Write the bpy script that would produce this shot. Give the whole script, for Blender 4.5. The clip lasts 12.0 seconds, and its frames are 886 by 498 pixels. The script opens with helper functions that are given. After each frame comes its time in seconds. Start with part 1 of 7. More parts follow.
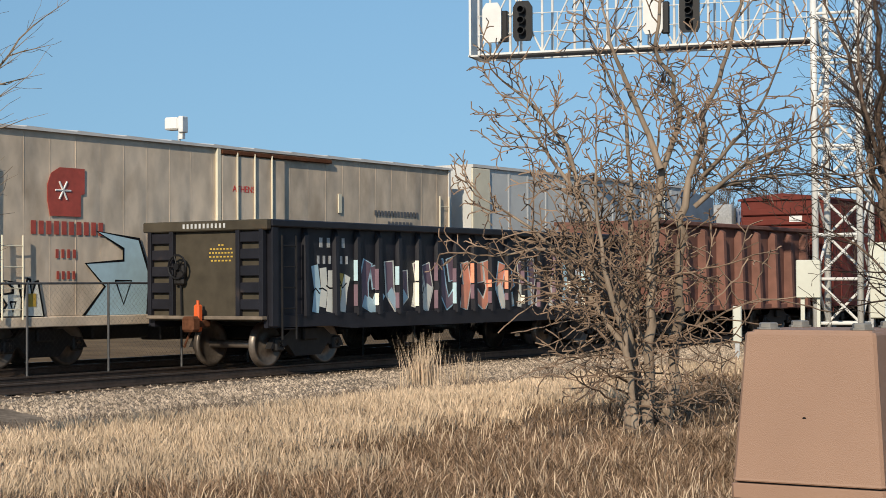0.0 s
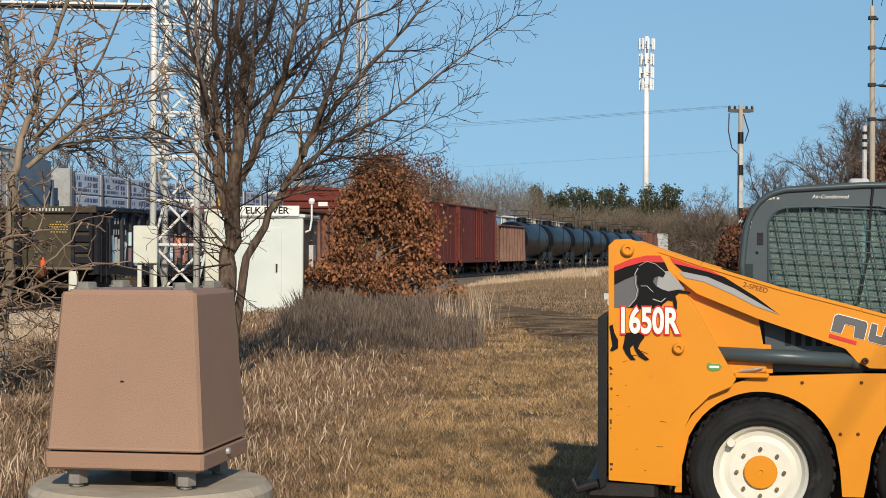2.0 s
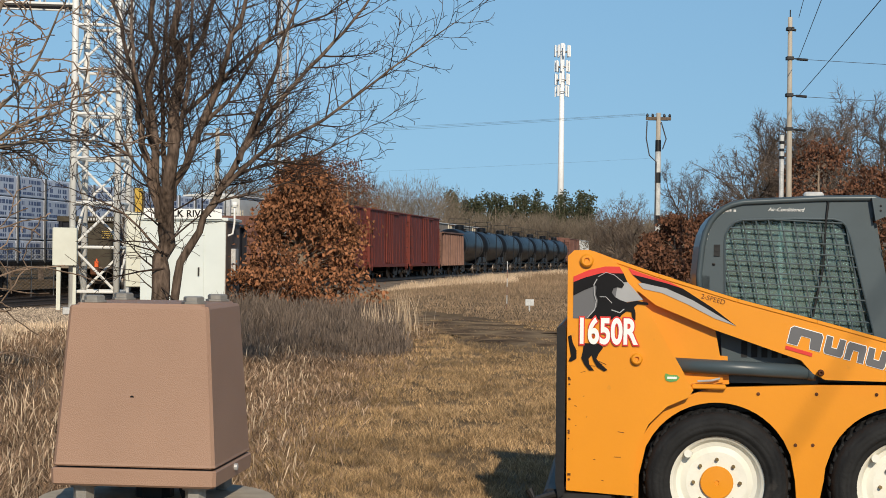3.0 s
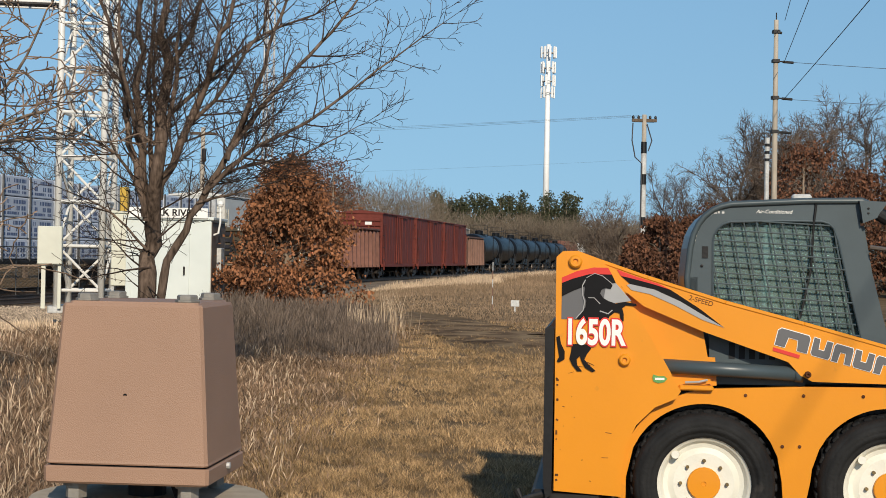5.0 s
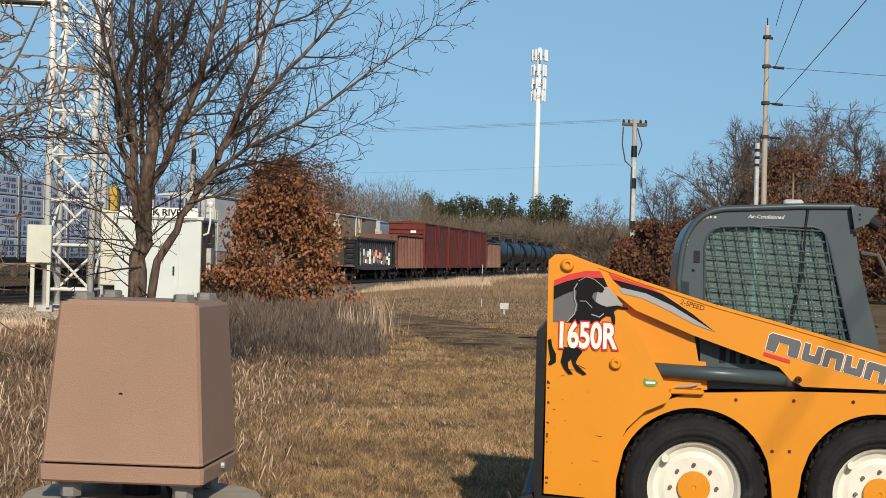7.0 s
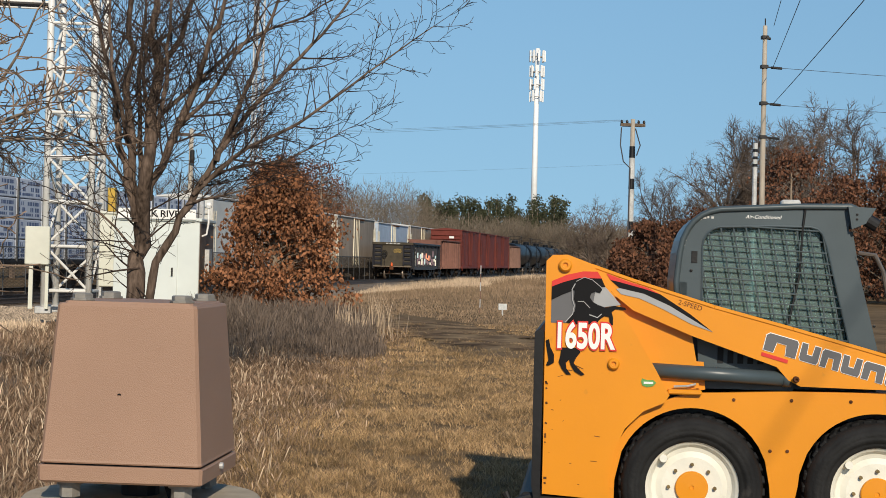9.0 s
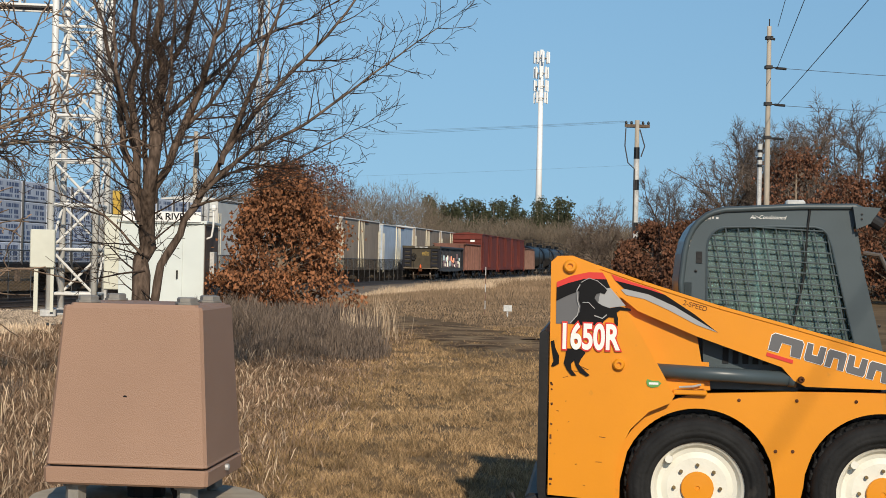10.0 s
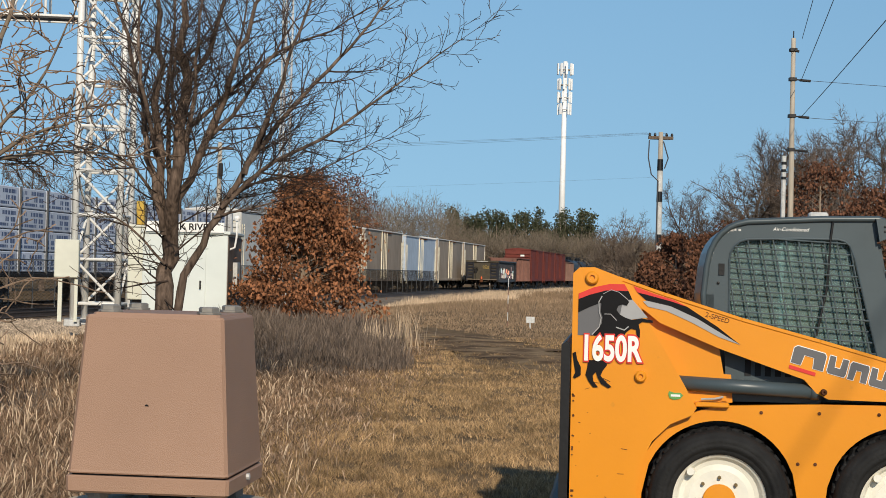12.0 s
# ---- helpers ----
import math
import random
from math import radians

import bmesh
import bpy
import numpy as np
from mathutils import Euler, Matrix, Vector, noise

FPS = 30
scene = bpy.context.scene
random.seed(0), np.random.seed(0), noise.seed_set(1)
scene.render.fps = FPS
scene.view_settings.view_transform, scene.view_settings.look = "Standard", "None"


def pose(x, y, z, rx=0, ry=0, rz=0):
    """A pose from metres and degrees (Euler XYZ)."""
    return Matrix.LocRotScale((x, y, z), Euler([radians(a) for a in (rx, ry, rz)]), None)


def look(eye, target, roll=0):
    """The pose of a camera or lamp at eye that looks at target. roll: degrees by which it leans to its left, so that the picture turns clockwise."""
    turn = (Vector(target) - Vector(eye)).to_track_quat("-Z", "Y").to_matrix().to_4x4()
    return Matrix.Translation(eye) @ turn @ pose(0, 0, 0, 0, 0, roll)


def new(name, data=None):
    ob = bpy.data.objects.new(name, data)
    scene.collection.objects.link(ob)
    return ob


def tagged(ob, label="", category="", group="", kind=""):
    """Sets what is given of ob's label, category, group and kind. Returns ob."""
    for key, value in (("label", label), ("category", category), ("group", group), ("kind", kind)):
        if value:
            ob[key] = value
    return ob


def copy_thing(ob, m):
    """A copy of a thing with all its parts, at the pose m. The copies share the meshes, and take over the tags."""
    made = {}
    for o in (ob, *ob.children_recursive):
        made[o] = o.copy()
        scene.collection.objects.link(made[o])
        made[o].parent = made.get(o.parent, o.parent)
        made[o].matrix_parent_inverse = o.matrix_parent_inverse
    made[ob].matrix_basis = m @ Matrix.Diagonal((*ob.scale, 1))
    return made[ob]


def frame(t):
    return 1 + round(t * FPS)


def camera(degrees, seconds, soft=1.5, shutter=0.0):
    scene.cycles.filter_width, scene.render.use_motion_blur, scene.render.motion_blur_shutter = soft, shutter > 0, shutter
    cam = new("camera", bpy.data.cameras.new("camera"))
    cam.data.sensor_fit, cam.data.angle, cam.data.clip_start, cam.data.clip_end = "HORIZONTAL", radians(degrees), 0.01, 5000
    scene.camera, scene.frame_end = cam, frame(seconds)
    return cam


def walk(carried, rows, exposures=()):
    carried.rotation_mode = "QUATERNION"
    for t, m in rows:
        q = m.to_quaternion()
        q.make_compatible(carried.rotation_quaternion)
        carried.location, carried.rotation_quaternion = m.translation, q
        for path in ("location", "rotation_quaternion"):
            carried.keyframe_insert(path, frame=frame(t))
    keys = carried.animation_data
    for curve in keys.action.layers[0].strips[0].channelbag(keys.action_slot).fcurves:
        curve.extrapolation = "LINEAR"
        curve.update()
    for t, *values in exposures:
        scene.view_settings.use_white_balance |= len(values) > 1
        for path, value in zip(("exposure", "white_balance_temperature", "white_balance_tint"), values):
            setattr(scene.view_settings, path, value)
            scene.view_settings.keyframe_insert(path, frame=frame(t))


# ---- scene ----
cam = camera(30.0, 12.0, soft=0.8)
PATH = [
    (0, (-0.491, -4.306, 1.48), (-1.212, -2.441, 1.523), -0.3),
    (0.5, (-0.51, -4.249, 1.472), (-1.031, -2.319, 1.507), -0.5),
    (1, (-0.497, -4.186, 1.468), (-0.791, -2.208, 1.484), -0.5),
    (1.2, (-0.487, -4.246, 1.454), (-0.691, -2.256, 1.468), -0.2),
    (1.5, (-0.434, -4.145, 1.464), (-0.524, -2.147, 1.47), -0.2),
    (2, (-0.479, -4.107, 1.46), (-0.428, -2.108, 1.462), 0.3),
    (2.5, (-0.659, -4.08, 1.481), (-0.535, -2.084, 1.486), 0.6),
    (3, (-0.707, -4.078, 1.484), (-0.552, -2.084, 1.492), 0.8),
    (5, (-0.727, -4.085, 1.482), (-0.554, -2.093, 1.491), 1.1),
    (5.5, (-0.733, -4.078, 1.482), (-0.56, -2.086, 1.493), 1.3),
    (6, (-0.736, -4.079, 1.479), (-0.561, -2.087, 1.491), 1.4),
    (6.5, (-0.742, -4.091, 1.48), (-0.562, -2.099, 1.492), 1.5),
    (7, (-0.744, -4.093, 1.481), (-0.558, -2.102, 1.493), 1.6),
    (9, (-0.743, -4.105, 1.481), (-0.555, -2.113, 1.494), 1.5),
    (9.5, (-0.747, -4.114, 1.48), (-0.563, -2.122, 1.493), 1.4),
    (10, (-0.743, -4.11, 1.479), (-0.561, -2.119, 1.494), 1.3),
    (10.5, (-0.739, -4.11, 1.479), (-0.559, -2.118, 1.496), 1.3),
    (11, (-0.737, -4.114, 1.478), (-0.561, -2.121, 1.496), 1.3),
    (11.5, (-0.737, -4.117, 1.478), (-0.566, -2.125, 1.499), 1.3),
    (12, (-0.739, -4.119, 1.478), (-0.585, -2.125, 1.506), 1.5),
]
walk(cam, [(t, look(eye, target, roll)) for t, eye, target, roll in PATH], [(0, 0.0, 6250, 9), (1.0, -0.05, 6250, 9), (2.0, -0.06, 6250, 9), (12, -0.09, 6250, 9)])

# ---- light: low winter sun behind the viewer, clear sky ----
SUN_ELEV, SUN_TURN = radians(27.5), radians(176)
world = bpy.data.worlds.new("world")
scene.world = world
world.use_nodes = True
wn = world.node_tree.nodes
sky = wn.new("ShaderNodeTexSky")
sky.sky_type, sky.sun_disc = "NISHITA", False
lift, aim = wn.new("ShaderNodeVectorMath"), wn.new("ShaderNodeTexCoord")      # a clear, even winter sky down to the horizon
lift.operation = "MULTIPLY_ADD"
lift.inputs[1].default_value, lift.inputs[2].default_value = (1.0, 1.0, 0.3), (0.0, 0.0, 0.11)
unit = wn.new("ShaderNodeVectorMath")
unit.operation = "NORMALIZE"
world.node_tree.links.new(aim.outputs["Generated"], lift.inputs[0])
world.node_tree.links.new(lift.outputs[0], unit.inputs[0])
world.node_tree.links.new(unit.outputs[0], sky.inputs[0])
sky.sun_elevation, sky.sun_rotation = SUN_ELEV, SUN_TURN
sky.air_density, sky.dust_density, sky.ozone_density = 1.0, 0.3, 4.0
tone = wn.new("ShaderNodeHueSaturation")
tone.inputs["Saturation"].default_value, tone.inputs["Hue"].default_value = 1.04, 0.494
world.node_tree.links.new(sky.outputs[0], tone.inputs["Color"])
world.node_tree.links.new(tone.outputs[0], wn["Background"].inputs[0])
wn["Background"].inputs[1].default_value = 0.09
sun = new("sun", bpy.data.lights.new("sun", "SUN"))
sun.data.energy, sun.data.angle, sun.data.color = 4.3, radians(0.53), (1.0, 0.85, 0.655)
sun.matrix_world = look((0, 0, 60), (-0.065 * 60 / math.tan(SUN_ELEV), 60 / math.tan(SUN_ELEV), 0))


# ---- materials ----
def material(name, rgb, rough=0.6, metal=0.0, grain=6.0, vary=0.25, stain=0.0, stain_rgb=(0.1, 0.07, 0.05), stain_scale=1.2,
             bump=0.15, bump_scale=40.0, dist=0.01, pieces=0.0, spec=0.5, stretch=(1, 1, 1), island=0.0):
    """Base colour with two scales of variation, optional stains of their own colour, and fine relief."""
    m = bpy.data.materials.new(name)
    m.use_nodes = True
    nt = m.node_tree
    N, L = nt.nodes, nt.links
    b = N["Principled BSDF"]
    b.inputs["Roughness"].default_value, b.inputs["Metallic"].default_value = rough, metal
    b.inputs["Specular IOR Level"].default_value = min(spec, 0.08 if rough > 0.84 else 0.2 if rough > 0.64 else 1.0)
    co, mp = N.new("ShaderNodeTexCoord"), N.new("ShaderNodeMapping")
    mp.inputs["Scale"].default_value = stretch
    L.new(co.outputs["Object"], mp.inputs["Vector"])

    def tex(scale, detail=4.0):
        t = N.new("ShaderNodeTexNoise")
        t.inputs["Scale"].default_value, t.inputs["Detail"].default_value = scale, detail
        L.new(mp.outputs[0], t.inputs["Vector"])
        return t

    def mixed(fac, a, c):
        x = N.new("ShaderNodeMix")
        x.data_type = "RGBA"
        L.new(fac, x.inputs[0])
        for socket, value in ((x.inputs[6], a), (x.inputs[7], c)):
            if isinstance(value, tuple):
                socket.default_value = (*value, 1)
            else:
                L.new(value, socket)
        return x.outputs[2]

    lo = tuple(max(0.0, v * (1 - vary)) for v in rgb)
    hi = tuple(min(1.0, v * (1 + vary)) for v in rgb)
    fine, broad = tex(grain), tex(grain * 0.13, 2.0)
    add = N.new("ShaderNodeMath")
    add.operation = "ADD"
    L.new(fine.outputs[0], add.inputs[0])
    L.new(broad.outputs[0], add.inputs[1])
    ramp = N.new("ShaderNodeMapRange")
    ramp.inputs[1].default_value, ramp.inputs[2].default_value = 0.7, 1.3
    L.new(add.outputs[0], ramp.inputs[0])
    colour = mixed(ramp.outputs[0], lo, hi)
    if stain:
        st = tex(stain_scale, 6.0)
        r2 = N.new("ShaderNodeMapRange")
        r2.inputs[1].default_value, r2.inputs[2].default_value = 0.72 - 0.3 * stain, 0.86 - 0.2 * stain
        L.new(st.outputs[0], r2.inputs[0])
        colour = mixed(r2.outputs[0], colour, stain_rgb)
    for amount, node, socket in ((pieces, "ShaderNodeObjectInfo", "Random"), (island, "ShaderNodeNewGeometry", "Random Per Island")):
        if amount:
            oi, hs = N.new(node), N.new("ShaderNodeHueSaturation")
            r3 = N.new("ShaderNodeMapRange")
            r3.inputs[3].default_value, r3.inputs[4].default_value = 1 - amount, 1 + amount
            L.new(oi.outputs[socket], r3.inputs[0])
            L.new(r3.outputs[0], hs.inputs["Value"])
            L.new(colour, hs.inputs["Color"])
            colour = hs.outputs[0]
    L.new(colour, b.inputs["Base Color"])
    if bump:
        bp, bt = N.new("ShaderNodeBump"), tex(bump_scale, 4.0 if bump_scale > 3 else 0.6)
        bp.inputs["Strength"].default_value, bp.inputs["Distance"].default_value = bump, dist
        L.new(bt.outputs[0], bp.inputs["Height"])
        L.new(bp.outputs[0], b.inputs["Normal"])
    return m


SOIL = material("dry_soil", (0.165, 0.11, 0.058), 0.95, grain=3, vary=0.4, stain=0.35, stain_rgb=(0.17, 0.115, 0.066), stain_scale=0.7, bump=0.6, bump_scale=25)
# soil colour, darkened and streaked to hold the tree shadows as well
DIRT = material("dirt_with_tree_shade", (0.135, 0.085, 0.045), 0.95, grain=5, vary=0.6, stain=0.85, stain_rgb=(0.3, 0.21, 0.115), stain_scale=1.3, bump=0.7, bump_scale=18)
BALLAST = material("ballast_bed", (0.22, 0.175, 0.13), 0.95, grain=9, vary=0.45, bump=0.8, bump_scale=14)
STONE = material("ballast_stone", (0.36, 0.285, 0.21), 0.9, grain=9, vary=0.3, island=0.55)
LAWN = material("mown_dry_grass", (0.385, 0.255, 0.13), 0.9, grain=5.0, vary=0.5, stain=0.6, stain_rgb=(0.21, 0.142, 0.07), stain_scale=1.7, bump=0, island=0.55)
STRAW = material("tall_dry_grass", (0.58, 0.44, 0.3), 0.9, grain=1.6, vary=0.28, bump=0, island=0.25)
SEED = material("reddish_seed_grass", (0.235, 0.155, 0.098), 0.9, grain=1.0, vary=0.4, bump=0, island=0.5)
SEED_PALE = material("pale_seed_heads", (0.42, 0.3, 0.2), 0.9, grain=1.0, vary=0.3, bump=0, island=0.35)
FIELD = material("far_field_grass", (0.27, 0.19, 0.12), 0.9, grain=0.5, vary=0.35, bump=0, island=0.28)
FENCE = material("fence_steel", (0.1, 0.1, 0.1), 0.6, 0.4, grain=10, vary=0.3)
MARKER = material("orange_red_marker", (0.72, 0.12, 0.025), 0.5, vary=0.1)
WEED = material("grey_brown_weeds", (0.16, 0.122, 0.094), 0.9, grain=1.0, vary=0.35, bump=0, island=0.4)
BARK = material("grey_bark", (0.27, 0.21, 0.155), 0.95, grain=12, vary=0.4, stain=0.3, stain_rgb=(0.26, 0.24, 0.1), stain_scale=3, bump=0.9, bump_scale=22, stretch=(1, 1, 0.25))
TWIG_BROWN = material("brown_twigs", (0.250, 0.176, 0.124), 0.95, grain=5, vary=0.45, bump=0)
TWIG_DARK = material("dark_twigs", (0.062, 0.045, 0.036), 0.95, grain=5, vary=0.4, bump=0)
BARK_TALL = material("brown_grey_bark", (0.125, 0.09, 0.068), 0.95, grain=30, vary=0.75, stain=0.3, stain_rgb=(0.22, 0.17, 0.12), stain_scale=5, bump=1.0, bump_scale=34, stretch=(1, 1, 0.2))
# TWIGS and BARK_FAR are lightened in colour to stand in for aerial haze
TWIGS = material("far_twigs", (0.17, 0.136, 0.1), 0.95, grain=0.3, vary=0.3, bump=0, island=0.3)
BARK_FAR = material("far_bark", (0.135, 0.104, 0.082), 0.95, grain=3, vary=0.3, bump=0, pieces=0.25)
BARK_RED = material("far_red_brown_bark", (0.17, 0.11, 0.08), 0.95, grain=3, vary=0.3, bump=0, pieces=0.25)
OAK_LEAF = material("dry_oak_leaf", (0.235, 0.102, 0.047), 0.75, grain=3, vary=0.35, bump=0, island=0.65)
OAK_DARK = material("dull_oak_leaf", (0.135, 0.062, 0.035), 0.8, grain=3, vary=0.35, bump=0, island=0.5)
PINE = material("pine_needles", (0.062, 0.066, 0.036), 0.85, grain=2, vary=0.4, bump=0, island=0.4)
CONCRETE = material("concrete", (0.42, 0.36, 0.275), 0.9, grain=14, vary=0.2, stain=0.2, stain_rgb=(0.25, 0.22, 0.18), stain_scale=3, bump=0.3, bump_scale=60)
BROWN_CAST = material("brown_powder_coat", (0.33, 0.2, 0.132), 0.62, grain=5, vary=0.07, stain=0.12, stain_rgb=(0.38, 0.24, 0.18), stain_scale=2.5, bump=0.25, bump_scale=420)
GALV = material("galvanised_steel", (0.47, 0.47, 0.46), 0.5, 0.35, grain=18, vary=0.25, bump=0.1)
DARKSTEEL = material("dark_steel", (0.02, 0.018, 0.017), 0.55, 0.3, grain=10, vary=0.4)
RAILTOP = material("rail_steel", (0.1, 0.075, 0.06), 0.5, 0.6, grain=10, vary=0.3)
WHEELSTEEL = material("worn_wheel_steel", (0.2, 0.165, 0.135), 0.42, 0.6, grain=10, vary=0.35)
TIE = material("timber_tie", (0.1, 0.075, 0.055), 0.9, grain=10, vary=0.4, bump=0.5, pieces=0.3)
TOWER = material("aluminium_white", (0.7, 0.69, 0.65), 0.45, 0.0, grain=4, vary=0.1, stain=0.15, stain_rgb=(0.45, 0.42, 0.38))
CABINET = material("pale_grey_cabinet", (0.62, 0.62, 0.52), 0.55, grain=3, vary=0.08, stain=0.12, stain_rgb=(0.45, 0.42, 0.33))
BUNG = material("white_painted_steel", (0.62, 0.66, 0.62), 0.5, grain=2, vary=0.06, stain=0.1, stain_rgb=(0.6, 0.58, 0.5))
# the white house's shaded side, put into a brown colour
HOUSE_SIDE_SHADE = material("side_wall_shade_brown", (0.17, 0.13, 0.105), 0.7, grain=4, vary=0.2)
WHITE = material("white_paint", (0.8, 0.79, 0.75), 0.5, grain=6, vary=0.08)
BLACK = material("black_paint", (0.01, 0.01, 0.011), 0.5, spec=0.3, grain=6, vary=0.3)
INK = material("black_ink", (0.008, 0.008, 0.009), 0.7, bump=0, spec=0.15)
ORANGE = material("orange_machine_paint", (0.72, 0.27, 0.01), 0.32, grain=2.5, vary=0.06, stain=0.1, stain_rgb=(0.45, 0.2, 0.03), stain_scale=9, bump=0.04, bump_scale=60)
CABGREY = material("charcoal_cab_paint", (0.06, 0.08, 0.089), 0.36, spec=0.4, bump=0.03, grain=5, vary=0.12, stain=0.1, stain_rgb=(0.14, 0.13, 0.12), stain_scale=8)
RUBBER = material("worn_tyre_rubber", (0.017, 0.017, 0.017), 0.75, grain=9, vary=0.35, stain=0.12, stain_rgb=(0.07, 0.062, 0.054), stain_scale=6, bump=0.4)
RIM = material("cream_rim_paint", (0.74, 0.72, 0.62), 0.45, grain=6, vary=0.1, stain=0.15, stain_rgb=(0.4, 0.3, 0.2), stain_scale=10)
BRASSY = material("dull_brassy_zinc", (0.2, 0.14, 0.06), 0.5, 0.5, grain=20, vary=0.4)
RUST = material("rust", (0.12, 0.05, 0.026), 0.9, grain=14, vary=0.4)
DECAL_RED = material("red_decal", (0.62, 0.03, 0.02), 0.4, bump=0, vary=0.05)
DECAL_GREY = material("grey_decal", (0.13, 0.13, 0.135), 0.5, spec=0.2, bump=0, vary=0.05)
DECAL_SILVER = material("silver_grey_decal", (0.33, 0.33, 0.33), 0.45, bump=0, vary=0.12)
BOLT_STEEL = material("dull_zinc_bolt", (0.24, 0.225, 0.2), 0.6, 0.3, grain=30, vary=0.35)
DECAL_GREEN = material("green_decal", (0.12, 0.32, 0.08), 0.4, bump=0, vary=0.2)
GONDOLA = material("black_gondola_paint", (0.016, 0.016, 0.021), 0.45, spec=0.3, grain=3, vary=0.3, stain=0.25, stain_rgb=(0.075, 0.055, 0.045), stain_scale=1.4, bump=0.15)
GRIMY = material("dusty_sill", (0.2, 0.16, 0.12), 0.7, grain=5, vary=0.3)
GONDOLA_END = material("olive_dusty_gondola_end", (0.066, 0.055, 0.038), 0.7, grain=3, vary=0.3, stain=0.3, stain_rgb=(0.1, 0.066, 0.04), stain_scale=1.6)
RUSTCAR = material("rust_brown_car", (0.19, 0.093, 0.07), 0.75, grain=3, vary=0.25, stain=0.3, stain_rgb=(0.1, 0.045, 0.03), stain_scale=1.1)
TANCAR = material("faded_brown_car", (0.2, 0.115, 0.086), 0.75, grain=3, vary=0.2, stain=0.3, stain_rgb=(0.17, 0.09, 0.06), stain_scale=1.1)
REDCAR = material("oxide_red_boxcar", (0.155, 0.036, 0.026), 0.65, grain=2, vary=0.2, stain=0.25, stain_rgb=(0.1, 0.028, 0.022), stain_scale=0.9)
TANK = material("black_tank_car", (0.008, 0.009, 0.011), 0.4, spec=0.22, grain=2, vary=0.3, stain=0.2, stain_rgb=(0.09, 0.085, 0.08))
# rust stains, plus tone streaks painted for light and shade on the buckles
REEFER = material("dusty_reefer_buckle_shade", (0.6, 0.49, 0.37), 0.66, grain=3.0, vary=0.26, stain=0.6, stain_rgb=(0.36, 0.28, 0.2), stain_scale=1.1, bump=1.0, bump_scale=1.7, dist=0.05, stretch=(1, 1, 0.55))
REEFER_TAN = material("tan_grey_reefer", (0.3, 0.245, 0.19), 0.7, grain=2.4, vary=0.22, stain=0.35, stain_rgb=(0.25, 0.18, 0.12), stain_scale=0.7, stretch=(1, 1, 0.3))
FADED_RED = material("faded_red_decal", (0.42, 0.075, 0.05), 0.6, grain=8, vary=0.2)
FADED_WHITE = material("faded_white_stencil", (0.5, 0.5, 0.48), 0.6, grain=20, vary=0.3)
REEFER_ROOF = material("pale_reefer_roof", (0.62, 0.6, 0.56), 0.55, grain=2, vary=0.12)
PALECAR = material("pale_grey_car", (0.58, 0.58, 0.55), 0.55, grain=1.5, vary=0.1, stain=0.15, stain_rgb=(0.4, 0.36, 0.3))
CREAM = material("cream_paint", (0.72, 0.66, 0.5), 0.55, grain=3, vary=0.1)
BLUECAR = material("pale_blue_car", (0.44, 0.52, 0.62), 0.55, grain=1.5, vary=0.12)
# shade on the pale hopper's end, painted as a slate blue
HOPPER_SHADE = material("hopper_end_shade_blue", (0.16, 0.21, 0.27), 0.6, grain=2, vary=0.2, stain=0.2, stain_rgb=(0.3, 0.32, 0.34))
WRAP = material("white_lumber_wrap", (0.5, 0.54, 0.62), 0.5, grain=3, vary=0.12, pieces=0.12)
WRAPINK = material("blue_wrap_print", (0.08, 0.11, 0.2), 0.6, grain=3, vary=0.3)
YELLOW = material("ochre_yellow_paint", (0.55, 0.36, 0.06), 0.55, grain=4, vary=0.12)
GRAF_BLUE = material("pale_blue_spray", (0.5, 0.68, 0.74), 0.6, bump=0, vary=0.1)
GRAF_PINK = material("salmon_spray", (0.9, 0.36, 0.22), 0.6, bump=0, vary=0.08)
GRAF_PLUM = material("plum_spray", (0.2, 0.13, 0.16), 0.6, bump=0, vary=0.1)
GRAF_CREAM = material("cream_spray", (0.85, 0.82, 0.7), 0.6, bump=0, vary=0.08)
POLE = material("weathered_pole", (0.42, 0.37, 0.3), 0.9, grain=8, vary=0.25, stretch=(1, 1, 0.2))
WIRE = material("wire", (0.05, 0.05, 0.055), 0.6, bump=0)
MONOPOLE = material("monopole_grey_white", (0.82, 0.82, 0.8), 0.5, grain=1, vary=0.06)
SCREEN = material("window_guard_paint", (0.075, 0.097, 0.104), 0.45, bump=0)


def glass(name, rgb, rough=0.03):
    m = bpy.data.materials.new(name)
    m.use_nodes = True
    b = m.node_tree.nodes["Principled BSDF"]
    b.inputs["Base Color"].default_value = (*rgb, 1)
    b.inputs["Roughness"].default_value, b.inputs["Transmission Weight"].default_value, b.inputs["IOR"].default_value = rough, 0.86, 1.25
    return m


TINTED = glass("greenish_tinted_glass", (0.44, 0.6, 0.59))


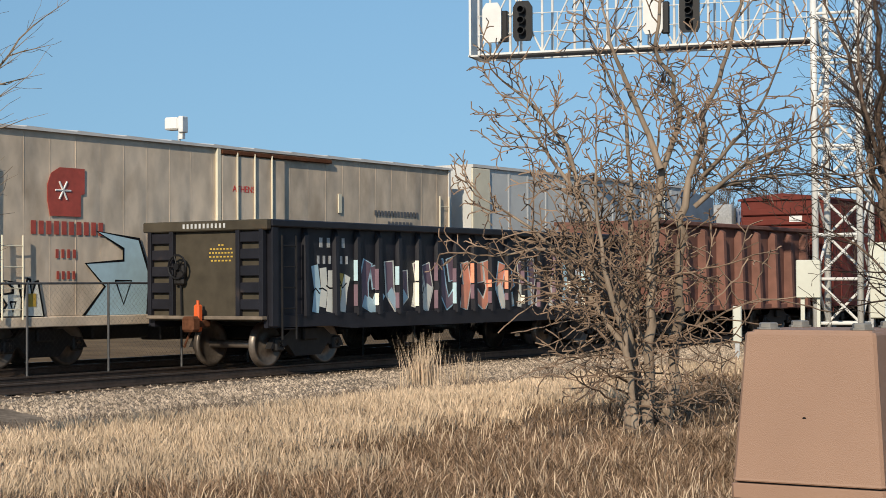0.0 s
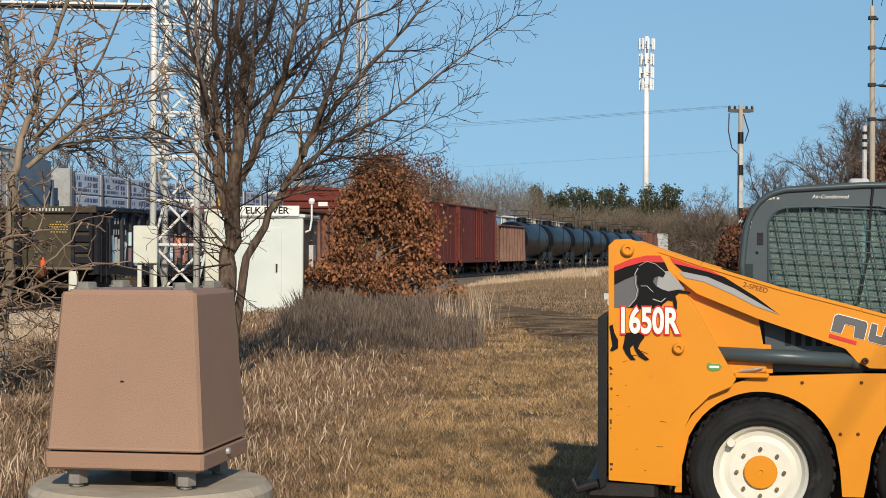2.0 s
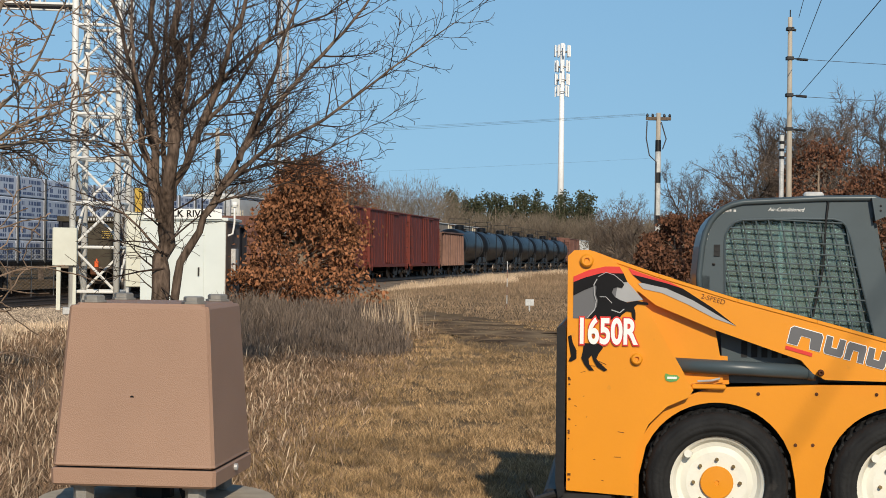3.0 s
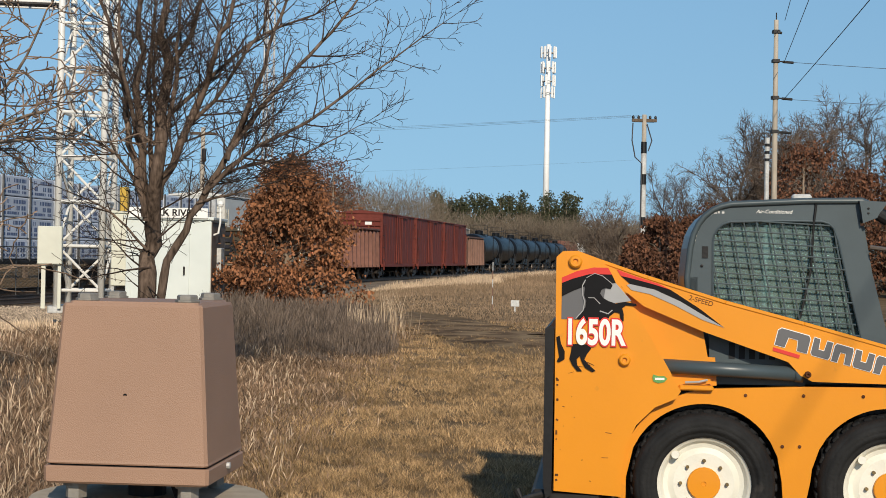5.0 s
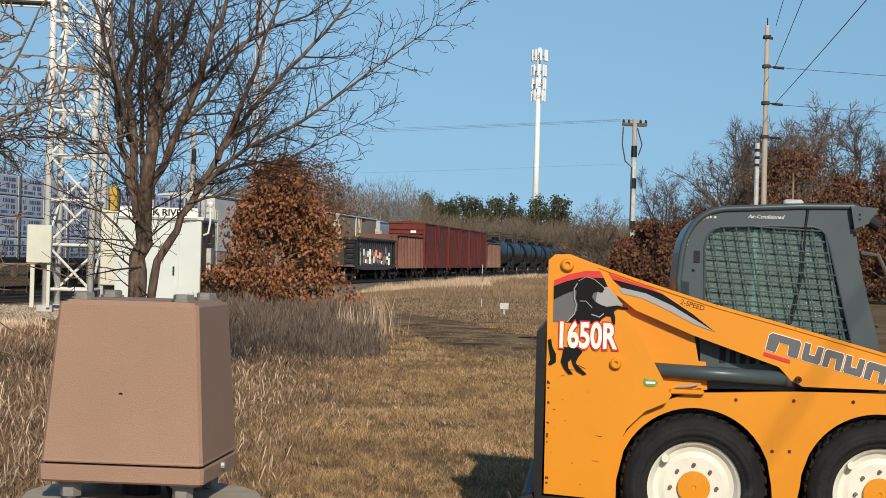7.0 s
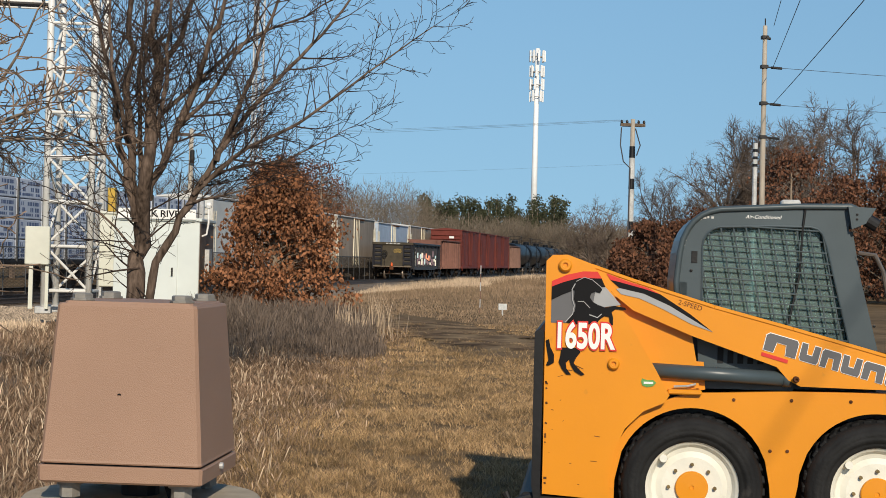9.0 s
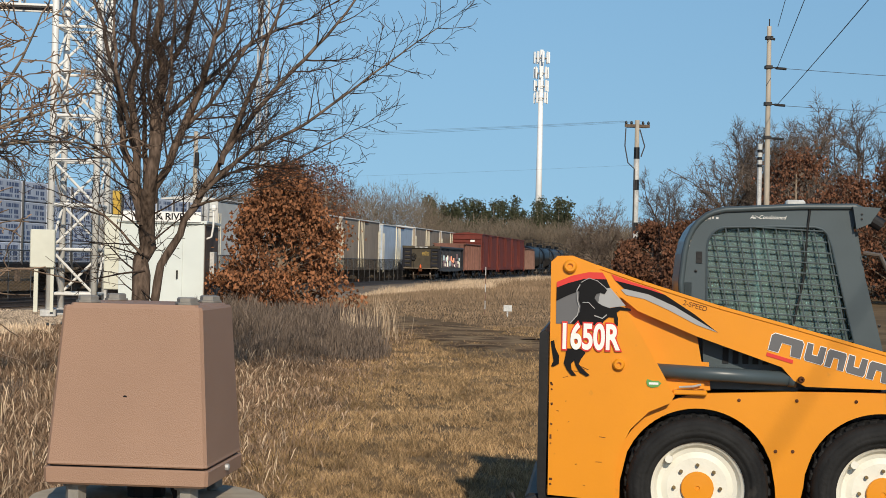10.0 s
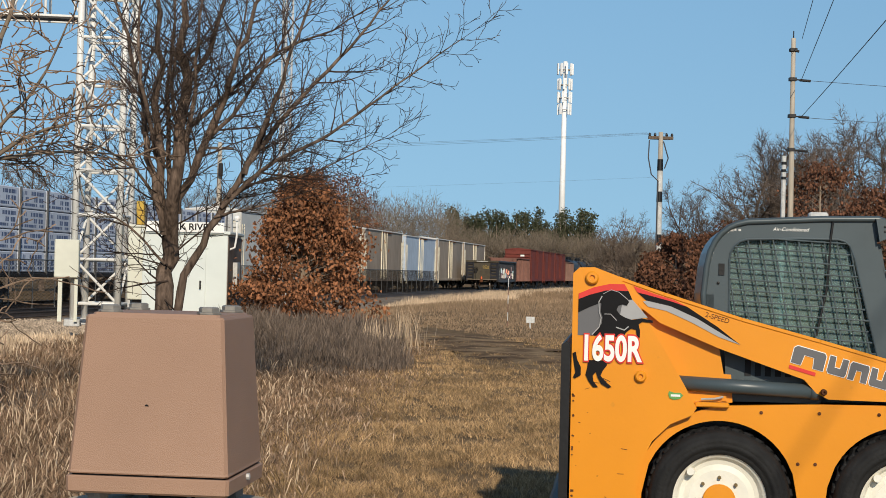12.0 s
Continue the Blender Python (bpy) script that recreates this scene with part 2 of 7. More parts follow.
# ---- mesh tools ----
class Shape:
    """Collects faces for one mesh."""

    def __init__(self):
        self.v, self.f = [], []

    def add(self, verts, faces, m=None):
        k = len(self.v)
        self.v += [tuple(m @ Vector(p)) if m else tuple(p) for p in verts]
        self.f += [tuple(i + k for i in q) for q in faces]
        return self

    def box(self, x0, x1, y0, y1, z0, z1, b=0.0, m=None):
        """A box with chamfered edges of width b."""
        b = min(b, (x1 - x0) / 2.1, (y1 - y0) / 2.1, (z1 - z0) / 2.1)
        if b <= 0:
            vs = [(x, y, z) for x in (x0, x1) for y in (y0, y1) for z in (z0, z1)]
            return self.add(vs, [(0, 1, 3, 2), (4, 6, 7, 5), (0, 4, 5, 1), (2, 3, 7, 6), (0, 2, 6, 4), (1, 5, 7, 3)], m)
        lo, hi = (x0, y0, z0), (x1, y1, z1)
        vs, at = [], {}
        for c in [(i, j, k) for i in (0, 1) for j in (0, 1) for k in (0, 1)]:
            for a in range(3):
                p = [(hi if c[d] else lo)[d] + (0 if d == a else (-b if c[d] else b)) for d in range(3)]
                at[c, a] = len(vs)
                vs.append(p)
        fs = []
        for a in range(3):
            o, w = (a + 1) % 3, (a + 2) % 3
            for s in (0, 1):
                q = []
                for i, j in ((0, 0), (1, 0), (1, 1), (0, 1)):
                    c = [0, 0, 0]
                    c[a], c[o], c[w] = s, i, j
                    q.append(at[tuple(c), a])
                fs.append(tuple(q if s else q[::-1]))
            for i in (0, 1):
                for j in (0, 1):
                    c0, c1 = [0, 0, 0], [0, 0, 0]
                    c0[a], c0[o], c0[w] = 0, i, j
                    c1[a], c1[o], c1[w] = 1, i, j
                    c0, c1 = tuple(c0), tuple(c1)
                    q = (at[c0, o], at[c1, o], at[c1, w], at[c0, w])
                    fs.append(q if i == j else q[::-1])
        for c in [(i, j, k) for i in (0, 1) for j in (0, 1) for k in (0, 1)]:
            q = (at[c, 0], at[c, 1], at[c, 2])
            fs.append(q if sum(c) % 2 else q[::-1])
        return self.add(vs, fs, m)

    def tube(self, pts, radii, n=6, caps=True):
        pts = [Vector(p) for p in pts]
        if not hasattr(radii, "__len__"):
            radii = [radii] * len(pts)
        k = len(self.v)
        side = None
        for i, p in enumerate(pts):
            d = (pts[min(i + 1, len(pts) - 1)] - pts[max(i - 1, 0)]).normalized()
            if side is None:
                side = d.cross(Vector((0.31, 0.2, 0.93)) if abs(d.z) < 0.8 else Vector((1, 0.1, 0))).normalized()
            side = (side - d * side.dot(d)).normalized()
            up = d.cross(side)
            for j in range(n):
                a = 2 * math.pi * j / n
                self.v.append(tuple(p + (side * math.cos(a) + up * math.sin(a)) * radii[i]))
        for i in range(len(pts) - 1):
            for j in range(n):
                a, b = k + i * n + j, k + i * n + (j + 1) % n
                self.f.append((a, b, b + n, a + n))
        if caps:
            self.f.append(tuple(k + j for j in range(n))[::-1])
            self.f.append(tuple(k + (len(pts) - 1) * n + j for j in range(n)))
        return self

    def lathe(self, profile, n=24, m=None, caps=True):
        """Turns (radius, height) pairs about the z axis."""
        vs, fs = [], []
        for r, z in profile:
            vs += [(r * math.cos(2 * math.pi * j / n), r * math.sin(2 * math.pi * j / n), z) for j in range(n)]
        for i in range(len(profile) - 1):
            for j in range(n):
                a, b = i * n + j, i * n + (j + 1) % n
                fs.append((a, b, b + n, a + n))
        if caps and profile[0][0] > 1e-6:
            fs.append(tuple(range(n))[::-1])
        if caps and profile[-1][0] > 1e-6:
            fs.append(tuple(range((len(profile) - 1) * n, len(profile) * n)))
        return self.add(vs, fs, m)

    def prism(self, outline, y0, y1, m=None):
        """An outline in x, z, drawn out from y0 to y1."""
        n = len(outline)
        area = sum(outline[i][0] * outline[(i + 1) % n][1] - outline[(i + 1) % n][0] * outline[i][1] for i in range(n))
        if area < 0:
            outline = outline[::-1]
        vs = [(x, y0, z) for x, z in outline] + [(x, y1, z) for x, z in outline]
        fs = [tuple(range(n)), tuple(range(n, 2 * n))[::-1]]
        fs += [(i, i + n, (i + 1) % n + n, (i + 1) % n) for i in range(n)]
        return self.add(vs, fs, m)

    def slab(self, xs, low, high, y0, y1):
        """A plate from slices at each x, between the heights low(x) and high(x)."""
        n = len(xs)
        vs = [(x, y, f(x)) for x in xs for f in (low, high) for y in (y0, y1)]
        fs = [(0, 2, 3, 1), (4 * n - 4, 4 * n - 3, 4 * n - 1, 4 * n - 2)]
        for i in range(n - 1):
            k = 4 * i
            fs += [(k, k + 4, k + 6, k + 2), (k + 1, k + 3, k + 7, k + 5), (k + 2, k + 6, k + 7, k + 3), (k, k + 1, k + 5, k + 4)]
        return self.add(vs, fs)

    def stroke(self, pts, w, y0, y1):
        """A flat painted ribbon of width w along points in x, z."""
        pts = [Vector((x, z)) for x, z in pts]
        if len(pts) < 2:
            return self
        left, right = [], []
        for i, p in enumerate(pts):
            a, b = pts[max(i - 1, 0)], pts[min(i + 1, len(pts) - 1)]
            d = ((p - a).normalized() + (b - p).normalized()) if 0 < i < len(pts) - 1 else (b - a)
            d = d.normalized() if d.length > 1e-6 else Vector((1, 0))
            out = -0.25 if i == 0 else 0.25 if i == len(pts) - 1 else 0.0
            q, n = p + d * w * out, Vector((-d.y, d.x)) * w / 2
            left.append(q + n)
            right.append(q - n)
        vs = [(q.x, y, q.y) for l, r in zip(left, right) for y in (y0, y1) for q in (l, r)]
        n = len(pts)
        fs = [(0, 1, 3, 2), (4 * n - 4, 4 * n - 2, 4 * n - 1, 4 * n - 3)]
        for i in range(n - 1):
            k = 4 * i
            fs += [(k, k + 4, k + 5, k + 1), (k + 2, k + 3, k + 7, k + 6), (k, k + 2, k + 6, k + 4), (k + 1, k + 5, k + 7, k + 3)]
        return self.add(vs, fs)

    def mesh(self, name, mat, smooth=False):
        me = bpy.data.meshes.new(name)
        me.from_pydata(self.v, [], self.f)
        me.materials.append(mat)
        if smooth:
            me.polygons.foreach_set("use_smooth", [True] * len(me.polygons))
        me.update()
        return me


def part(name, shape, mat, parent=None, label="", smooth=False):
    ob = new(name, shape.mesh(name, mat, smooth))
    ob.parent = parent
    return tagged(ob, label) if label else ob


def thing(name, label, category, group="", at=None, kind=""):
    ob = tagged(new(name), label, category, group, kind)
    ob.empty_display_size = 0.2
    if at is not None:
        ob.matrix_basis = at
    return ob


def lettering(name, text, mat, parent, size, m, depth=0.002, shear=0.0, width=1.0, bold=0.0):
    """Raised letters from the built-in font, as one mesh; m places their own x, y plane."""
    cu = bpy.data.curves.new(name, "FONT")
    cu.body, cu.size, cu.extrude, cu.align_x, cu.align_y, cu.shear = text, size, depth, "CENTER", "CENTER", shear
    cu.offset = bold
    tmp = bpy.data.objects.new(name, cu)
    scene.collection.objects.link(tmp)
    bpy.context.view_layer.update()
    me = bpy.data.meshes.new_from_object(tmp.evaluated_get(bpy.context.evaluated_depsgraph_get()))
    bpy.data.objects.remove(tmp)
    bpy.data.curves.remove(cu)
    me.transform(m @ Matrix.Diagonal((width, 1, 1, 1)))
    me.materials.clear()
    me.materials.append(mat)
    ob = new(name, me)
    ob.parent = parent
    return ob


FRONT = pose(0, 0, 0, 90, 0, 0)     # letters stand upright and face -y

# ---- the railway's line: s metres along the near rail, off metres to its left ----
HEAD, BEND, RAIL_Z = radians(13.12), 0.000106, -0.1
U = Vector((math.sin(HEAD), math.cos(HEAD), 0))
V = Vector((-U.y, U.x, 0))
R0 = Vector((-15.413, 24.27, 0))
NEAR, FAR = 0.7175, 4.7175


def rail_at(s, off, z=0.0):
    return R0 + U * s + V * (off - 0.5 * BEND * max(s, 0) ** 2) + Vector((0, 0, RAIL_Z + z))


def rail_pose(s, off, z=0.0):
    p = rail_at(s, off, z)
    return pose(p.x, p.y, p.z, 0, 0, 90 - math.degrees(HEAD + BEND * max(s, 0)))


def from_rail(x, y):
    """How far a place lies to the right of the near rail."""
    d = Vector((x, y, 0)) - R0
    return -(d.dot(V) + 0.5 * BEND * max(d.dot(U), 0) ** 2)


def smooth(a, b, x):
    t = min(1.0, max(0.0, (x - a) / (b - a)))
    return t * t * (3 - 2 * t)


def ground_z(x, y):
    q = from_rail(x, y)
    z = -0.55 * (1 - smooth(3.5, 11.0, q)) if q > -1 else -0.42
    return z + 0.03 * noise.noise(Vector((x * 0.35, y * 0.35, 0))) + 0.02 * noise.noise(Vector((x * 1.1, y * 1.1, 3)))


# ---- ground, ballast and tracks ----
def spread(a, b, near0, near1, fine, coarse):
    """Coordinates that are close together between near0 and near1 and widen towards a and b."""
    out, x = [near0], near0
    step = fine
    while x < b:
        step = fine if x < near1 else min(step * 1.25, coarse)
        x += step
        out.append(x)
    x, step = near0, fine
    while x > a:
        step = min(step * 1.25, coarse)
        x -= step
        out.insert(0, x)
    return out


def build_ground():
    xs, ys = spread(-2600, 2600, -16, 10, 0.5, 250), spread(-900, 3600, -4, 45, 0.5, 250)
    v = [(x, y, ground_z(x, y) - 0.02) for y in ys for x in xs]
    n = len(xs)
    s = Shape()
    s.v = v
    s.f = [(j * n + i, j * n + i + 1, (j + 1) * n + i + 1, (j + 1) * n + i) for j in range(len(ys) - 1) for i in range(n - 1)]
    tagged(part("ground", s, SOIL, smooth=True), "dry straw-coloured field of soil and thatch", "ground", kind="structure")


build_ground()


def build_dirt():
    """The bare track that crosses the mown strip; its dark tone holds soil colour and tree shade."""
    s, rnd = Shape(), random.Random(4)
    line = [(-0.6, 41.0, 0.5), (1.2, 37.5, 1.0), (2.2, 33.5, 1.5), (2.6, 30.0, 1.8), (3.0, 27.0, 1.9), (3.6, 24.5, 1.5), (5.2, 22.6, 1.2), (7.5, 21.8, 1.0)]
    pts = []
    for i in range(len(line) - 1):
        for k in range(6):
            f = k / 6
            pts.append([line[i][d] * (1 - f) + line[i + 1][d] * f for d in range(3)])
    for x, y, w in pts:
        for side in range(-4, 5):
            px = x + side / 4 * w * (1 + rnd.uniform(-0.45, 0.35)) * 0.75
            py = y + side / 4 * w * 0.35
            s.v.append((px, py, ground_z(px, py) + (0.012 + 0.02 * noise.noise(Vector((px * 1.7, py * 1.1, 3))) if abs(side) < 4 else -0.03)))
    for i in range(len(pts) - 1):
        s.f += [(i * 9 + j, i * 9 + j + 1, i * 9 + j + 10, i * 9 + j + 9) for j in range(8)]
    tagged(part("dirt_track", s, DIRT, smooth=True), "bare soil track worn across the grass, darkened for tree shade", "path", kind="structure")


build_dirt()


def build_ballast():
    s = Shape()
    profile = [(-4.3, -0.52), (-3.6, -0.42), (-2.1, -0.2), (1.9, -0.2), (2.7, -0.26), (3.5, -0.2), (6.8, -0.2), (8.6, -0.55)]
    ss = [-70, -40] + [x * 2.0 for x in range(-10, 30)] + [60 + 12 * i for i in range(40)]
    for a in ss:
        for off, z in profile:
            p = rail_at(a, off, z + 0.03 * noise.noise(Vector((a, off * 2, 0))))
            s.v.append(tuple(p))
    n = len(profile)
    s.f = [(i * n + j, (i + 1) * n + j, (i + 1) * n + j + 1, i * n + j + 1) for i in range(len(ss) - 1) for j in range(n - 1)]
    bed = tagged(part("ballast_bed", s, BALLAST), "bed of crushed grey-brown stone under two tracks", "ballast", kind="structure")
    rnd, st = random.Random(8), Shape()
    rock = [(1, 0, 0), (0, 1, 0), (-1, 0, 0), (0, -1, 0), (0, 0, 1)]
    tri = [(0, 1, 4), (1, 2, 4), (2, 3, 4), (3, 0, 4)]
    for _ in range(52000):
        a, off = rnd.uniform(-8, 24), rnd.choice((rnd.uniform(-4.6, -0.2), rnd.uniform(-4.6, -1.3), rnd.uniform(-4.6, -1.6), rnd.uniform(-4.4, -1.6), rnd.uniform(-0.1, 3.4)))
        z = -0.2 if off > -2.1 else -0.2 + (off + 2.1) * 0.147
        r = rnd.uniform(0.025, 0.06)
        p = rail_at(a, off, z - 0.01)
        turn = rnd.uniform(0, 6.28)
        c, d = math.cos(turn), math.sin(turn)
        k = len(st.v)
        for x, y, h in rock:
            x, y = x * rnd.uniform(0.6, 1.2), y * rnd.uniform(0.6, 1.2)
            st.v.append((p.x + r * (x * c - y * d), p.y + r * (x * d + y * c), p.z + r * h * rnd.uniform(0.6, 1.1)))
        st.f += [tuple(i + k for i in q) for q in tri]
    tagged(part("ballast_stones", st, STONE), "loose angular ballast stones beside the rails", "ballast", kind="stuff")


build_ballast()


def build_track(name, centre, label):
    track = thing(name, label, "railway track", "railway tracks", kind="structure")
    prof = [(-0.075, -0.17), (0.075, -0.17), (0.075, -0.155), (0.012, -0.13), (0.012, -0.045), (0.037, -0.03), (0.037, 0.0), (-0.037, 0.0), (-0.037, -0.03), (-0.012, -0.045), (-0.012, -0.13), (-0.075, -0.155)]
    ss = [-70, -30, -10, 0, 10, 20, 30, 40, 50] + [60 + 15 * i for i in range(32)]
    for side in (-0.755, 0.755):
        s = Shape()
        for a in ss:
            s.v += [tuple(rail_at(a, centre + side + y, z)) for y, z in prof]
        n = len(prof)
        s.f = [(i * n + j, (i + 1) * n + j, (i + 1) * n + (j + 1) % n, i * n + (j + 1) % n) for i in range(len(ss) - 1) for j in range(n)]
        part("rail", s, RAILTOP, track)
    tie = Shape().box(-0.115, 0.115, -1.3, 1.3, -0.36, -0.178, 0.012).mesh("tie", TIE)
    for i in range(120):
        t = new("tie", tie)
        t.parent, t.matrix_basis = track, rail_pose(-12 + i * 0.5, centre)


build_track("railway_track", NEAR, "steel rails spiked to dark timber ties, nearer line")
build_track("railway_track", FAR, "steel rails spiked to dark timber ties, second line")


def build_fence():
    f = thing("chain_link_fence", "low grey chain-link fence with steel posts between the two tracks", "fence", at=None)
    post = Shape().tube([(0, 0, -0.35), (0, 0, 1.66)], 0.024, 8).mesh("post", FENCE)
    for i in range(66):
        p = new("post", post)
        p.parent, p.matrix_basis = f, rail_pose(-13.88 + 2.04 * i, 2.35)
    rails = Shape()
    for z in (1.64,):
        rails.tube([rail_at(-14 + i * 8, 2.35, z) for i in range(17)], 0.022, 6)
    part("top_rail", rails, FENCE, f)
    mesh = Shape()
    for i in range(1150):
        for lean in (-1, 1):
            a = -14 + i * 0.114
            p, q = rail_at(a, 2.35 + 0.004 * lean, -0.15), rail_at(a + lean * 1.75, 2.35 + 0.004 * lean, 1.62)
            w = U * 0.003 + V * 0.005
            k = len(mesh.v)
            mesh.v += [tuple(p - w), tuple(p + w), tuple(q + w), tuple(q - w)]
            mesh.f.append((k, k + 1, k + 2, k + 3))
    part("wire_mesh", mesh, DARKSTEEL, f)


build_fence()

# ---- rolling stock: x along the car from its rear end, y to its left, z above the rail ----
WHEEL_R = 0.43
_wheel = Shape()
for sgn in (-1, 1):
    m = Matrix.Translation((0, sgn * 0.72, 0)) @ pose(0, 0, 0, -90 * sgn, 0, 0)
    _wheel.lathe([(0.0, 0.07), (0.1, 0.07), (0.12, 0.03), (0.33, 0.02), (0.37, 0.06), (0.425, 0.065), (0.43, 0.0), (0.455, -0.035), (0.45, -0.06), (0.36, -0.06), (0.33, -0.01), (0.1, -0.03)], 28, m)
_wheel.tube([(0, -1.08, 0), (0, 1.08, 0)], 0.08, 10)
for a in range(3):
    _wheel.box(-0.02, 0.02, -1.1, -1.07, -0.075, 0.075, 0.004, pose(0, 0, 0, 0, a * 60, 0))
WHEELSET = _wheel.mesh("wheelset", WHEELSTEEL, True)
_truck = Shape()
side = [(-1.15, 0.36), (-1.02, 0.56), (-0.72, 0.6), (-0.5, 0.74), (0.5, 0.74), (0.72, 0.6), (1.02, 0.56), (1.15, 0.36), (0.85, 0.36), (0.62, 0.42), (0.4, 0.2), (-0.4, 0.2), (-0.62, 0.42), (-0.85, 0.36)]
for y in (-1.06, 0.92):
    _truck.prism(side, y, y + 0.14)
for x in (-0.89, 0.89):
    for y in (-1.1, 0.96):
        _truck.box(x - 0.13, x + 0.13, y, y + 0.14, 0.3, 0.56, 0.03)
for y in (-0.99, 0.99):
    for x in (-0.2, -0.07, 0.07, 0.2):
        _truck.tube([(x, y, 0.24), (x, y, 0.5)], 0.05, 8)
_truck.box(-0.22, 0.22, -1.15, 1.15, 0.5, 0.76, 0.03)
for x in (-0.5, 0.5):
    _truck.box(x - 0.05, x + 0.05, -0.9, 0.9, 0.36, 0.48, 0.02)
TRUCK = _truck.mesh("truck", DARKSTEEL)
SPINNING = []


def running_gear(car, L, spin=False, inset=1.75):
    for x in (inset, L - inset):
        t = new("truck", TRUCK)
        t.parent, t.matrix_basis = car, pose(x, 0, 0)
        for dx in (-0.89, 0.89):
            w = new("wheelset", WHEELSET)
            w.parent, w.matrix_basis = t, pose(dx, 0, WHEEL_R)
            if spin:
                SPINNING.append((w, dx))
    for x, d in ((0, -1), (L, 1)):
        c = Shape()
        c.box(min(x, x + d * 0.5), max(x, x + d * 0.5), -0.07, 0.07, 0.78, 0.92, 0.02)
        c.box(min(x + d * 0.36, x + d * 0.62), max(x + d * 0.36, x + d * 0.62), -0.16, 0.14, 0.7, 1.0, 0.05)
        c.tube([(x + d * 0.3, 0.12, 0.8), (x + d * 0.4, 0.2, 0.5), (x + d * 0.55, 0.1, 0.42)], 0.025, 6)
        part("coupler", c, RUST, car, "rusty knuckle coupler with an air hose")


def ladder(car, x, y, z0, z1, w=0.4, along="x", mat=None, rungs=6, name="ladder", label=""):
    s = Shape()
    for k in (-w / 2, w / 2):
        a, b = ((x + k, y, z0), (x + k, y, z1)) if along == "x" else ((x, y + k, z0), (x, y + k, z1))
        s.tube([a, b], 0.02, 6)
    for i in range(rungs):
        z = z0 + (i + 0.5) * (z1 - z0) / rungs
        a, b = ((x - w / 2, y, z), (x + w / 2, y, z)) if along == "x" else ((x, y - w / 2, z), (x, y + w / 2, z))
        s.tube([a, b], 0.012, 6)
    return part(name, s, mat or DARKSTEEL, car, label)


def bars(name, mat, car, x, y, z, length, height, count, gap=0.25, face="side"):
    """A line of writing as a row of plain bars, centred on x or y."""
    s, step = Shape(), length / count
    for i in range(count):
        a = -length / 2 + i * step
        b = a + step * (1 - gap)
        if face == "side":
            s.box(x + a, x + b, y - 0.004, y, z - height / 2, z + height / 2)
        else:
            s.box(x - 0.004, x, y + a, y + b, z - height / 2, z + height / 2)
    return tagged(part(name, s, mat, car), kind="stuff" if height < 0.05 else "")


def ribbed_side(L, z0, z1, y, count, depth, w, taper=0.0):
    """Rib meshes along one side; y is the plate, depth points outward."""
    out = []
    d = depth if y > 0 else -depth
    for i in range(count):
        x = L * (i + 0.5) / count
        s = Shape()
        k = w / 2
        vs = [(x - k, y, z0), (x + k, y, z0), (x + k * 0.7, y + d, z0), (x - k * 0.7, y + d, z0),
              (x - k, y, z1), (x + k, y, z1), (x + k * 0.7, y + d * (1 - taper), z1 - 0.14 * bool(taper)), (x - k * 0.7, y + d * (1 - taper), z1 - 0.14 * bool(taper))]
        s.add(vs, [(0, 1, 2, 3), (4, 7, 6, 5), (0, 4, 5, 1), (1, 5, 6, 2), (2, 6, 7, 3), (3, 7, 4, 0)])
        out.append(s)
    return out


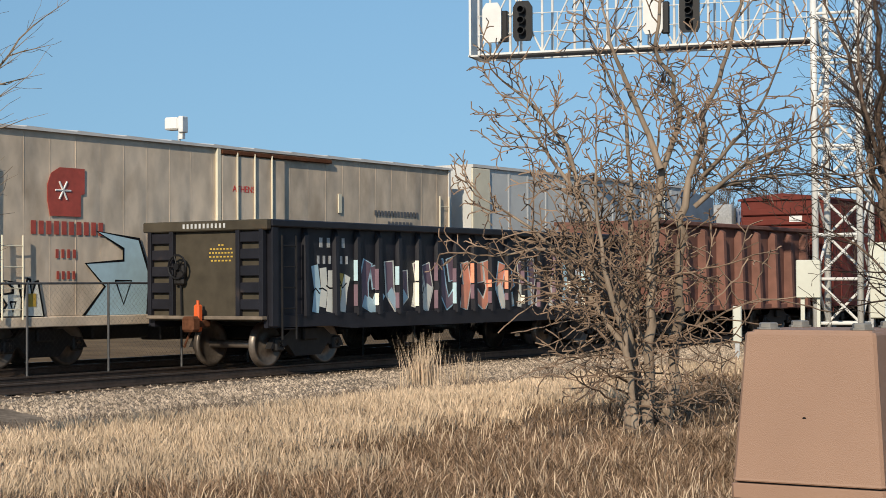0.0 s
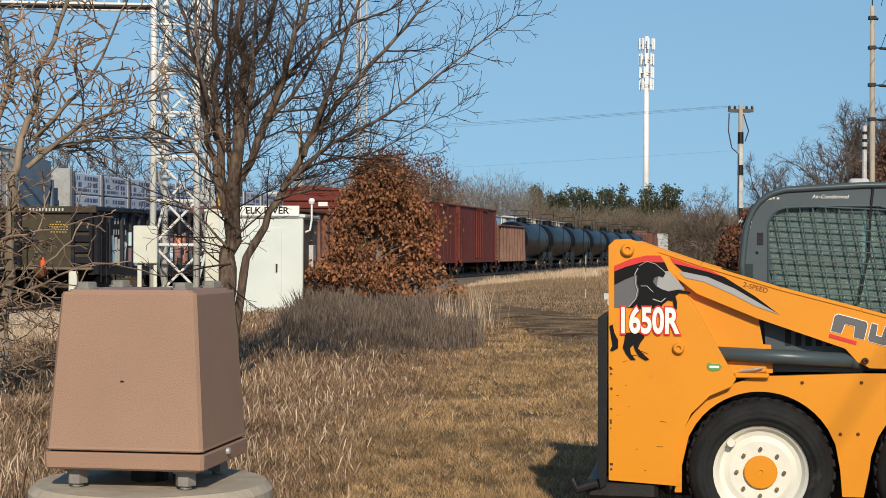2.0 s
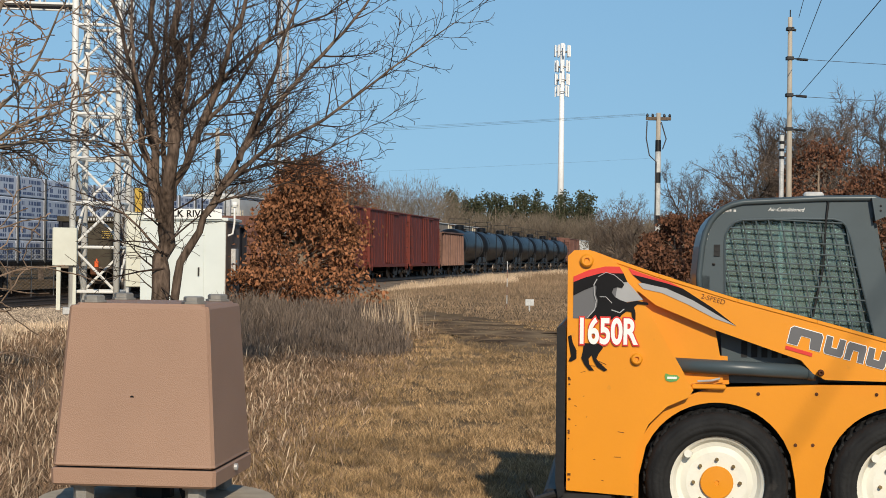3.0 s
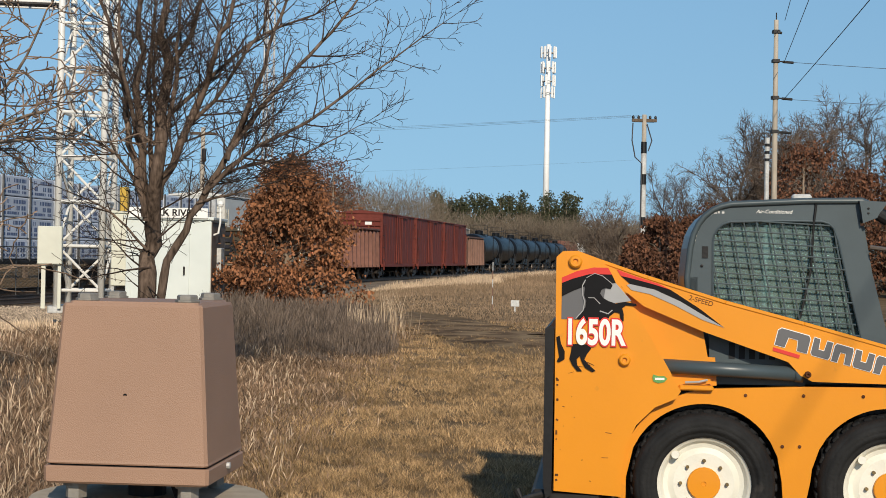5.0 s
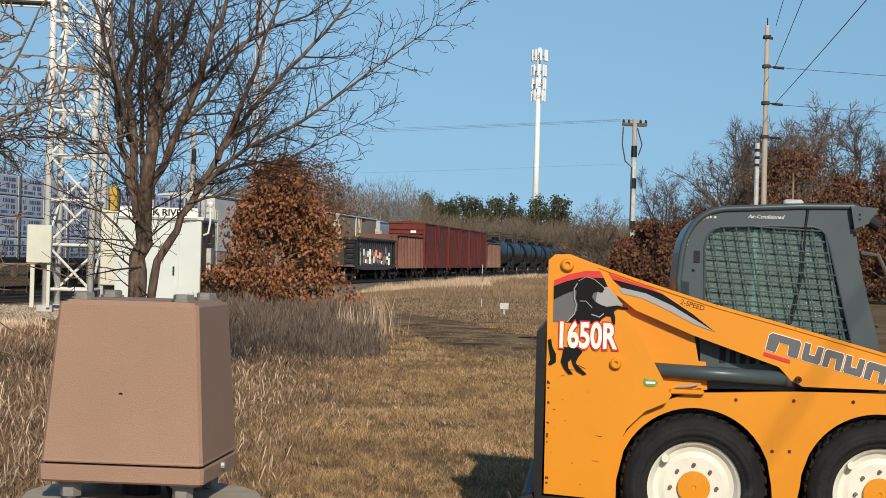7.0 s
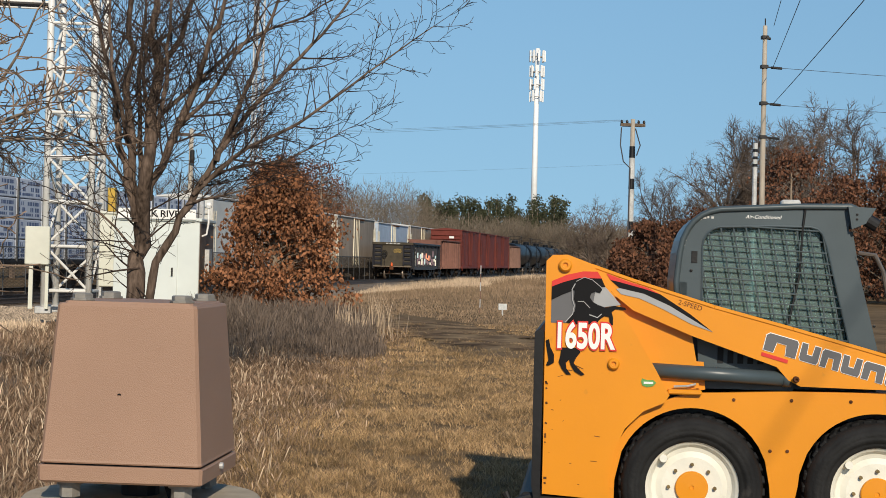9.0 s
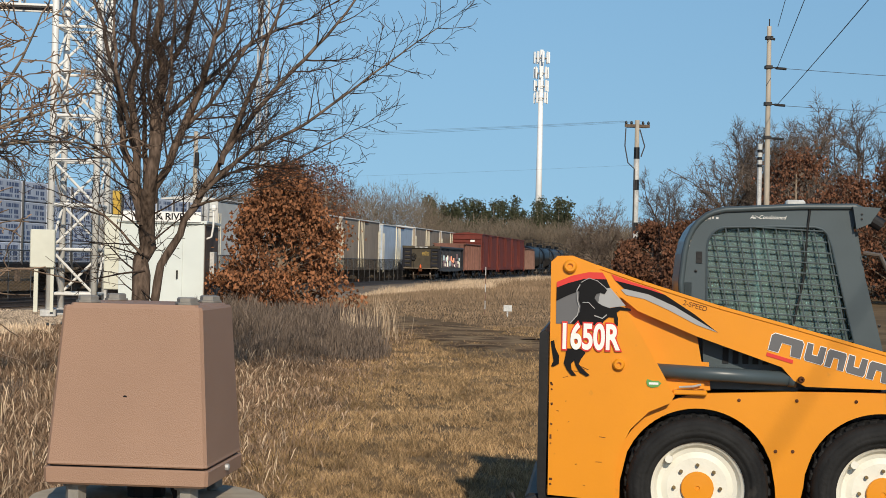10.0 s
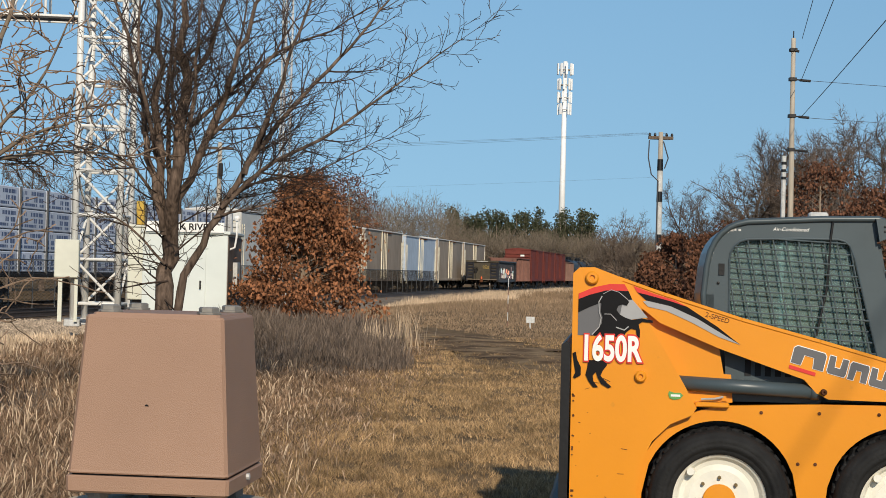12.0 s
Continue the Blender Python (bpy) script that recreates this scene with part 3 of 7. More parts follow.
def gondola(L=14.0, H=2.83):
    car = thing("gondola", "black graffitied open-top gondola with a dusty olive end", "freight car", "moving freight train")
    y = 1.45
    for y0 in (-y, y - 0.03):
        part("side_plate", Shape().box(0.05, L - 0.05, y0, y0 + 0.03, 1.0, H - 0.1), GONDOLA, car)
    part("floor", Shape().box(0.05, L - 0.05, -y + 0.03, y - 0.03, 1.02, 1.1), RUST, car)
    for sg in (-1, 1):
        s = Shape()
        s.box(0, L, min(sg * 1.43, sg * 1.62), max(sg * 1.43, sg * 1.62), H - 0.14, H, 0.02)
        part("top_chord", s, GONDOLA, car)
        s = Shape()
        s.prism([(0.0, 1.02), (0.0, 0.78), (1.9, 0.78), (2.6, 0.72), (L - 2.6, 0.72), (L - 1.9, 0.78), (L, 0.78), (L, 1.02)], sg * 1.46 - 0.05, sg * 1.46 + 0.05)
        part("side_sill", s, GONDOLA, car)
        for x in [1.14] + [2.1 + 0.715 * k for k in range(16)]:
            rib = ribbed_side(0.01, 0.98, H - 0.14, sg * 1.451, 1, 0.11, 0.15, 0.3)[0]
            rib.v = [(p + x, q, r) for p, q, r in rib.v]
            part("rib", rib, GONDOLA, car)
        for x in (0.12, L - 0.12):
            part("corner_post", Shape().box(x - 0.1, x + 0.1, min(sg * 1.42, sg * 1.6), max(sg * 1.42, sg * 1.6), 0.8, H - 0.14, 0.015), GONDOLA, car)
        ladder(car, 0.55, sg * 1.58, 0.55, H - 0.3, 0.42, "x", DARKSTEEL, 5)
    for x, d in ((0, -1), (L, 1)):
        end = part("end_panel", Shape().box(x - 0.03, x + 0.03, -1.4, 1.4, 0.9, H - 0.1), GONDOLA_END, car, "dusty olive-brown end panel")
        part("end_cap", Shape().box(min(x, x + d * 0.14), max(x, x + d * 0.14), -1.6, 1.6, H - 0.2, H, 0.02), GONDOLA_END, car)
        part("end_sill", Shape().box(min(x, x + d * 0.16), max(x, x + d * 0.16), -1.5, 1.5, 0.93, 1.0, 0.015), GRIMY, car)
        for sg in (-1, 1):
            s = Shape()
            for k in range(5):
                z = 1.12 + k * 0.32
                s.box(min(x + d * 0.02, x + d * 0.11), max(x + d * 0.02, x + d * 0.11), sg * 1.15 - 0.24, sg * 1.15 + 0.24, z, z + 0.2, 0.015)
            part("end_step", s, GONDOLA, end)
            for yy in (0.86, 1.44):
                part("end_post", Shape().box(min(x, x + d * 0.13), max(x, x + d * 0.13), sg * yy - 0.05, sg * yy + 0.05, 1.0, H - 0.18, 0.01), GONDOLA, end)
    wheel = Shape()
    wheel.tube([(-0.2 + 0 * a, 0.62 + 0.23 * math.cos(a * 0.449), 1.95 + 0.23 * math.sin(a * 0.449)) for a in range(15)], 0.022, 6)
    for a in range(5):
        wheel.tube([(-0.2, 0.62, 1.95), (-0.2, 0.62 + 0.22 * math.cos(a * 1.257), 1.95 + 0.22 * math.sin(a * 1.257))], 0.016, 5)
    wheel.tube([(-0.03, 0.62, 1.95), (-0.24, 0.62, 1.95)], 0.07, 10)
    part("brake_wheel", wheel, BLACK, car)
    part("brake_housing", Shape().box(-0.17, -0.03, 0.5, 0.76, 1.6, 2.0, 0.03).tube([(-0.1, 0.62, 1.6), (-0.1, 0.6, 1.0)], 0.02, 6), DARKSTEEL, car)
    part("end_marker", Shape().box(-0.34, -0.2, -0.06, 0.08, 0.7, 1.22, 0.03).tube([(-0.27, 0.01, 1.2), (-0.27, 0.01, 1.3)], 0.03, 8), MARKER, car, "orange end-of-train marker on the coupler")
    bars("number_bar", FADED_WHITE, car, -0.142, 0.0, H - 0.1, 1.15, 0.09, 11, 0.5, "end")
    for i, (w, k) in enumerate(((0.2, 2), (0.7, 7), (0.75, 8), (0.75, 7), (0.65, 6))):
        bars("stencil_bar", YELLOW, car, -0.033, -0.35, 2.36 - i * 0.075, w * 0.85, 0.03, k, 0.4, "end")
    bars("lettering_bar", FADED_WHITE, car, 2.1, -1.452, 2.42, 0.95, 0.19, 4, 0.6)
    bars("number_bar", FADED_WHITE, car, 2.1, -1.452, 2.08, 1.1, 0.16, 6, 0.6)
    # swelling strokes that spell nothing
    glyphs = [[[(0.3, 1.0), (0.15, 0.6), (0.2, 0.15), (0.6, 0.0), (0.85, 0.3)], [(0.62, 0.9), (0.7, 0.55)]],
              [[(0.1, 0.9), (0.15, 0.3), (0.45, 0.0), (0.8, 0.25), (0.75, 0.7)]],
              [[(0.2, 0.05), (0.35, 0.6), (0.25, 1.0)], [(0.6, 0.0), (0.8, 0.45), (0.65, 0.95)]],
              [[(0.15, 0.95), (0.3, 0.4), (0.55, 0.05), (0.85, 0.2)], [(0.7, 1.0), (0.8, 0.65)]],
              [[(0.35, 0.0), (0.6, 0.5), (0.4, 1.0)]],
              [[(0.1, 0.2), (0.45, 0.0), (0.75, 0.35), (0.6, 0.95)], [(0.2, 0.9), (0.25, 0.6)]],
              [[(0.25, 1.0), (0.1, 0.45), (0.35, 0.02), (0.8, 0.12)], [(0.6, 0.85), (0.75, 0.5)]],
              [[(0.2, 0.0), (0.3, 0.5), (0.15, 0.95)], [(0.65, 0.05), (0.8, 0.6), (0.7, 1.0)]]]
    x0 = 2.95
    for i, (glyph, fill, low) in enumerate(zip(glyphs, (GRAF_PLUM, GRAF_PLUM, GRAF_PLUM, GRAF_PLUM, GRAF_PINK, GRAF_PINK, GRAF_PINK, GRAF_PLUM), (GRAF_BLUE, GRAF_BLUE, GRAF_CREAM, GRAF_PLUM, GRAF_PINK, GRAF_PINK, GRAF_CREAM, GRAF_CREAM))):
        w, z0, h = (0.5 if i == 4 else 0.78), 1.02, 1.02 + 0.1 * (i % 2)
        for line in glyph:
            pts = [(x0 + p * w, z0 + 0.1 + q * (h - 0.15)) for p, q in line]
            part("painted_outline", Shape().stroke(pts, 0.34, -1.4535, -1.4515), GRAF_CREAM if i % 3 else GRAF_BLUE, car, "pale spray-painted outline")
            part("painted_shape", Shape().stroke(pts, 0.25, -1.4565, -1.4545), fill, car, "spray-painted swelling shape")
            tail = [p for p in pts if p[1] < z0 + 0.5 * h]
            if len(tail) == 1:
                tail.append((tail[0][0], tail[0][1] + 0.4))
            if tail:
                part("painted_shape", Shape().stroke(tail, 0.24, -1.4595, -1.4575), low, car, "spray-painted swelling shape")
        x0 += w + 0.13
    for k, (dx, mat) in enumerate(((0.0, GRAF_BLUE), (0.22, GRAF_CREAM), (0.44, GRAF_CREAM), (0.68, YELLOW), (0.86, GRAF_CREAM))):
        x = 1.5 + dx
        part("painted_shape", Shape().stroke([(x, 1.1 + 0.1 * (k % 2)), (x + 0.06, 1.5), (x - 0.02 + 0.04 * k, 1.92 - 0.05 * k)], 0.21, -1.4565, -1.4545), mat, car, "spray-painted swelling shape")
        part("painted_line", Shape().stroke([(x - 0.1, 1.45 + 0.06 * k), (x, 1.52), (x + 0.12, 1.42 + 0.05 * k)], 0.03, -1.4595, -1.4575), INK, car)
    for k in range(6):
        x = 9.3 + 0.62 * k
        part("painted_shape", Shape().stroke([(x, 1.1), (x + 0.1, 1.6), (x + 0.05, 2.1 - 0.2 * (k % 3))], 0.2, -1.4565, -1.4545), (GRAF_BLUE, WHITE, GRAF_CREAM)[k % 3], car, "spray-painted swelling shape")
    spray = random.Random(17)
    for k in range(14):
        x, z = 2.1 + 0.715 * (k + 1), 1.03
        for _ in range(2):
            z += spray.uniform(0.0, 0.25)
            tall = spray.uniform(0.15, 0.5)
            part("painted_patch", Shape().box(x - 0.084, x - 0.077, -1.555, -1.455, z, z + tall), spray.choice((GRAF_CREAM, GRAF_CREAM, GRAF_PLUM, GRAF_PLUM, GRAF_PLUM, GRAF_BLUE, GRAF_PINK)), car, "spray paint carried over the rib")
            z += tall
    running_gear(car, L, True)
    return car


def rib_gondola(L, H, mat, label):
    car = thing("ribbed_gondola", label, "freight car", "moving freight train")
    for y in (-1.4, 1.37):
        part("side_plate", Shape().box(0.05, L - 0.05, y, y + 0.03, 0.9, H - 0.1), mat, car)
    for x in (0.0, L - 0.05):
        part("end_plate", Shape().box(x, x + 0.05, -1.4, 1.4, 0.9, H - 0.02), mat, car)
    part("floor", Shape().box(0.05, L - 0.05, -1.37, 1.37, 0.95, 1.05), mat, car)
    part("ore_load", Shape().prism([(0.1, 1.05), (0.1, H - 0.5), (L * 0.3, H - 0.25), (L * 0.7, H - 0.25), (L - 0.1, H - 0.5), (L - 0.1, 1.05)], -1.36, 1.36), DARKSTEEL, car)
    for sg in (-1, 1):
        part("top_chord", Shape().box(0, L, min(sg * 1.37, sg * 1.56), max(sg * 1.37, sg * 1.56), H - 0.12, H, 0.02), mat, car)
        part("side_sill", Shape().box(0, L, min(sg * 1.36, sg * 1.5), max(sg * 1.36, sg * 1.5), 0.78, 0.95, 0.02), mat, car)
        for s in ribbed_side(L, 0.82, H - 0.12, sg * 1.401, 9, 0.28, 0.24, 0.25):
            part("rib", s, mat, car)
    for x, d in ((0, -1), (L, 1)):
        s = Shape()
        for k in range(5):
            s.box(min(x, x + d * 0.1), max(x, x + d * 0.1), -1.38, 1.38, 1.1 + k * 0.42, 1.24 + k * 0.42, 0.02)
        part("end_rib", s, mat, car)
        ladder(car, x + d * 0.12, -1.2, 0.7, H - 0.1, 0.4, "y", mat)
    running_gear(car, L)
    return car


def boxcar(L, H, mat, label, ribs=12, roof=None, name="boxcar", group="moving freight train", door=0.2, bar=None, vivid=True, rib=0.06):
    car = thing(name, label, "freight car", group)
    eave = H - 0.16
    body = Shape().box(0.04, L - 0.04, -1.48, 1.48, 0.95, eave, 0.02)
    part("body", body, mat, car)
    r = Shape()
    n = 12
    for i in range(n + 1):
        for x, k in ((L * i / n - 0.03, 0.0), (L * i / n + 0.03, 0.025)):
            r.v += [(x, -1.56, eave - 0.05), (x, -1.56, eave + k), (x, 0, H + k), (x, 1.56, eave + k), (x, 1.56, eave - 0.05)]
    r.f = [(q * 5 + j, q * 5 + 5 + j, q * 5 + 6 + j, q * 5 + 1 + j) for q in range(2 * n + 1) for j in range(4)] + [(0, 1, 2, 3, 4), tuple(len(r.v) - 5 + j for j in (4, 3, 2, 1, 0))]
    part("roof", r, roof or mat, car)
    for sg in (-1, 1):
        part("side_sill", Shape().box(0, L, min(sg * 1.42, sg * 1.54), max(sg * 1.42, sg * 1.54), 0.8, 1.0, 0.015), mat, car)
        if ribs:
            for s in ribbed_side(L, 1.0, eave - 0.06, sg * 1.481, ribs, rib, 0.22):
                part("side_post", s, mat, car)
        dx = L * door / 2
        d = part("door", Shape().box(L / 2 - dx, L / 2 + dx, min(sg * 1.49, sg * 1.56), max(sg * 1.49, sg * 1.56), 1.08, eave - 0.2, 0.015), mat, car)
        for k in (-0.55, 0.0, 0.55):
            part("lock_rod", Shape().tube([(L / 2 + k * dx, sg * 1.585, 1.0), (L / 2 + k * dx, sg * 1.585, eave - 0.12)], 0.022, 6), bar or mat, d)
        part("door_rail", Shape().box(L / 2 - dx, L / 2 + dx * 2.6, min(sg * 1.5, sg * 1.59), max(sg * 1.5, sg * 1.59), eave - 0.17, eave - 0.08, 0.01), RUST if vivid else mat, car)
        for x in (0.35, L - 0.35):
            ladder(car, x, sg * 1.55, 0.6, H - 0.9, 0.42, "x", bar or mat)
    for x, d in ((0, -1), (L, 1)):
        s = Shape()
        for k in range(9):
            z = 1.1 + k * (eave - 1.3) / 9
            s.box(min(x, x + d * 0.06), max(x, x + d * 0.06), -1.4, 1.4, z, z + 0.2, 0.04)
        part("end_rib", s, mat, car)
        if mat is REDCAR:
            part("placard", Shape().box(min(x + d * 0.062, x + d * 0.075), max(x + d * 0.062, x + d * 0.075), -0.75, -0.3, H - 0.95, H - 0.75), WHITE, car, "small white placard")
            for z in (1.3, 2.1, 2.9, 3.6):
                part("grab_iron", Shape().tube([(x - d * 0.5, -1.5, z), (x - d * 0.5, -1.57, z), (x - d * 0.1, -1.57, z), (x - d * 0.1, -1.5, z)], 0.018, 5), DARKSTEEL, car)
        ladder(car, x + d * 0.12, -1.15, 0.7, H - 0.5, 0.4, "y", bar or mat)
    running_gear(car, L, inset=2.2 if name == "refrigerator_car" else 1.75)
    return car


def tank_car(L, label):
    car = thing("tank_car", label, "tank car", "moving freight train")
    m = Matrix.Translation((0.35, 0, 2.45)) @ pose(0, 0, 0, 0, 90, 0)
    R, T = 1.45, L - 0.7
    prof = [(0.0, 0.0), (0.5, 0.03), (0.95, 0.14), (1.28, 0.34), (1.42, 0.6), (R, 0.8), (R, T - 0.8), (1.42, T - 0.6), (1.28, T - 0.34), (0.95, T - 0.14), (0.5, T - 0.03), (0.0, T)]
    part("tank", Shape().lathe(prof, 32, m), TANK, car, smooth=True)
    for x in (2.2, L - 2.2):
        part("band", Shape().lathe([(R + 0.005, -0.06), (R + 0.015, -0.05), (R + 0.015, 0.05), (R + 0.005, 0.06)], 32, Matrix.Translation((x, 0, 2.45)) @ pose(0, 0, 0, 0, 90, 0)), TANK, car)
    part("dome", Shape().lathe([(0.42, 0), (0.42, 0.4), (0.36, 0.46), (0, 0.48)], 18, Matrix.Translation((L / 2, 0, 3.85))), TANK, car)
    g = Shape()
    for sx in (-1.1, 1.1):
        for sy in (-0.75, 0.75):
            g.tube([(L / 2 + sx, sy, 3.7), (L / 2 + sx, sy, 4.85)], 0.018, 6)
    for z in (4.45, 4.85):
        g.tube([(L / 2 - 1.1, -0.75, z), (L / 2 + 1.1, -0.75, z), (L / 2 + 1.1, 0.75, z), (L / 2 - 1.1, 0.75, z), (L / 2 - 1.1, -0.75, z)], 0.016, 6)
    g.box(L / 2 - 1.1, L / 2 + 1.1, -0.75, 0.75, 3.9, 3.94)
    part("top_platform", g, TANK, car, "dark railed top platform")
    for x in (1.0, L - 1.0):
        part("saddle", Shape().prism([(x - 1.0, 0.95), (x + 1.0, 0.95), (x + 0.7, 1.5), (x - 0.7, 1.5)], -1.1, 1.1), TANK, car)
    part("centre_sill", Shape().box(0, L, -0.3, 0.3, 0.75, 1.05), TANK, car)
    for x in (0.15, L - 0.15):
        part("end_platform", Shape().box(x - 0.15, x + 0.15, -1.4, 1.4, 0.95, 1.05, 0.01), TANK, car)
        ladder(car, x, -1.4, 0.6, 2.0, 0.4, "x")
    ladder(car, L / 2, -1.5, 0.8, 4.0, 0.4, "x", TANK, 8)
    running_gear(car, L)
    return car


TRAIN, SPEED = [], 11.3


def join(car, s0):
    car.matrix_basis = rail_pose(s0, NEAR)
    TRAIN.append((car, s0))


join(gondola(), -0.6)
join(rib_gondola(11.1, 3.3, RUSTCAR, "rust-brown ribbed gondola with a dark load"), 15.2)
for i in range(3):
    join(boxcar(12.5, 4.55, REDCAR, "oxide-red boxcar with ribbed steel sides", 12, vivid=False, door=0.18, rib=0.022), 27.5 + i * 13.7)
join(rib_gondola(10.6, 3.45, TANCAR, "faded brown ribbed gondola"), 69.0)
_tank = tank_car(12.7, "glossy black tank car with a railed top platform")
join(_tank, 80.6)
for i in range(1, 7):
    join(copy_thing(_tank, Matrix()), 80.6 + 13.7 * i)
join(boxcar(14.5, 4.4, RUSTCAR, "rust-brown boxcar far ahead in the train", 12, vivid=False), 177.0)
join(boxcar(14.5, 4.4, PALECAR, "pale grey boxcar far ahead in the train", 12, vivid=False), 192.7)


# ---- the standing train on the second track ----
def dented_panel(x0, x1, z0, z1, y, nx, nz, seed):
    """A thin steel wall, buckled between its weld lines."""
    s = Shape()
    for j in range(nz + 1):
        for i in range(nx + 1):
            x, z = x0 + (x1 - x0) * i / nx, z0 + (z1 - z0) * j / nz
            edge = min(1.0, 3 * min(j, nz - j) / nz)
            d = 0.011 * abs(math.sin(math.pi * x / 0.66)) * (0.7 + 0.6 * noise.noise(Vector((x * 0.9, z * 0.7, seed + 2)))) + 0.006 * noise.noise(Vector((x * 1.3 + seed, z * 0.9, seed))) + 0.002 * noise.noise(Vector((x * 4.1, z * 0.8, seed + 5)))
            s.v.append((x, y - edge * d, z))
    n = nx + 1
    s.f = [(j * n + i, j * n + i + 1, (j + 1) * n + i + 1, (j + 1) * n + i) for j in range(nz) for i in range(nx)]
    return s


def graffiti(car, x, z, w, h, y, paint, seed):
    def at(p, q):
        return x + w * p, z + h * q
    shapes = (((0.0, 0.0), (0.16, 0.35), (0.02, 0.62), (0.3, 0.66), (0.3, 0.8), (0.1, 1.0), (0.42, 0.92), (0.5, 0.5), (0.48, 0.0)),
              ((0.5, 0.0), (0.52, 0.45), (0.62, 1.05), (0.68, 1.02), (0.72, 0.6), (0.8, 0.95), (0.86, 0.98), (1.0, 0.0)))
    for q in shapes:
        out = [at(*p) for p in q]
        part("painted_field", Shape().prism(out, y - 0.004, y - 0.001), paint, car, "pale blue spray-painted field")
        line = Shape()
        line.stroke(out + out[:1], 0.06, y - 0.008, y - 0.005)
        part("painted_outline", line, INK, car, "black spray-painted outline")
    for tri in ((at(0.24, 0.42), at(0.36, 0.42), at(0.3, 0.14)), (at(0.62, 0.4), at(0.68, 0.55), at(0.72, 0.36))):
        part("painted_line", Shape().stroke(list(tri) + [tri[0]], 0.04, y - 0.008, y - 0.005), INK, car)


def reefer(L, H, wall, label, logo=False):
    car = boxcar(L, H, wall, label, 0, REEFER_ROOF, "refrigerator_car", "standing freight train", 0.135, CREAM)
    part("side_skin", dented_panel(0.1, L - 0.1, 1.02, H - 0.22, -1.486, 190 if logo else 48, 14, L), wall, car, smooth=True)
    part("door_post", Shape().box(L / 2 - L * 0.0675 - 0.14, L / 2 - L * 0.0675 - 0.02, -1.56, -1.49, 1.0, H - 0.22, 0.01), CREAM, car, "rust-streaked cream door post")
    for x in (0.06, L - 0.06):
        part("corner_strip", Shape().box(x - 0.05, x + 0.05, -1.53, -1.49, 0.95, H - 0.2, 0.01), REEFER_ROOF, car)
    if not logo:
        return car
    for i in range(1, 24):
        x = 0.66 * i
        if abs(x - L / 2) > L * 0.08:
            part("weld_seam", Shape().box(x - 0.006, x + 0.006, -1.491, -1.48, 1.03, H - 0.23), wall, car)
    ladder(car, 0.95, -1.6, 0.95, 2.55, 0.5, "x", CREAM, 4, label="cream corner ladder")
    badge = Shape().prism([(1.95, 2.95), (2.75, 2.95), (2.75, 3.38), (2.85, 3.4), (2.85, 3.9), (2.2, 3.9), (1.98, 3.78), (1.88, 3.55), (1.88, 3.25)], -1.52, -1.508)
    part("logo_shape", badge, FADED_RED, car, "plain red emblem shape")
    star = Shape()
    for a in range(3):
        c, d = math.cos(a * 1.047) * 0.2, math.sin(a * 1.047) * 0.2
        star.tube([(2.28 - c, -1.523, 3.45 - d), (2.28 + c, -1.523, 3.45 + d)], 0.02, 5)
    part("logo_star", star, WHITE, car)
    bars("lettering_bar", FADED_RED, car, 2.45, -1.507, 2.72, 1.95, 0.26, 10, 0.35)
    bars("lettering_bar", FADED_RED, car, 2.4, -1.507, 2.22, 0.6, 0.17, 4, 0.5)
    bars("number_bar", FADED_RED, car, 2.4, -1.507, 1.8, 0.55, 0.16, 4, 0.5)
    for i, (w, k) in enumerate(((1.9, 14), (1.1, 7), (1.3, 9), (1.6, 11))):
        bars("lettering_bar", DECAL_GREY, car, 13.4 + 0.15 * i, -1.51, 3.35 - 0.26 * i, w, 0.13, k, 0.3)
    lettering("door_lettering", "ATHENS", DECAL_RED, car, 0.2, Matrix.Translation((L / 2 - 0.35, -1.565, 3.7)) @ FRONT)
    graffiti(car, 2.8, 0.98, 3.7, 1.7, -1.512, GRAF_BLUE, 1)
    graffiti(car, 9.9, 0.98, 3.4, 1.25, -1.512, GRAF_BLUE, 2)
    graffiti(car, 0.7, 1.0, 1.1, 0.7, -1.512, GRAF_CREAM, 3)
    part("placard", Shape().box(1.35, 1.6, -1.525, -1.5, 1.2, 1.45), YELLOW, car)
    part("placard", Shape().box(11.0, 11.12, -1.53, -1.5, 3.3, 3.75), CREAM, car)
    part("underframe", Shape().box(3.6, L - 3.6, -0.95, 0.95, 0.5, 0.82, 0.03).box(0.2, L - 0.2, -0.3, 0.3, 0.6, 0.9), DARKSTEEL, car)
    part("sill_box", Shape().box(5.2, 6.6, -1.3, -0.7, 0.45, 0.85, 0.03), DARKSTEEL, car)
    return car


def park(car, s0):
    car.matrix_basis = rail_pose(s0, FAR)


park(reefer(15.8, 4.78, REEFER, "dusty grey refrigerator car with graffiti and buckled steel sides", True), -4.3)
_r = reefer(14.6, 4.75, REEFER_TAN, "dusty grey refrigerator car with rust-streaked cream posts")
park(_r, 76.0)
for s0 in (92.0, 123.8, 139.4):
    copy_thing(_r, rail_pose(s0, FAR))
park(reefer(14.6, 4.75, PALECAR, "chalk-white refrigerator car with cream posts"), 60.2)
park(reefer(14.6, 4.65, BLUECAR, "pale blue refrigerator car"), 108.0)

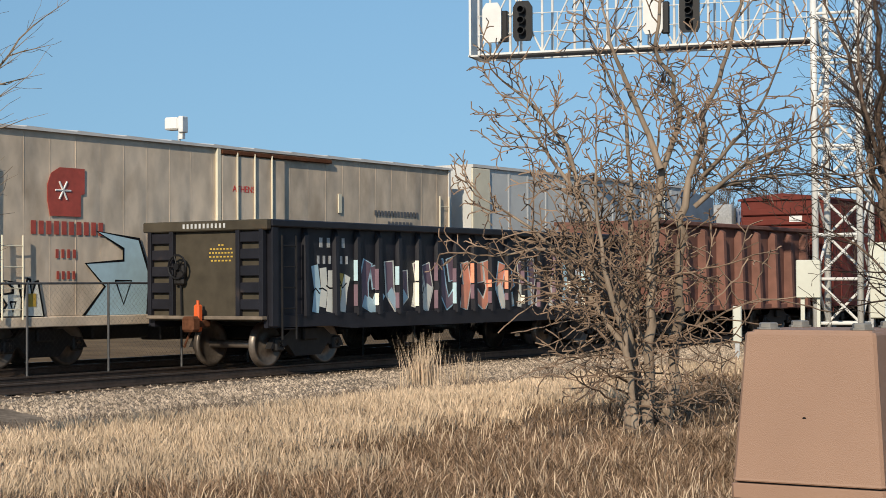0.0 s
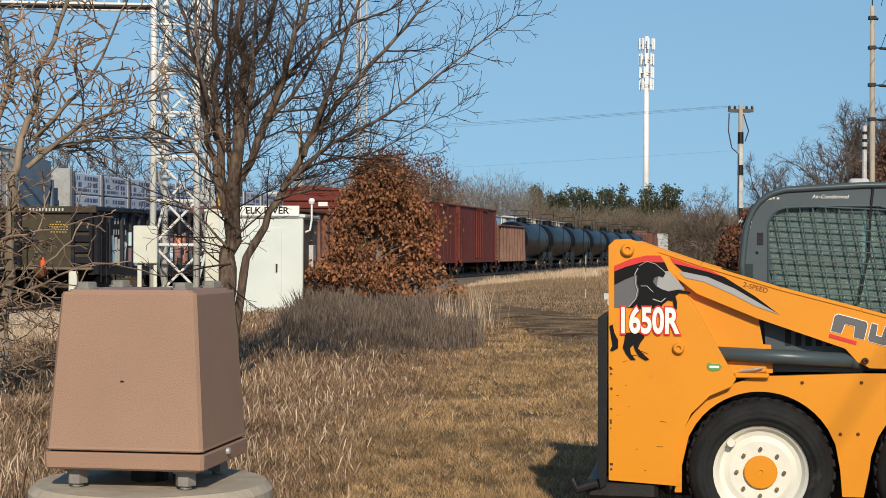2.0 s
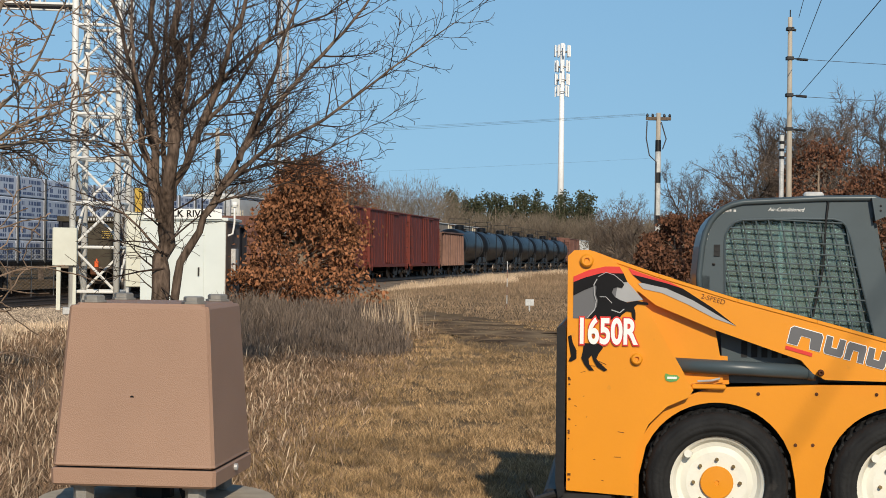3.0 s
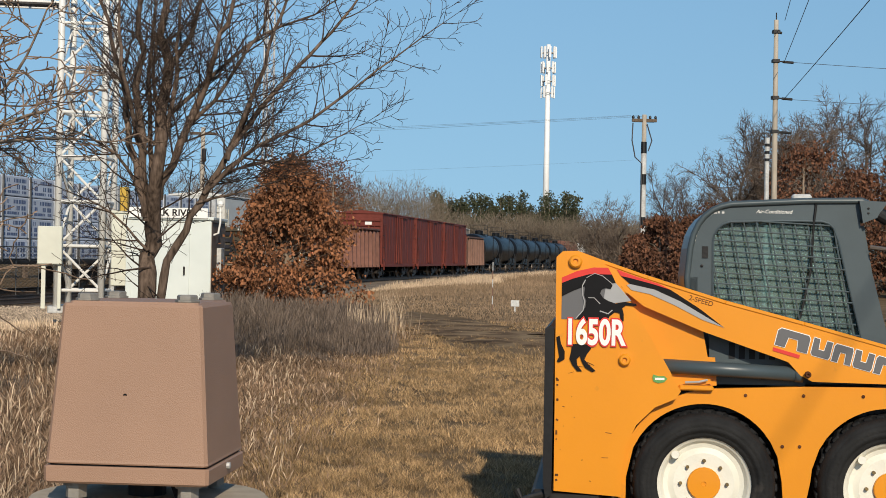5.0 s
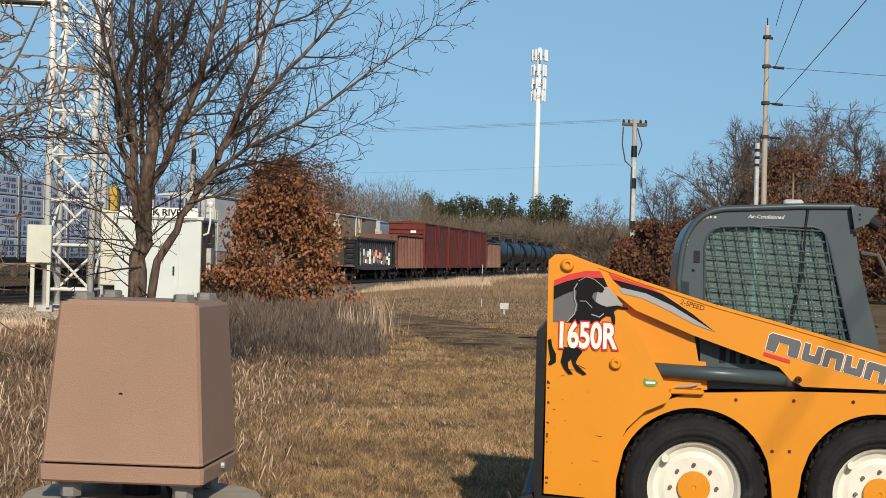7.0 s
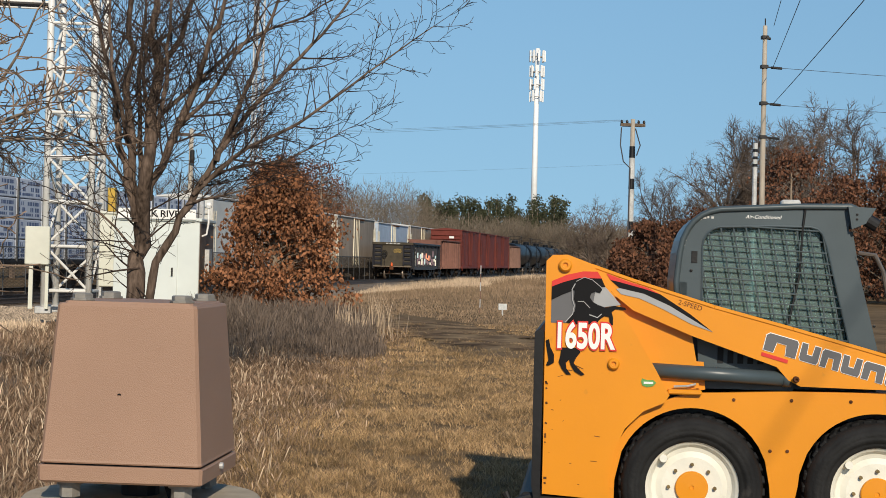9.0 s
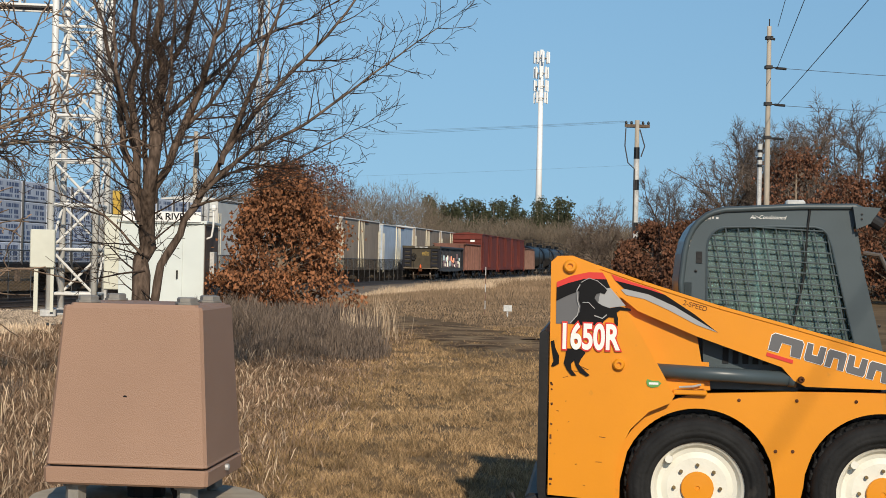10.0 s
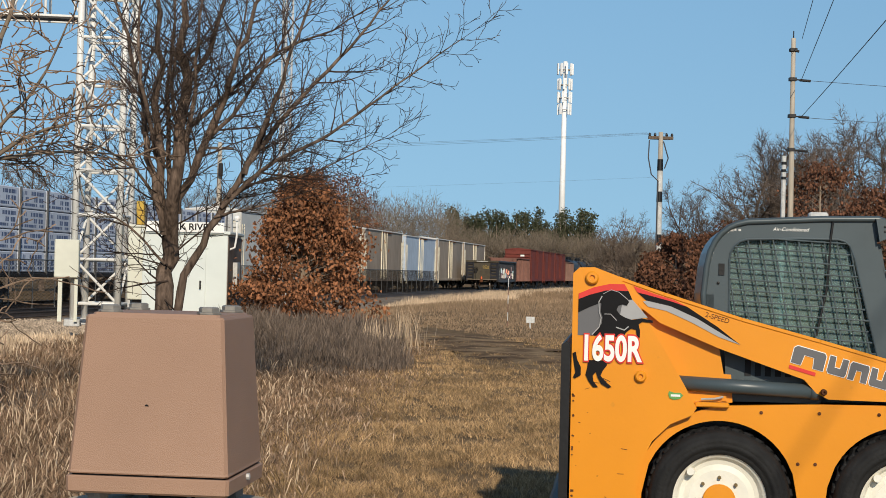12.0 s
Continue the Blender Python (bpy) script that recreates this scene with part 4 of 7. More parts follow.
def hopper(s0, L=15.6):
    car = thing("covered_hopper", "pale grey covered hopper with cream end panel and shade-blue sloping end", "freight car", "standing freight train", rail_pose(s0, FAR))
    part("body", Shape().prism([(0.0, 4.72), (12.6, 4.72), (12.6, 1.0), (0.0, 1.0)], -1.5, 1.5), PALECAR, car)
    # the end's shade is in this blue; the car itself is pale grey
    part("slope_sheet", Shape().prism([(12.62, 4.68), (L - 0.4, 4.5), (L - 0.4, 3.75), (13.6, 1.1), (12.62, 1.1)], -1.45, 1.45), HOPPER_SHADE, car, "sloping end sheet coloured blue for its shade")
    part("corner_panel", Shape().box(-0.03, 0.85, -1.56, -1.5, 0.95, 4.7, 0.02), CREAM, car, "cream end panel")
    part("roof", Shape().prism([(0.0, 4.72), (12.6, 4.72), (12.6, 4.8), (0.0, 4.8)], -1.56, 1.56), REEFER_ROOF, car)
    for sg in (-1, 1):
        for s in ribbed_side(11.0, 1.05, 4.65, sg * 1.5, 11, 0.012, 0.14):
            s.v = [(a + 1.4, b, c) for a, b, c in s.v]
            part("side_post", s, PALECAR, car)
    ladder(car, 11.0, -1.58, 0.7, 4.6, 0.45, "x", CREAM, 10)
    part("end_frame", Shape().box(L - 0.2, L - 0.08, -1.4, -1.28, 0.9, 3.9).box(L - 0.2, L - 0.08, 1.28, 1.4, 0.9, 3.9).box(12.6, L, -1.4, 1.4, 0.85, 1.0), HOPPER_SHADE, car)
    running_gear(car, L)


def lumber_car(s0, L=22.0, ends=(GALV, GALV)):
    car = thing("lumber_flatcar", "centre-beam flatcar stacked with white-wrapped lumber", "freight car", "standing freight train", rail_pose(s0, FAR))
    part("deck", Shape().box(0, L, -1.4, 1.4, 1.0, 1.16, 0.02), DARKSTEEL, car)
    part("centre_beam", Shape().box(0.3, L - 0.3, -0.08, 0.08, 1.16, 4.35), GALV, car)
    for x, mat in zip((0.15, L - 0.15), ends):
        part("bulkhead", Shape().box(x - 0.12, x + 0.12, -1.4, 1.4, 1.1, 4.35, 0.03), mat, car, "upright end bulkhead")
    n = int((L - 0.8) // 2.5)
    pack = Shape().box(0.02, 2.44, -0.6, 0.6, 0.0, 0.74, 0.03).mesh("lumber_pack", WRAP)
    printed, ink = Shape(), random.Random(31)
    for row, tall in ((0.1, 0.1), (0.26, 0.16), (0.5, 0.14)):
        x = 0.12
        while x < 2.2:
            w = ink.uniform(0.05, 0.2)
            if ink.random() < 0.7:
                printed.box(x, x + w, -0.606, -0.601, row, row + tall)
            x += w + ink.uniform(0.02, 0.08)
    printed = printed.mesh("print", WRAPINK)
    for side in (-1, 1):
        for i in range(n):
            for k in range(4):
                p = new("lumber_pack", pack)
                p.parent, p.matrix_basis = car, pose(0.4 + i * 2.5, side * 0.72, 1.18 + k * 0.77)
                if side < 0:
                    q = tagged(new("print", printed), kind="stuff")
                    q.parent = p
    for i in range(n + 1):
        part("post", Shape().box(0.33 + i * 2.5, 0.41 + i * 2.5, -1.42, -1.36, 1.1, 4.25), FENCE, car)
    running_gear(car, L)


hopper(12.5)
lumber_car(29.2, 15.2)
lumber_car(45.2, 14.0, (YELLOW, GALV))


# ---- skid loader ----
def build_loader():
    """Local x runs from its front axle to its rear, y away from the viewer, z up."""
    W = 1.5
    car = thing("skid_loader", "orange skid-steer loader with a dark guarded cab, parked on the grass", "loader", at=pose(1.3, 4.0, 0, 0, 0, -10.5))
    front = [(-0.745, 0.32), (-0.752, 1.49), (-0.72, 1.52), (-0.645, 1.523), (-0.53, 1.482), (-0.463, 1.409), (-0.296, 1.14), (-0.122, 0.834), (-0.146, 0.796), (-0.25, 0.75), (-0.34, 0.66), (-0.39, 0.55), (-0.41, 0.42), (-0.408, 0.3)]
    for y in (-0.02, W - 0.06):
        part("arm_plate", Shape().prism(front, y, y + 0.08), ORANGE, car)
    arm = [(-0.53, 1.47), (-0.297, 1.393), (0.089, 1.278), (0.477, 1.18), (0.95, 1.055), (1.35, 0.95), (1.5, 1.0), (1.5, 0.86), (0.96, 0.893), (0.522, 0.897), (0.463, 0.926), (0.403, 0.991), (-0.024, 1.135), (-0.313, 1.252), (-0.4, 1.32)]
    for y in (0.0, W - 0.1):
        part("lift_arm", Shape().prism(arm, y, y + 0.1), ORANGE, car)
        tip = Shape()
        for a, b in zip(arm[:5], arm[1:6]):
            tip.box(0, math.dist(a, b), -0.006, 0.106, -0.006, 0.012, 0.003, Matrix.Translation((a[0], y, a[1])) @ pose(0, 0, 0, 0, -math.degrees(math.atan2(b[1] - a[1], b[0] - a[0])), 0))
        part("arm_flange", tip, ORANGE, car)
    part("cross_tube", Shape().tube([(-0.6, 0.05, 1.4), (-0.6, W - 0.05, 1.4)], 0.05, 12), ORANGE, car)
    for y in (0.04, W - 0.12):
        part("tower_plate", Shape().prism([(-0.46, 1.34), (-0.02, 1.165), (0.012, 1.0), (0.03, 0.87), (-0.2, 0.83), (-0.3, 0.95), (-0.4, 1.1)], y + 0.022, y + 0.06), ORANGE, car)
    # chassis side with two wheel openings
    tops = [(-0.42, 0.5), (-0.33, 0.66), (-0.22, 0.77), (-0.1, 0.82), (0.0, 0.845), (0.49, 0.868), (1.5, 0.885), (1.62, 0.8)]

    def top_edge(x):
        for (xa, za), (xb, zb) in zip(tops, tops[1:]):
            if xa <= x <= xb:
                return za + (zb - za) * (x - xa) / (xb - xa)
        return tops[-1][1]

    def low_edge(x):
        z = 0.26
        for cx in (0.0, 0.91):
            if abs(x - cx) < 0.385:
                z = 0.385 + math.sqrt(0.385 ** 2 - (x - cx) ** 2)
        return min(z, top_edge(x) - 0.012)
    xs = sorted([-0.42 + 2.04 * i / 60 for i in range(61)] + [c - 0.3849 for c in (0.0, 0.91)] + [c + 0.3849 for c in (0.0, 0.91)])
    for y in (0.04, W - 0.08):
        part("chassis_side", Shape().slab(xs, low_edge, top_edge, y, y + 0.04), ORANGE, car)
    part("chassis_top", Shape().box(-0.28, 1.6, 0.14, W - 0.14, 0.7, 0.84, 0.02), DARKSTEEL, car)
    part("belly", Shape().box(-0.5, 1.55, 0.34, W - 0.34, 0.2, 0.72, 0.03), DARKSTEEL, car)
    part("engine_cover", Shape().box(1.15, 1.75, 0.2, W - 0.2, 0.84, 1.35, 0.06), ORANGE, car)
    for cx in (0.0, 0.91):
        for y, turn in ((0.0, 0), (W, 180)):
            w = new("wheel")
            w.parent, w.matrix_basis = car, pose(cx, y, 0.375, 90, 0, 0) @ pose(0, 0, 0, 0, turn, 0)
            tagged(w, "cream rim on a worn black lugged tyre")
            tyre = Shape().lathe([(0.232, 0.02), (0.25, 0.04), (0.258, 0.034), (0.263, 0.046), (0.285, 0.052), (0.29, 0.047), (0.296, 0.052), (0.322, 0.036), (0.327, 0.029), (0.334, 0.028), (0.352, -0.02), (0.36, -0.09), (0.36, -0.16), (0.348, -0.21), (0.29, -0.24), (0.21, -0.2)], 56, None, False)
            lugs = Shape()
            for i in range(36):
                for k, z in ((0, -0.09), (0.5, -0.17)):
                    lugs.box(0.335, 0.364, -0.02, 0.02, z - 0.045, z + 0.06, 0.005, pose(0, 0, 0, 0, 0, (i + k) * 10.0) @ pose(0, 0, 0, 18 if k else -18, 0, 0))
            part("tyre", tyre, RUBBER, w, smooth=True)
            tagged(part("tread", lugs, RUBBER, w), kind="stuff")
            rim = Shape().lathe([(0.07, -0.02), (0.15, -0.022), (0.178, -0.035), (0.2, -0.03), (0.216, 0.0), (0.238, 0.018), (0.252, 0.032), (0.256, 0.022), (0.235, -0.05)], 64, None, False)
            rim.tube([(-0.14, 0.14, -0.02), (-0.145, 0.145, 0.03)], 0.02, 10)
            part("rim", rim, RIM, w, smooth=False)
            part("hub", Shape().lathe([(0.082, -0.025), (0.082, -0.004), (0.078, 0.0), (0.012, 0.002), (0.01, -0.004), (0, -0.004)], 24), ORANGE, w)
            for i in range(8):
                part("wheel_nut", Shape().tube([(0.115 * math.cos(i * 0.785), 0.115 * math.sin(i * 0.785), -0.025), (0.115 * math.cos(i * 0.785), 0.115 * math.sin(i * 0.785), 0.002)], 0.009, 6), BRASSY, w)
    for x, z, r in ((-0.656, 1.47, 0.034), (-0.403, 0.984, 0.03), (0.496, 0.934, 0.016)):
        part("pivot_pin", Shape().lathe([(r, 0.0), (r, 0.02), (r * 0.75, 0.03), (r * 0.4, 0.03), (r * 0.35, 0.018), (0, 0.018)], 16, Matrix.Translation((x, -0.02, z)) @ pose(0, 0, 0, 90, 0, 0)), ORANGE if r > 0.025 else RUST, car)
    for x, z in ((0.2, 0.818), (0.485, 0.823), (0.776, 0.827), (0.385, 0.568), (0.47, 0.57)):
        part("bolt", Shape().lathe([(0.009, 0.0), (0.009, 0.005), (0, 0.008)], 8, Matrix.Translation((x, 0.04, z)) @ pose(0, 0, 0, 90, 0, 0)), RUST, car)
    cyl = Shape().tube([(-0.27, 0.04, 0.957), (0.47, 0.04, 0.93)], 0.036, 18).tube([(0.44, 0.04, 0.931), (0.48, 0.04, 0.929)], 0.04, 18)
    part("lift_cylinder", cyl, CABGREY, car, "dark grey hydraulic lift cylinder", smooth=True)
    # bucket and attachment plate in front
    part("attachment_plate", Shape().prism([(-0.756, 0.3), (-0.756, 1.13), (-0.775, 1.15), (-0.802, 1.13), (-0.8, 0.36), (-0.785, 0.28)], -0.03, W + 0.03), BLACK, car, "dark grey attachment plate")
    part("plate_foot", Shape().box(-0.86, -0.5, 0.0, W, 0.22, 0.32, 0.02), DARKSTEEL, car)
    part("coupler_hook", Shape().tube([(-0.8, -0.02, 0.3), (-0.9, -0.03, 0.27), (-0.93, -0.02, 0.32)], 0.02, 8), DARKSTEEL, car)
    # cab
    c0, c1 = 0.25, W - 0.25
    cab = new("cab")
    cab.parent, cab.location = car, (-0.015, 0, 0)
    tagged(cab, "charcoal cab with a steel window guard")
    outer = [(0.02, 0.85), (-0.06, 1.2), (-0.075, 1.4), (-0.06, 1.55), (-0.045, 1.62), (-0.02, 1.675), (0.01, 1.715), (0.05, 1.747), (0.09, 1.765), (0.143, 1.778), (0.52, 1.8), (0.8, 1.806), (0.835, 1.79), (0.81, 1.745), (0.79, 1.7), (0.95, 1.08), (0.985, 0.88)]
    hole = [(0.06, 1.18), (0.054, 1.58), (0.06, 1.62), (0.08, 1.655), (0.105, 1.675), (0.14, 1.687), (0.4, 1.697), (0.6, 1.697), (0.635, 1.687), (0.66, 1.665), (0.685, 1.6), (0.815, 1.08), (0.5, 1.09), (0.3, 1.12)]
    for y in (c0, c1 - 0.05):
        lid = Shape()
        n, k = len(outer), len(hole)
        o = outer[1:] + outer[:1]
        ring = []
        # walls between outline and opening, stitched by nearest angle
        mid = Vector((0.4, 1.38))
        def ang(p):
            return math.atan2(p[1] - mid.y, p[0] - mid.x)
        A = sorted(outer, key=ang)
        B = sorted(hole, key=ang)
        steps = sorted([(ang(p), 0, i) for i, p in enumerate(A)] + [(ang(p), 1, i) for i, p in enumerate(B)])
        ia, ib = len(A) - 1, len(B) - 1
        for t, which, i in steps:
            tri = (A[ia], B[ib], A[i]) if which == 0 else (A[ia], B[ib], B[i])
            lid.prism(list(tri), y, y + 0.05)
            if which == 0:
                ia = i
            else:
                ib = i
        part("side_frame", lid, CABGREY, cab)

    roof = outer[2:13]
    s = Shape()
    for a in roof:
        q = (a[0] * 0.95 + 0.0225, a[1] * 0.95 + 0.069)
        s.v += [(a[0], c0 + 0.05, a[1]), (a[0], c1 - 0.05, a[1]), (q[0], c1 - 0.05, q[1]), (q[0], c0 + 0.05, q[1])]
    s.f = [(i * 4 + j, i * 4 + (j + 1) % 4, i * 4 + 4 + (j + 1) % 4, i * 4 + 4 + j) for i in range(len(roof) - 1) for j in range(4)]
    part("roof", s, CABGREY, cab)
    part("visor", Shape().prism([(0.78, 1.806), (0.92, 1.8), (0.87, 1.72), (0.8, 1.69)], c0 - 0.05, c1 + 0.05), CABGREY, cab)
    part("rear_panel", Shape().prism([(0.925, 0.88), (0.97, 0.88), (0.82, 1.68), (0.775, 1.68)], c0 + 0.05, c1 - 0.05), CABGREY, cab)
    part("front_frame", Shape().prism([(-0.07, 1.2), (-0.02, 1.2), (-0.02, 1.4), (-0.075, 1.4)], c0, c1), CABGREY, cab)
    part("lower_side", Shape().prism([(0.0, 0.86), (0.96, 0.86), (0.93, 1.09), (-0.03, 1.09)], c0 + 0.06, c1 - 0.06), CABGREY, cab)
    for y in (c0 + 0.035, c1 - 0.04):
        p = part("window_pane", Shape().prism(hole, y, y + 0.006), TINTED, cab, "greenish tinted side window")
        p.visible_shadow = False
    def inside(x, z):
        hit, n = False, len(hole)
        for i in range(n):
            (xa, za), (xb, zb) = hole[i], hole[(i + 1) % n]
            if (za > z) != (zb > z) and x < xa + (z - za) * (xb - xa) / (zb - za):
                hit = not hit
        return hit
    for i in range(-6, 24):
        pts = [(0.14 + i * 0.064 - t * 0.13, 1.06 + t * 0.66) for t in [k / 40 for k in range(41)]]
        ins = [p for p in pts if inside(*p)]
        if len(ins) > 2:
            part("guard_bar", Shape().tube([(ins[0][0], c0 - 0.001, ins[0][1]), (ins[-1][0], c0 - 0.001, ins[-1][1])], 0.004, 6), SCREEN, cab)
        z = 1.06 + i * 0.055
        ins = [(x * 0.02, z + 0.04 - x * 0.0009) for x in range(2, 50) if inside(x * 0.02, z + 0.04 - x * 0.0009)]
        if len(ins) > 2:
            part("guard_bar", Shape().tube([(ins[0][0], c0 - 0.007, ins[0][1]), (ins[-1][0], c0 - 0.007, ins[-1][1])], 0.004, 6), SCREEN, cab)
    part("seat", Shape().box(0.35, 0.8, 0.5, 1.0, 0.95, 1.08, 0.04).box(0.64, 0.76, 0.5, 1.0, 1.05, 1.5, 0.04), BLACK, cab)
    for y in (0.45, 1.0):
        part("control_lever", Shape().tube([(0.25, y, 0.9), (0.2, y, 1.25)], 0.015, 8).tube([(0.2, y, 1.24), (0.2, y, 1.34)], 0.025, 8), BLACK, cab)
    part("work_light", Shape().box(0.47, 0.57, 0.42, 0.5, 1.812, 1.842, 0.01).box(0.46, 0.58, 0.41, 0.51, 1.8, 1.813), FADED_WHITE, cab)
    part("cable", Shape().tube([(0.55, c0 + 0.02, 1.81), (0.57, c0 - 0.01, 1.78), (0.56, c0 - 0.008, 1.69), (0.55, c0, 1.45), (0.5, c0, 1.2)], 0.006, 6), BLACK, cab)
    part("vent", Shape().box(0.0, 0.03, c0 - 0.006, c0, 1.5, 1.56), BLACK, cab)
    lettering("cab_lettering", "Air-Conditioned", WHITE, cab, 0.027, Matrix.Translation((0.36, c0 - 0.002, 1.742)) @ FRONT, 0.001, 0.3)
    part("grab_rail", Shape().tube([(0.84, c0 - 0.03, 1.57), (0.92, c0 - 0.05, 1.56), (0.96, c0 - 0.05, 1.48), (1.04, c0 - 0.04, 1.12)], 0.012, 8), WHEELSTEEL, cab)
    chips = Shape()
    for k in range(11):
        a = radians(178 - k * 9.5)
        chips.box(-0.004, 0.006 + 0.003 * (k % 3), 0, 0.001, -0.005, 0.006, 0, Matrix.Translation((0.085 + 0.125 * math.cos(a), c0 - 0.0015, 1.585 + 0.15 * math.sin(a))))
    tagged(part("paint_chip", chips, FADED_WHITE, cab, "pale chips along the front corner"), kind="stuff")
    for z in (1.742, 1.766):
        part("visor_bolt", Shape().lathe([(0.006, 0.0), (0.006, 0.004), (0, 0.005)], 8, Matrix.Translation((0.825, c0 - 0.05, z)) @ pose(0, 0, 0, 90, 0, 0)), BLACK, cab)
    part("rear_lamp", Shape().tube([(0.88, c0 - 0.02, 1.74), (0.93, c0 - 0.02, 1.71)], 0.035, 12), BLACK, cab)
    # decals
    d = -0.0225
    part("decal_field", Shape().prism([(-0.722, 1.18), (-0.722, 1.3), (-0.666, 1.326), (-0.585, 1.358), (-0.5, 1.366), (-0.53, 1.18)], d, -0.0205), DECAL_GREY, car, "dark grey decal field")
    part("decal_field", Shape().prism([(-0.53, 1.18), (-0.5, 1.366), (-0.454, 1.366), (-0.375, 1.278), (-0.454, 1.266), (-0.49, 1.18)], d, -0.0205), DECAL_SILVER, car, "silver grey decal field")
    part("decal_band", Shape().prism([(-0.722, 1.294), (-0.722, 1.361), (-0.666, 1.3845), (-0.585, 1.408), (-0.474, 1.408), (-0.454, 1.3655), (-0.585, 1.356), (-0.666, 1.323)], d - 0.003, d - 0.001), INK, car, "black decal band")
    part("decal_stripe", Shape().prism([(-0.722, 1.361), (-0.722, 1.389), (-0.646, 1.4225), (-0.565, 1.4415), (-0.494, 1.4415), (-0.474, 1.408), (-0.585, 1.408), (-0.666, 1.3845)], d - 0.003, d - 0.001), DECAL_RED, car, "red decal stripe")
    part("decal_stripe", Shape().prism([(-0.45, 1.434), (-0.353, 1.4), (-0.242, 1.367), (-0.181, 1.337), (-0.262, 1.362), (-0.383, 1.392), (-0.43, 1.402)], -0.004, -0.001), DECAL_RED, car)
    part("decal_band", Shape().prism([(-0.43, 1.402), (-0.383, 1.392), (-0.262, 1.362), (-0.181, 1.337), (-0.03, 1.242), (0.086, 1.1546), (0.0, 1.204), (-0.131, 1.28), (-0.262, 1.337), (-0.383, 1.362)], -0.004, -0.001), INK, car)
    part("decal_band", Shape().prism([(-0.4, 1.357), (-0.383, 1.362), (-0.262, 1.337), (-0.131, 1.28), (0.0, 1.204), (0.086, 1.1546), (-0.02, 1.19), (-0.161, 1.261), (-0.282, 1.313), (-0.375, 1.332)], -0.004, -0.001), DECAL_SILVER, car, "silver grey decal band")
    for pts, w in ((((-0.605, 1.378), (-0.62, 1.35), (-0.617, 1.3), (-0.607, 1.27), (-0.615, 1.225), (-0.65, 1.185)), 0.008), (((-0.6, 1.39), (-0.56, 1.412), (-0.52, 1.4), (-0.47, 1.36)), 0.005), (((-0.53, 1.225), (-0.49, 1.212), (-0.47, 1.23)), 0.009), (((-0.59, 1.29), (-0.56, 1.29), (-0.53, 1.26)), 0.006)):
        part("decal_line", Shape().stroke(pts, w * 0.6, d - 0.009, d - 0.0065), DECAL_SILVER, car)
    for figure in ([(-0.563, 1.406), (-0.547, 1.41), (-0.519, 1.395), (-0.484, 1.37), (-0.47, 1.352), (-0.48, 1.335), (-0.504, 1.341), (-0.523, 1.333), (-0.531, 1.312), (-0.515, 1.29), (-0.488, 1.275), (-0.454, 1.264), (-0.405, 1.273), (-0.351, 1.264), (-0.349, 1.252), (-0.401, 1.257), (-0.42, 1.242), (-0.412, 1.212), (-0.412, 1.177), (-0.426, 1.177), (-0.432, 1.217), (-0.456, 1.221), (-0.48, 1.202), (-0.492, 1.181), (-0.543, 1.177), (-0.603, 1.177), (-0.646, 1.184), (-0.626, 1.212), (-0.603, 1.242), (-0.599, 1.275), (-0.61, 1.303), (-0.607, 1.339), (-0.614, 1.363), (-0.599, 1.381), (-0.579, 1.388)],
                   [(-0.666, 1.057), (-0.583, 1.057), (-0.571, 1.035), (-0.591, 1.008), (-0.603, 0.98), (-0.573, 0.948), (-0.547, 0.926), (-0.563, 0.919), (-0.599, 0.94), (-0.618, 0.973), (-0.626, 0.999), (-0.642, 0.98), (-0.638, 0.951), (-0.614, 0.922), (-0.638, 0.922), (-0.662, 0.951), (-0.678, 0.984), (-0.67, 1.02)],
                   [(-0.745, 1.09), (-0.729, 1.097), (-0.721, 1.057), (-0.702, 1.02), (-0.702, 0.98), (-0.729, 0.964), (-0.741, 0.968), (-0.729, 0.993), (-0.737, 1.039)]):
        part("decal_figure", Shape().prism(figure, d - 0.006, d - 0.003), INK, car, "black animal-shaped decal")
    for k, mat_, g in ((0, DECAL_RED, 0.0045), (1, WHITE, 0.0)):
        lettering("model_number", "1650R", mat_, car, 0.175, Matrix.Translation((-0.556, d - 0.008 - 0.002 * k, 1.112)) @ FRONT, 0.0005, 0.0, 0.66, 0.0055 if k else 0.0135)
    x = 0.335
    for i, w in enumerate((0.17, 0.098, 0.098, 0.098, 0.11, 0.1, 0.1)):
        z = 1.12 - (x - 0.335) * 0.265
        def tilted(q):
            return [(x + a * w + 0.02 * c, z - 0.265 * a * w + 0.085 * (c - 0.5)) for a, c in q]
        # plain blocks with one notch, above or below
        block = ((0.0, 0.0), (0.0, 0.85), (0.08, 1.0), (0.86, 1.0), (0.92, 0.85), (0.92, 0.0), (0.64, 0.0), (0.6, 0.6), (0.32, 0.6), (0.28, 0.0))
        block = block if i % 2 == 0 else tuple((a, 1 - c) for a, c in block)
        part("brand_shape", Shape().prism(tilted(block), -0.006, -0.0035), DECAL_GREY, car, "plain dark grey emblem block")
        rim = tilted(block)
        part("brand_outline", Shape().stroke(rim + rim[:1], 0.008, -0.0034, -0.0008), WHITE, car, "white outline of an emblem block")
        x += w + 0.004
    part("decal_stripe", Shape().prism([(0.325, 1.046), (0.455, 1.01), (0.458, 1.028), (0.328, 1.064)], -0.004, -0.001), DECAL_RED, car)
    lettering("arm_lettering", "2-SPEED", RUST, car, 0.035, Matrix.Translation((-0.03, -0.002, 1.285)) @ FRONT @ pose(0, 0, 0, 0, 0, -15), 0.0005)
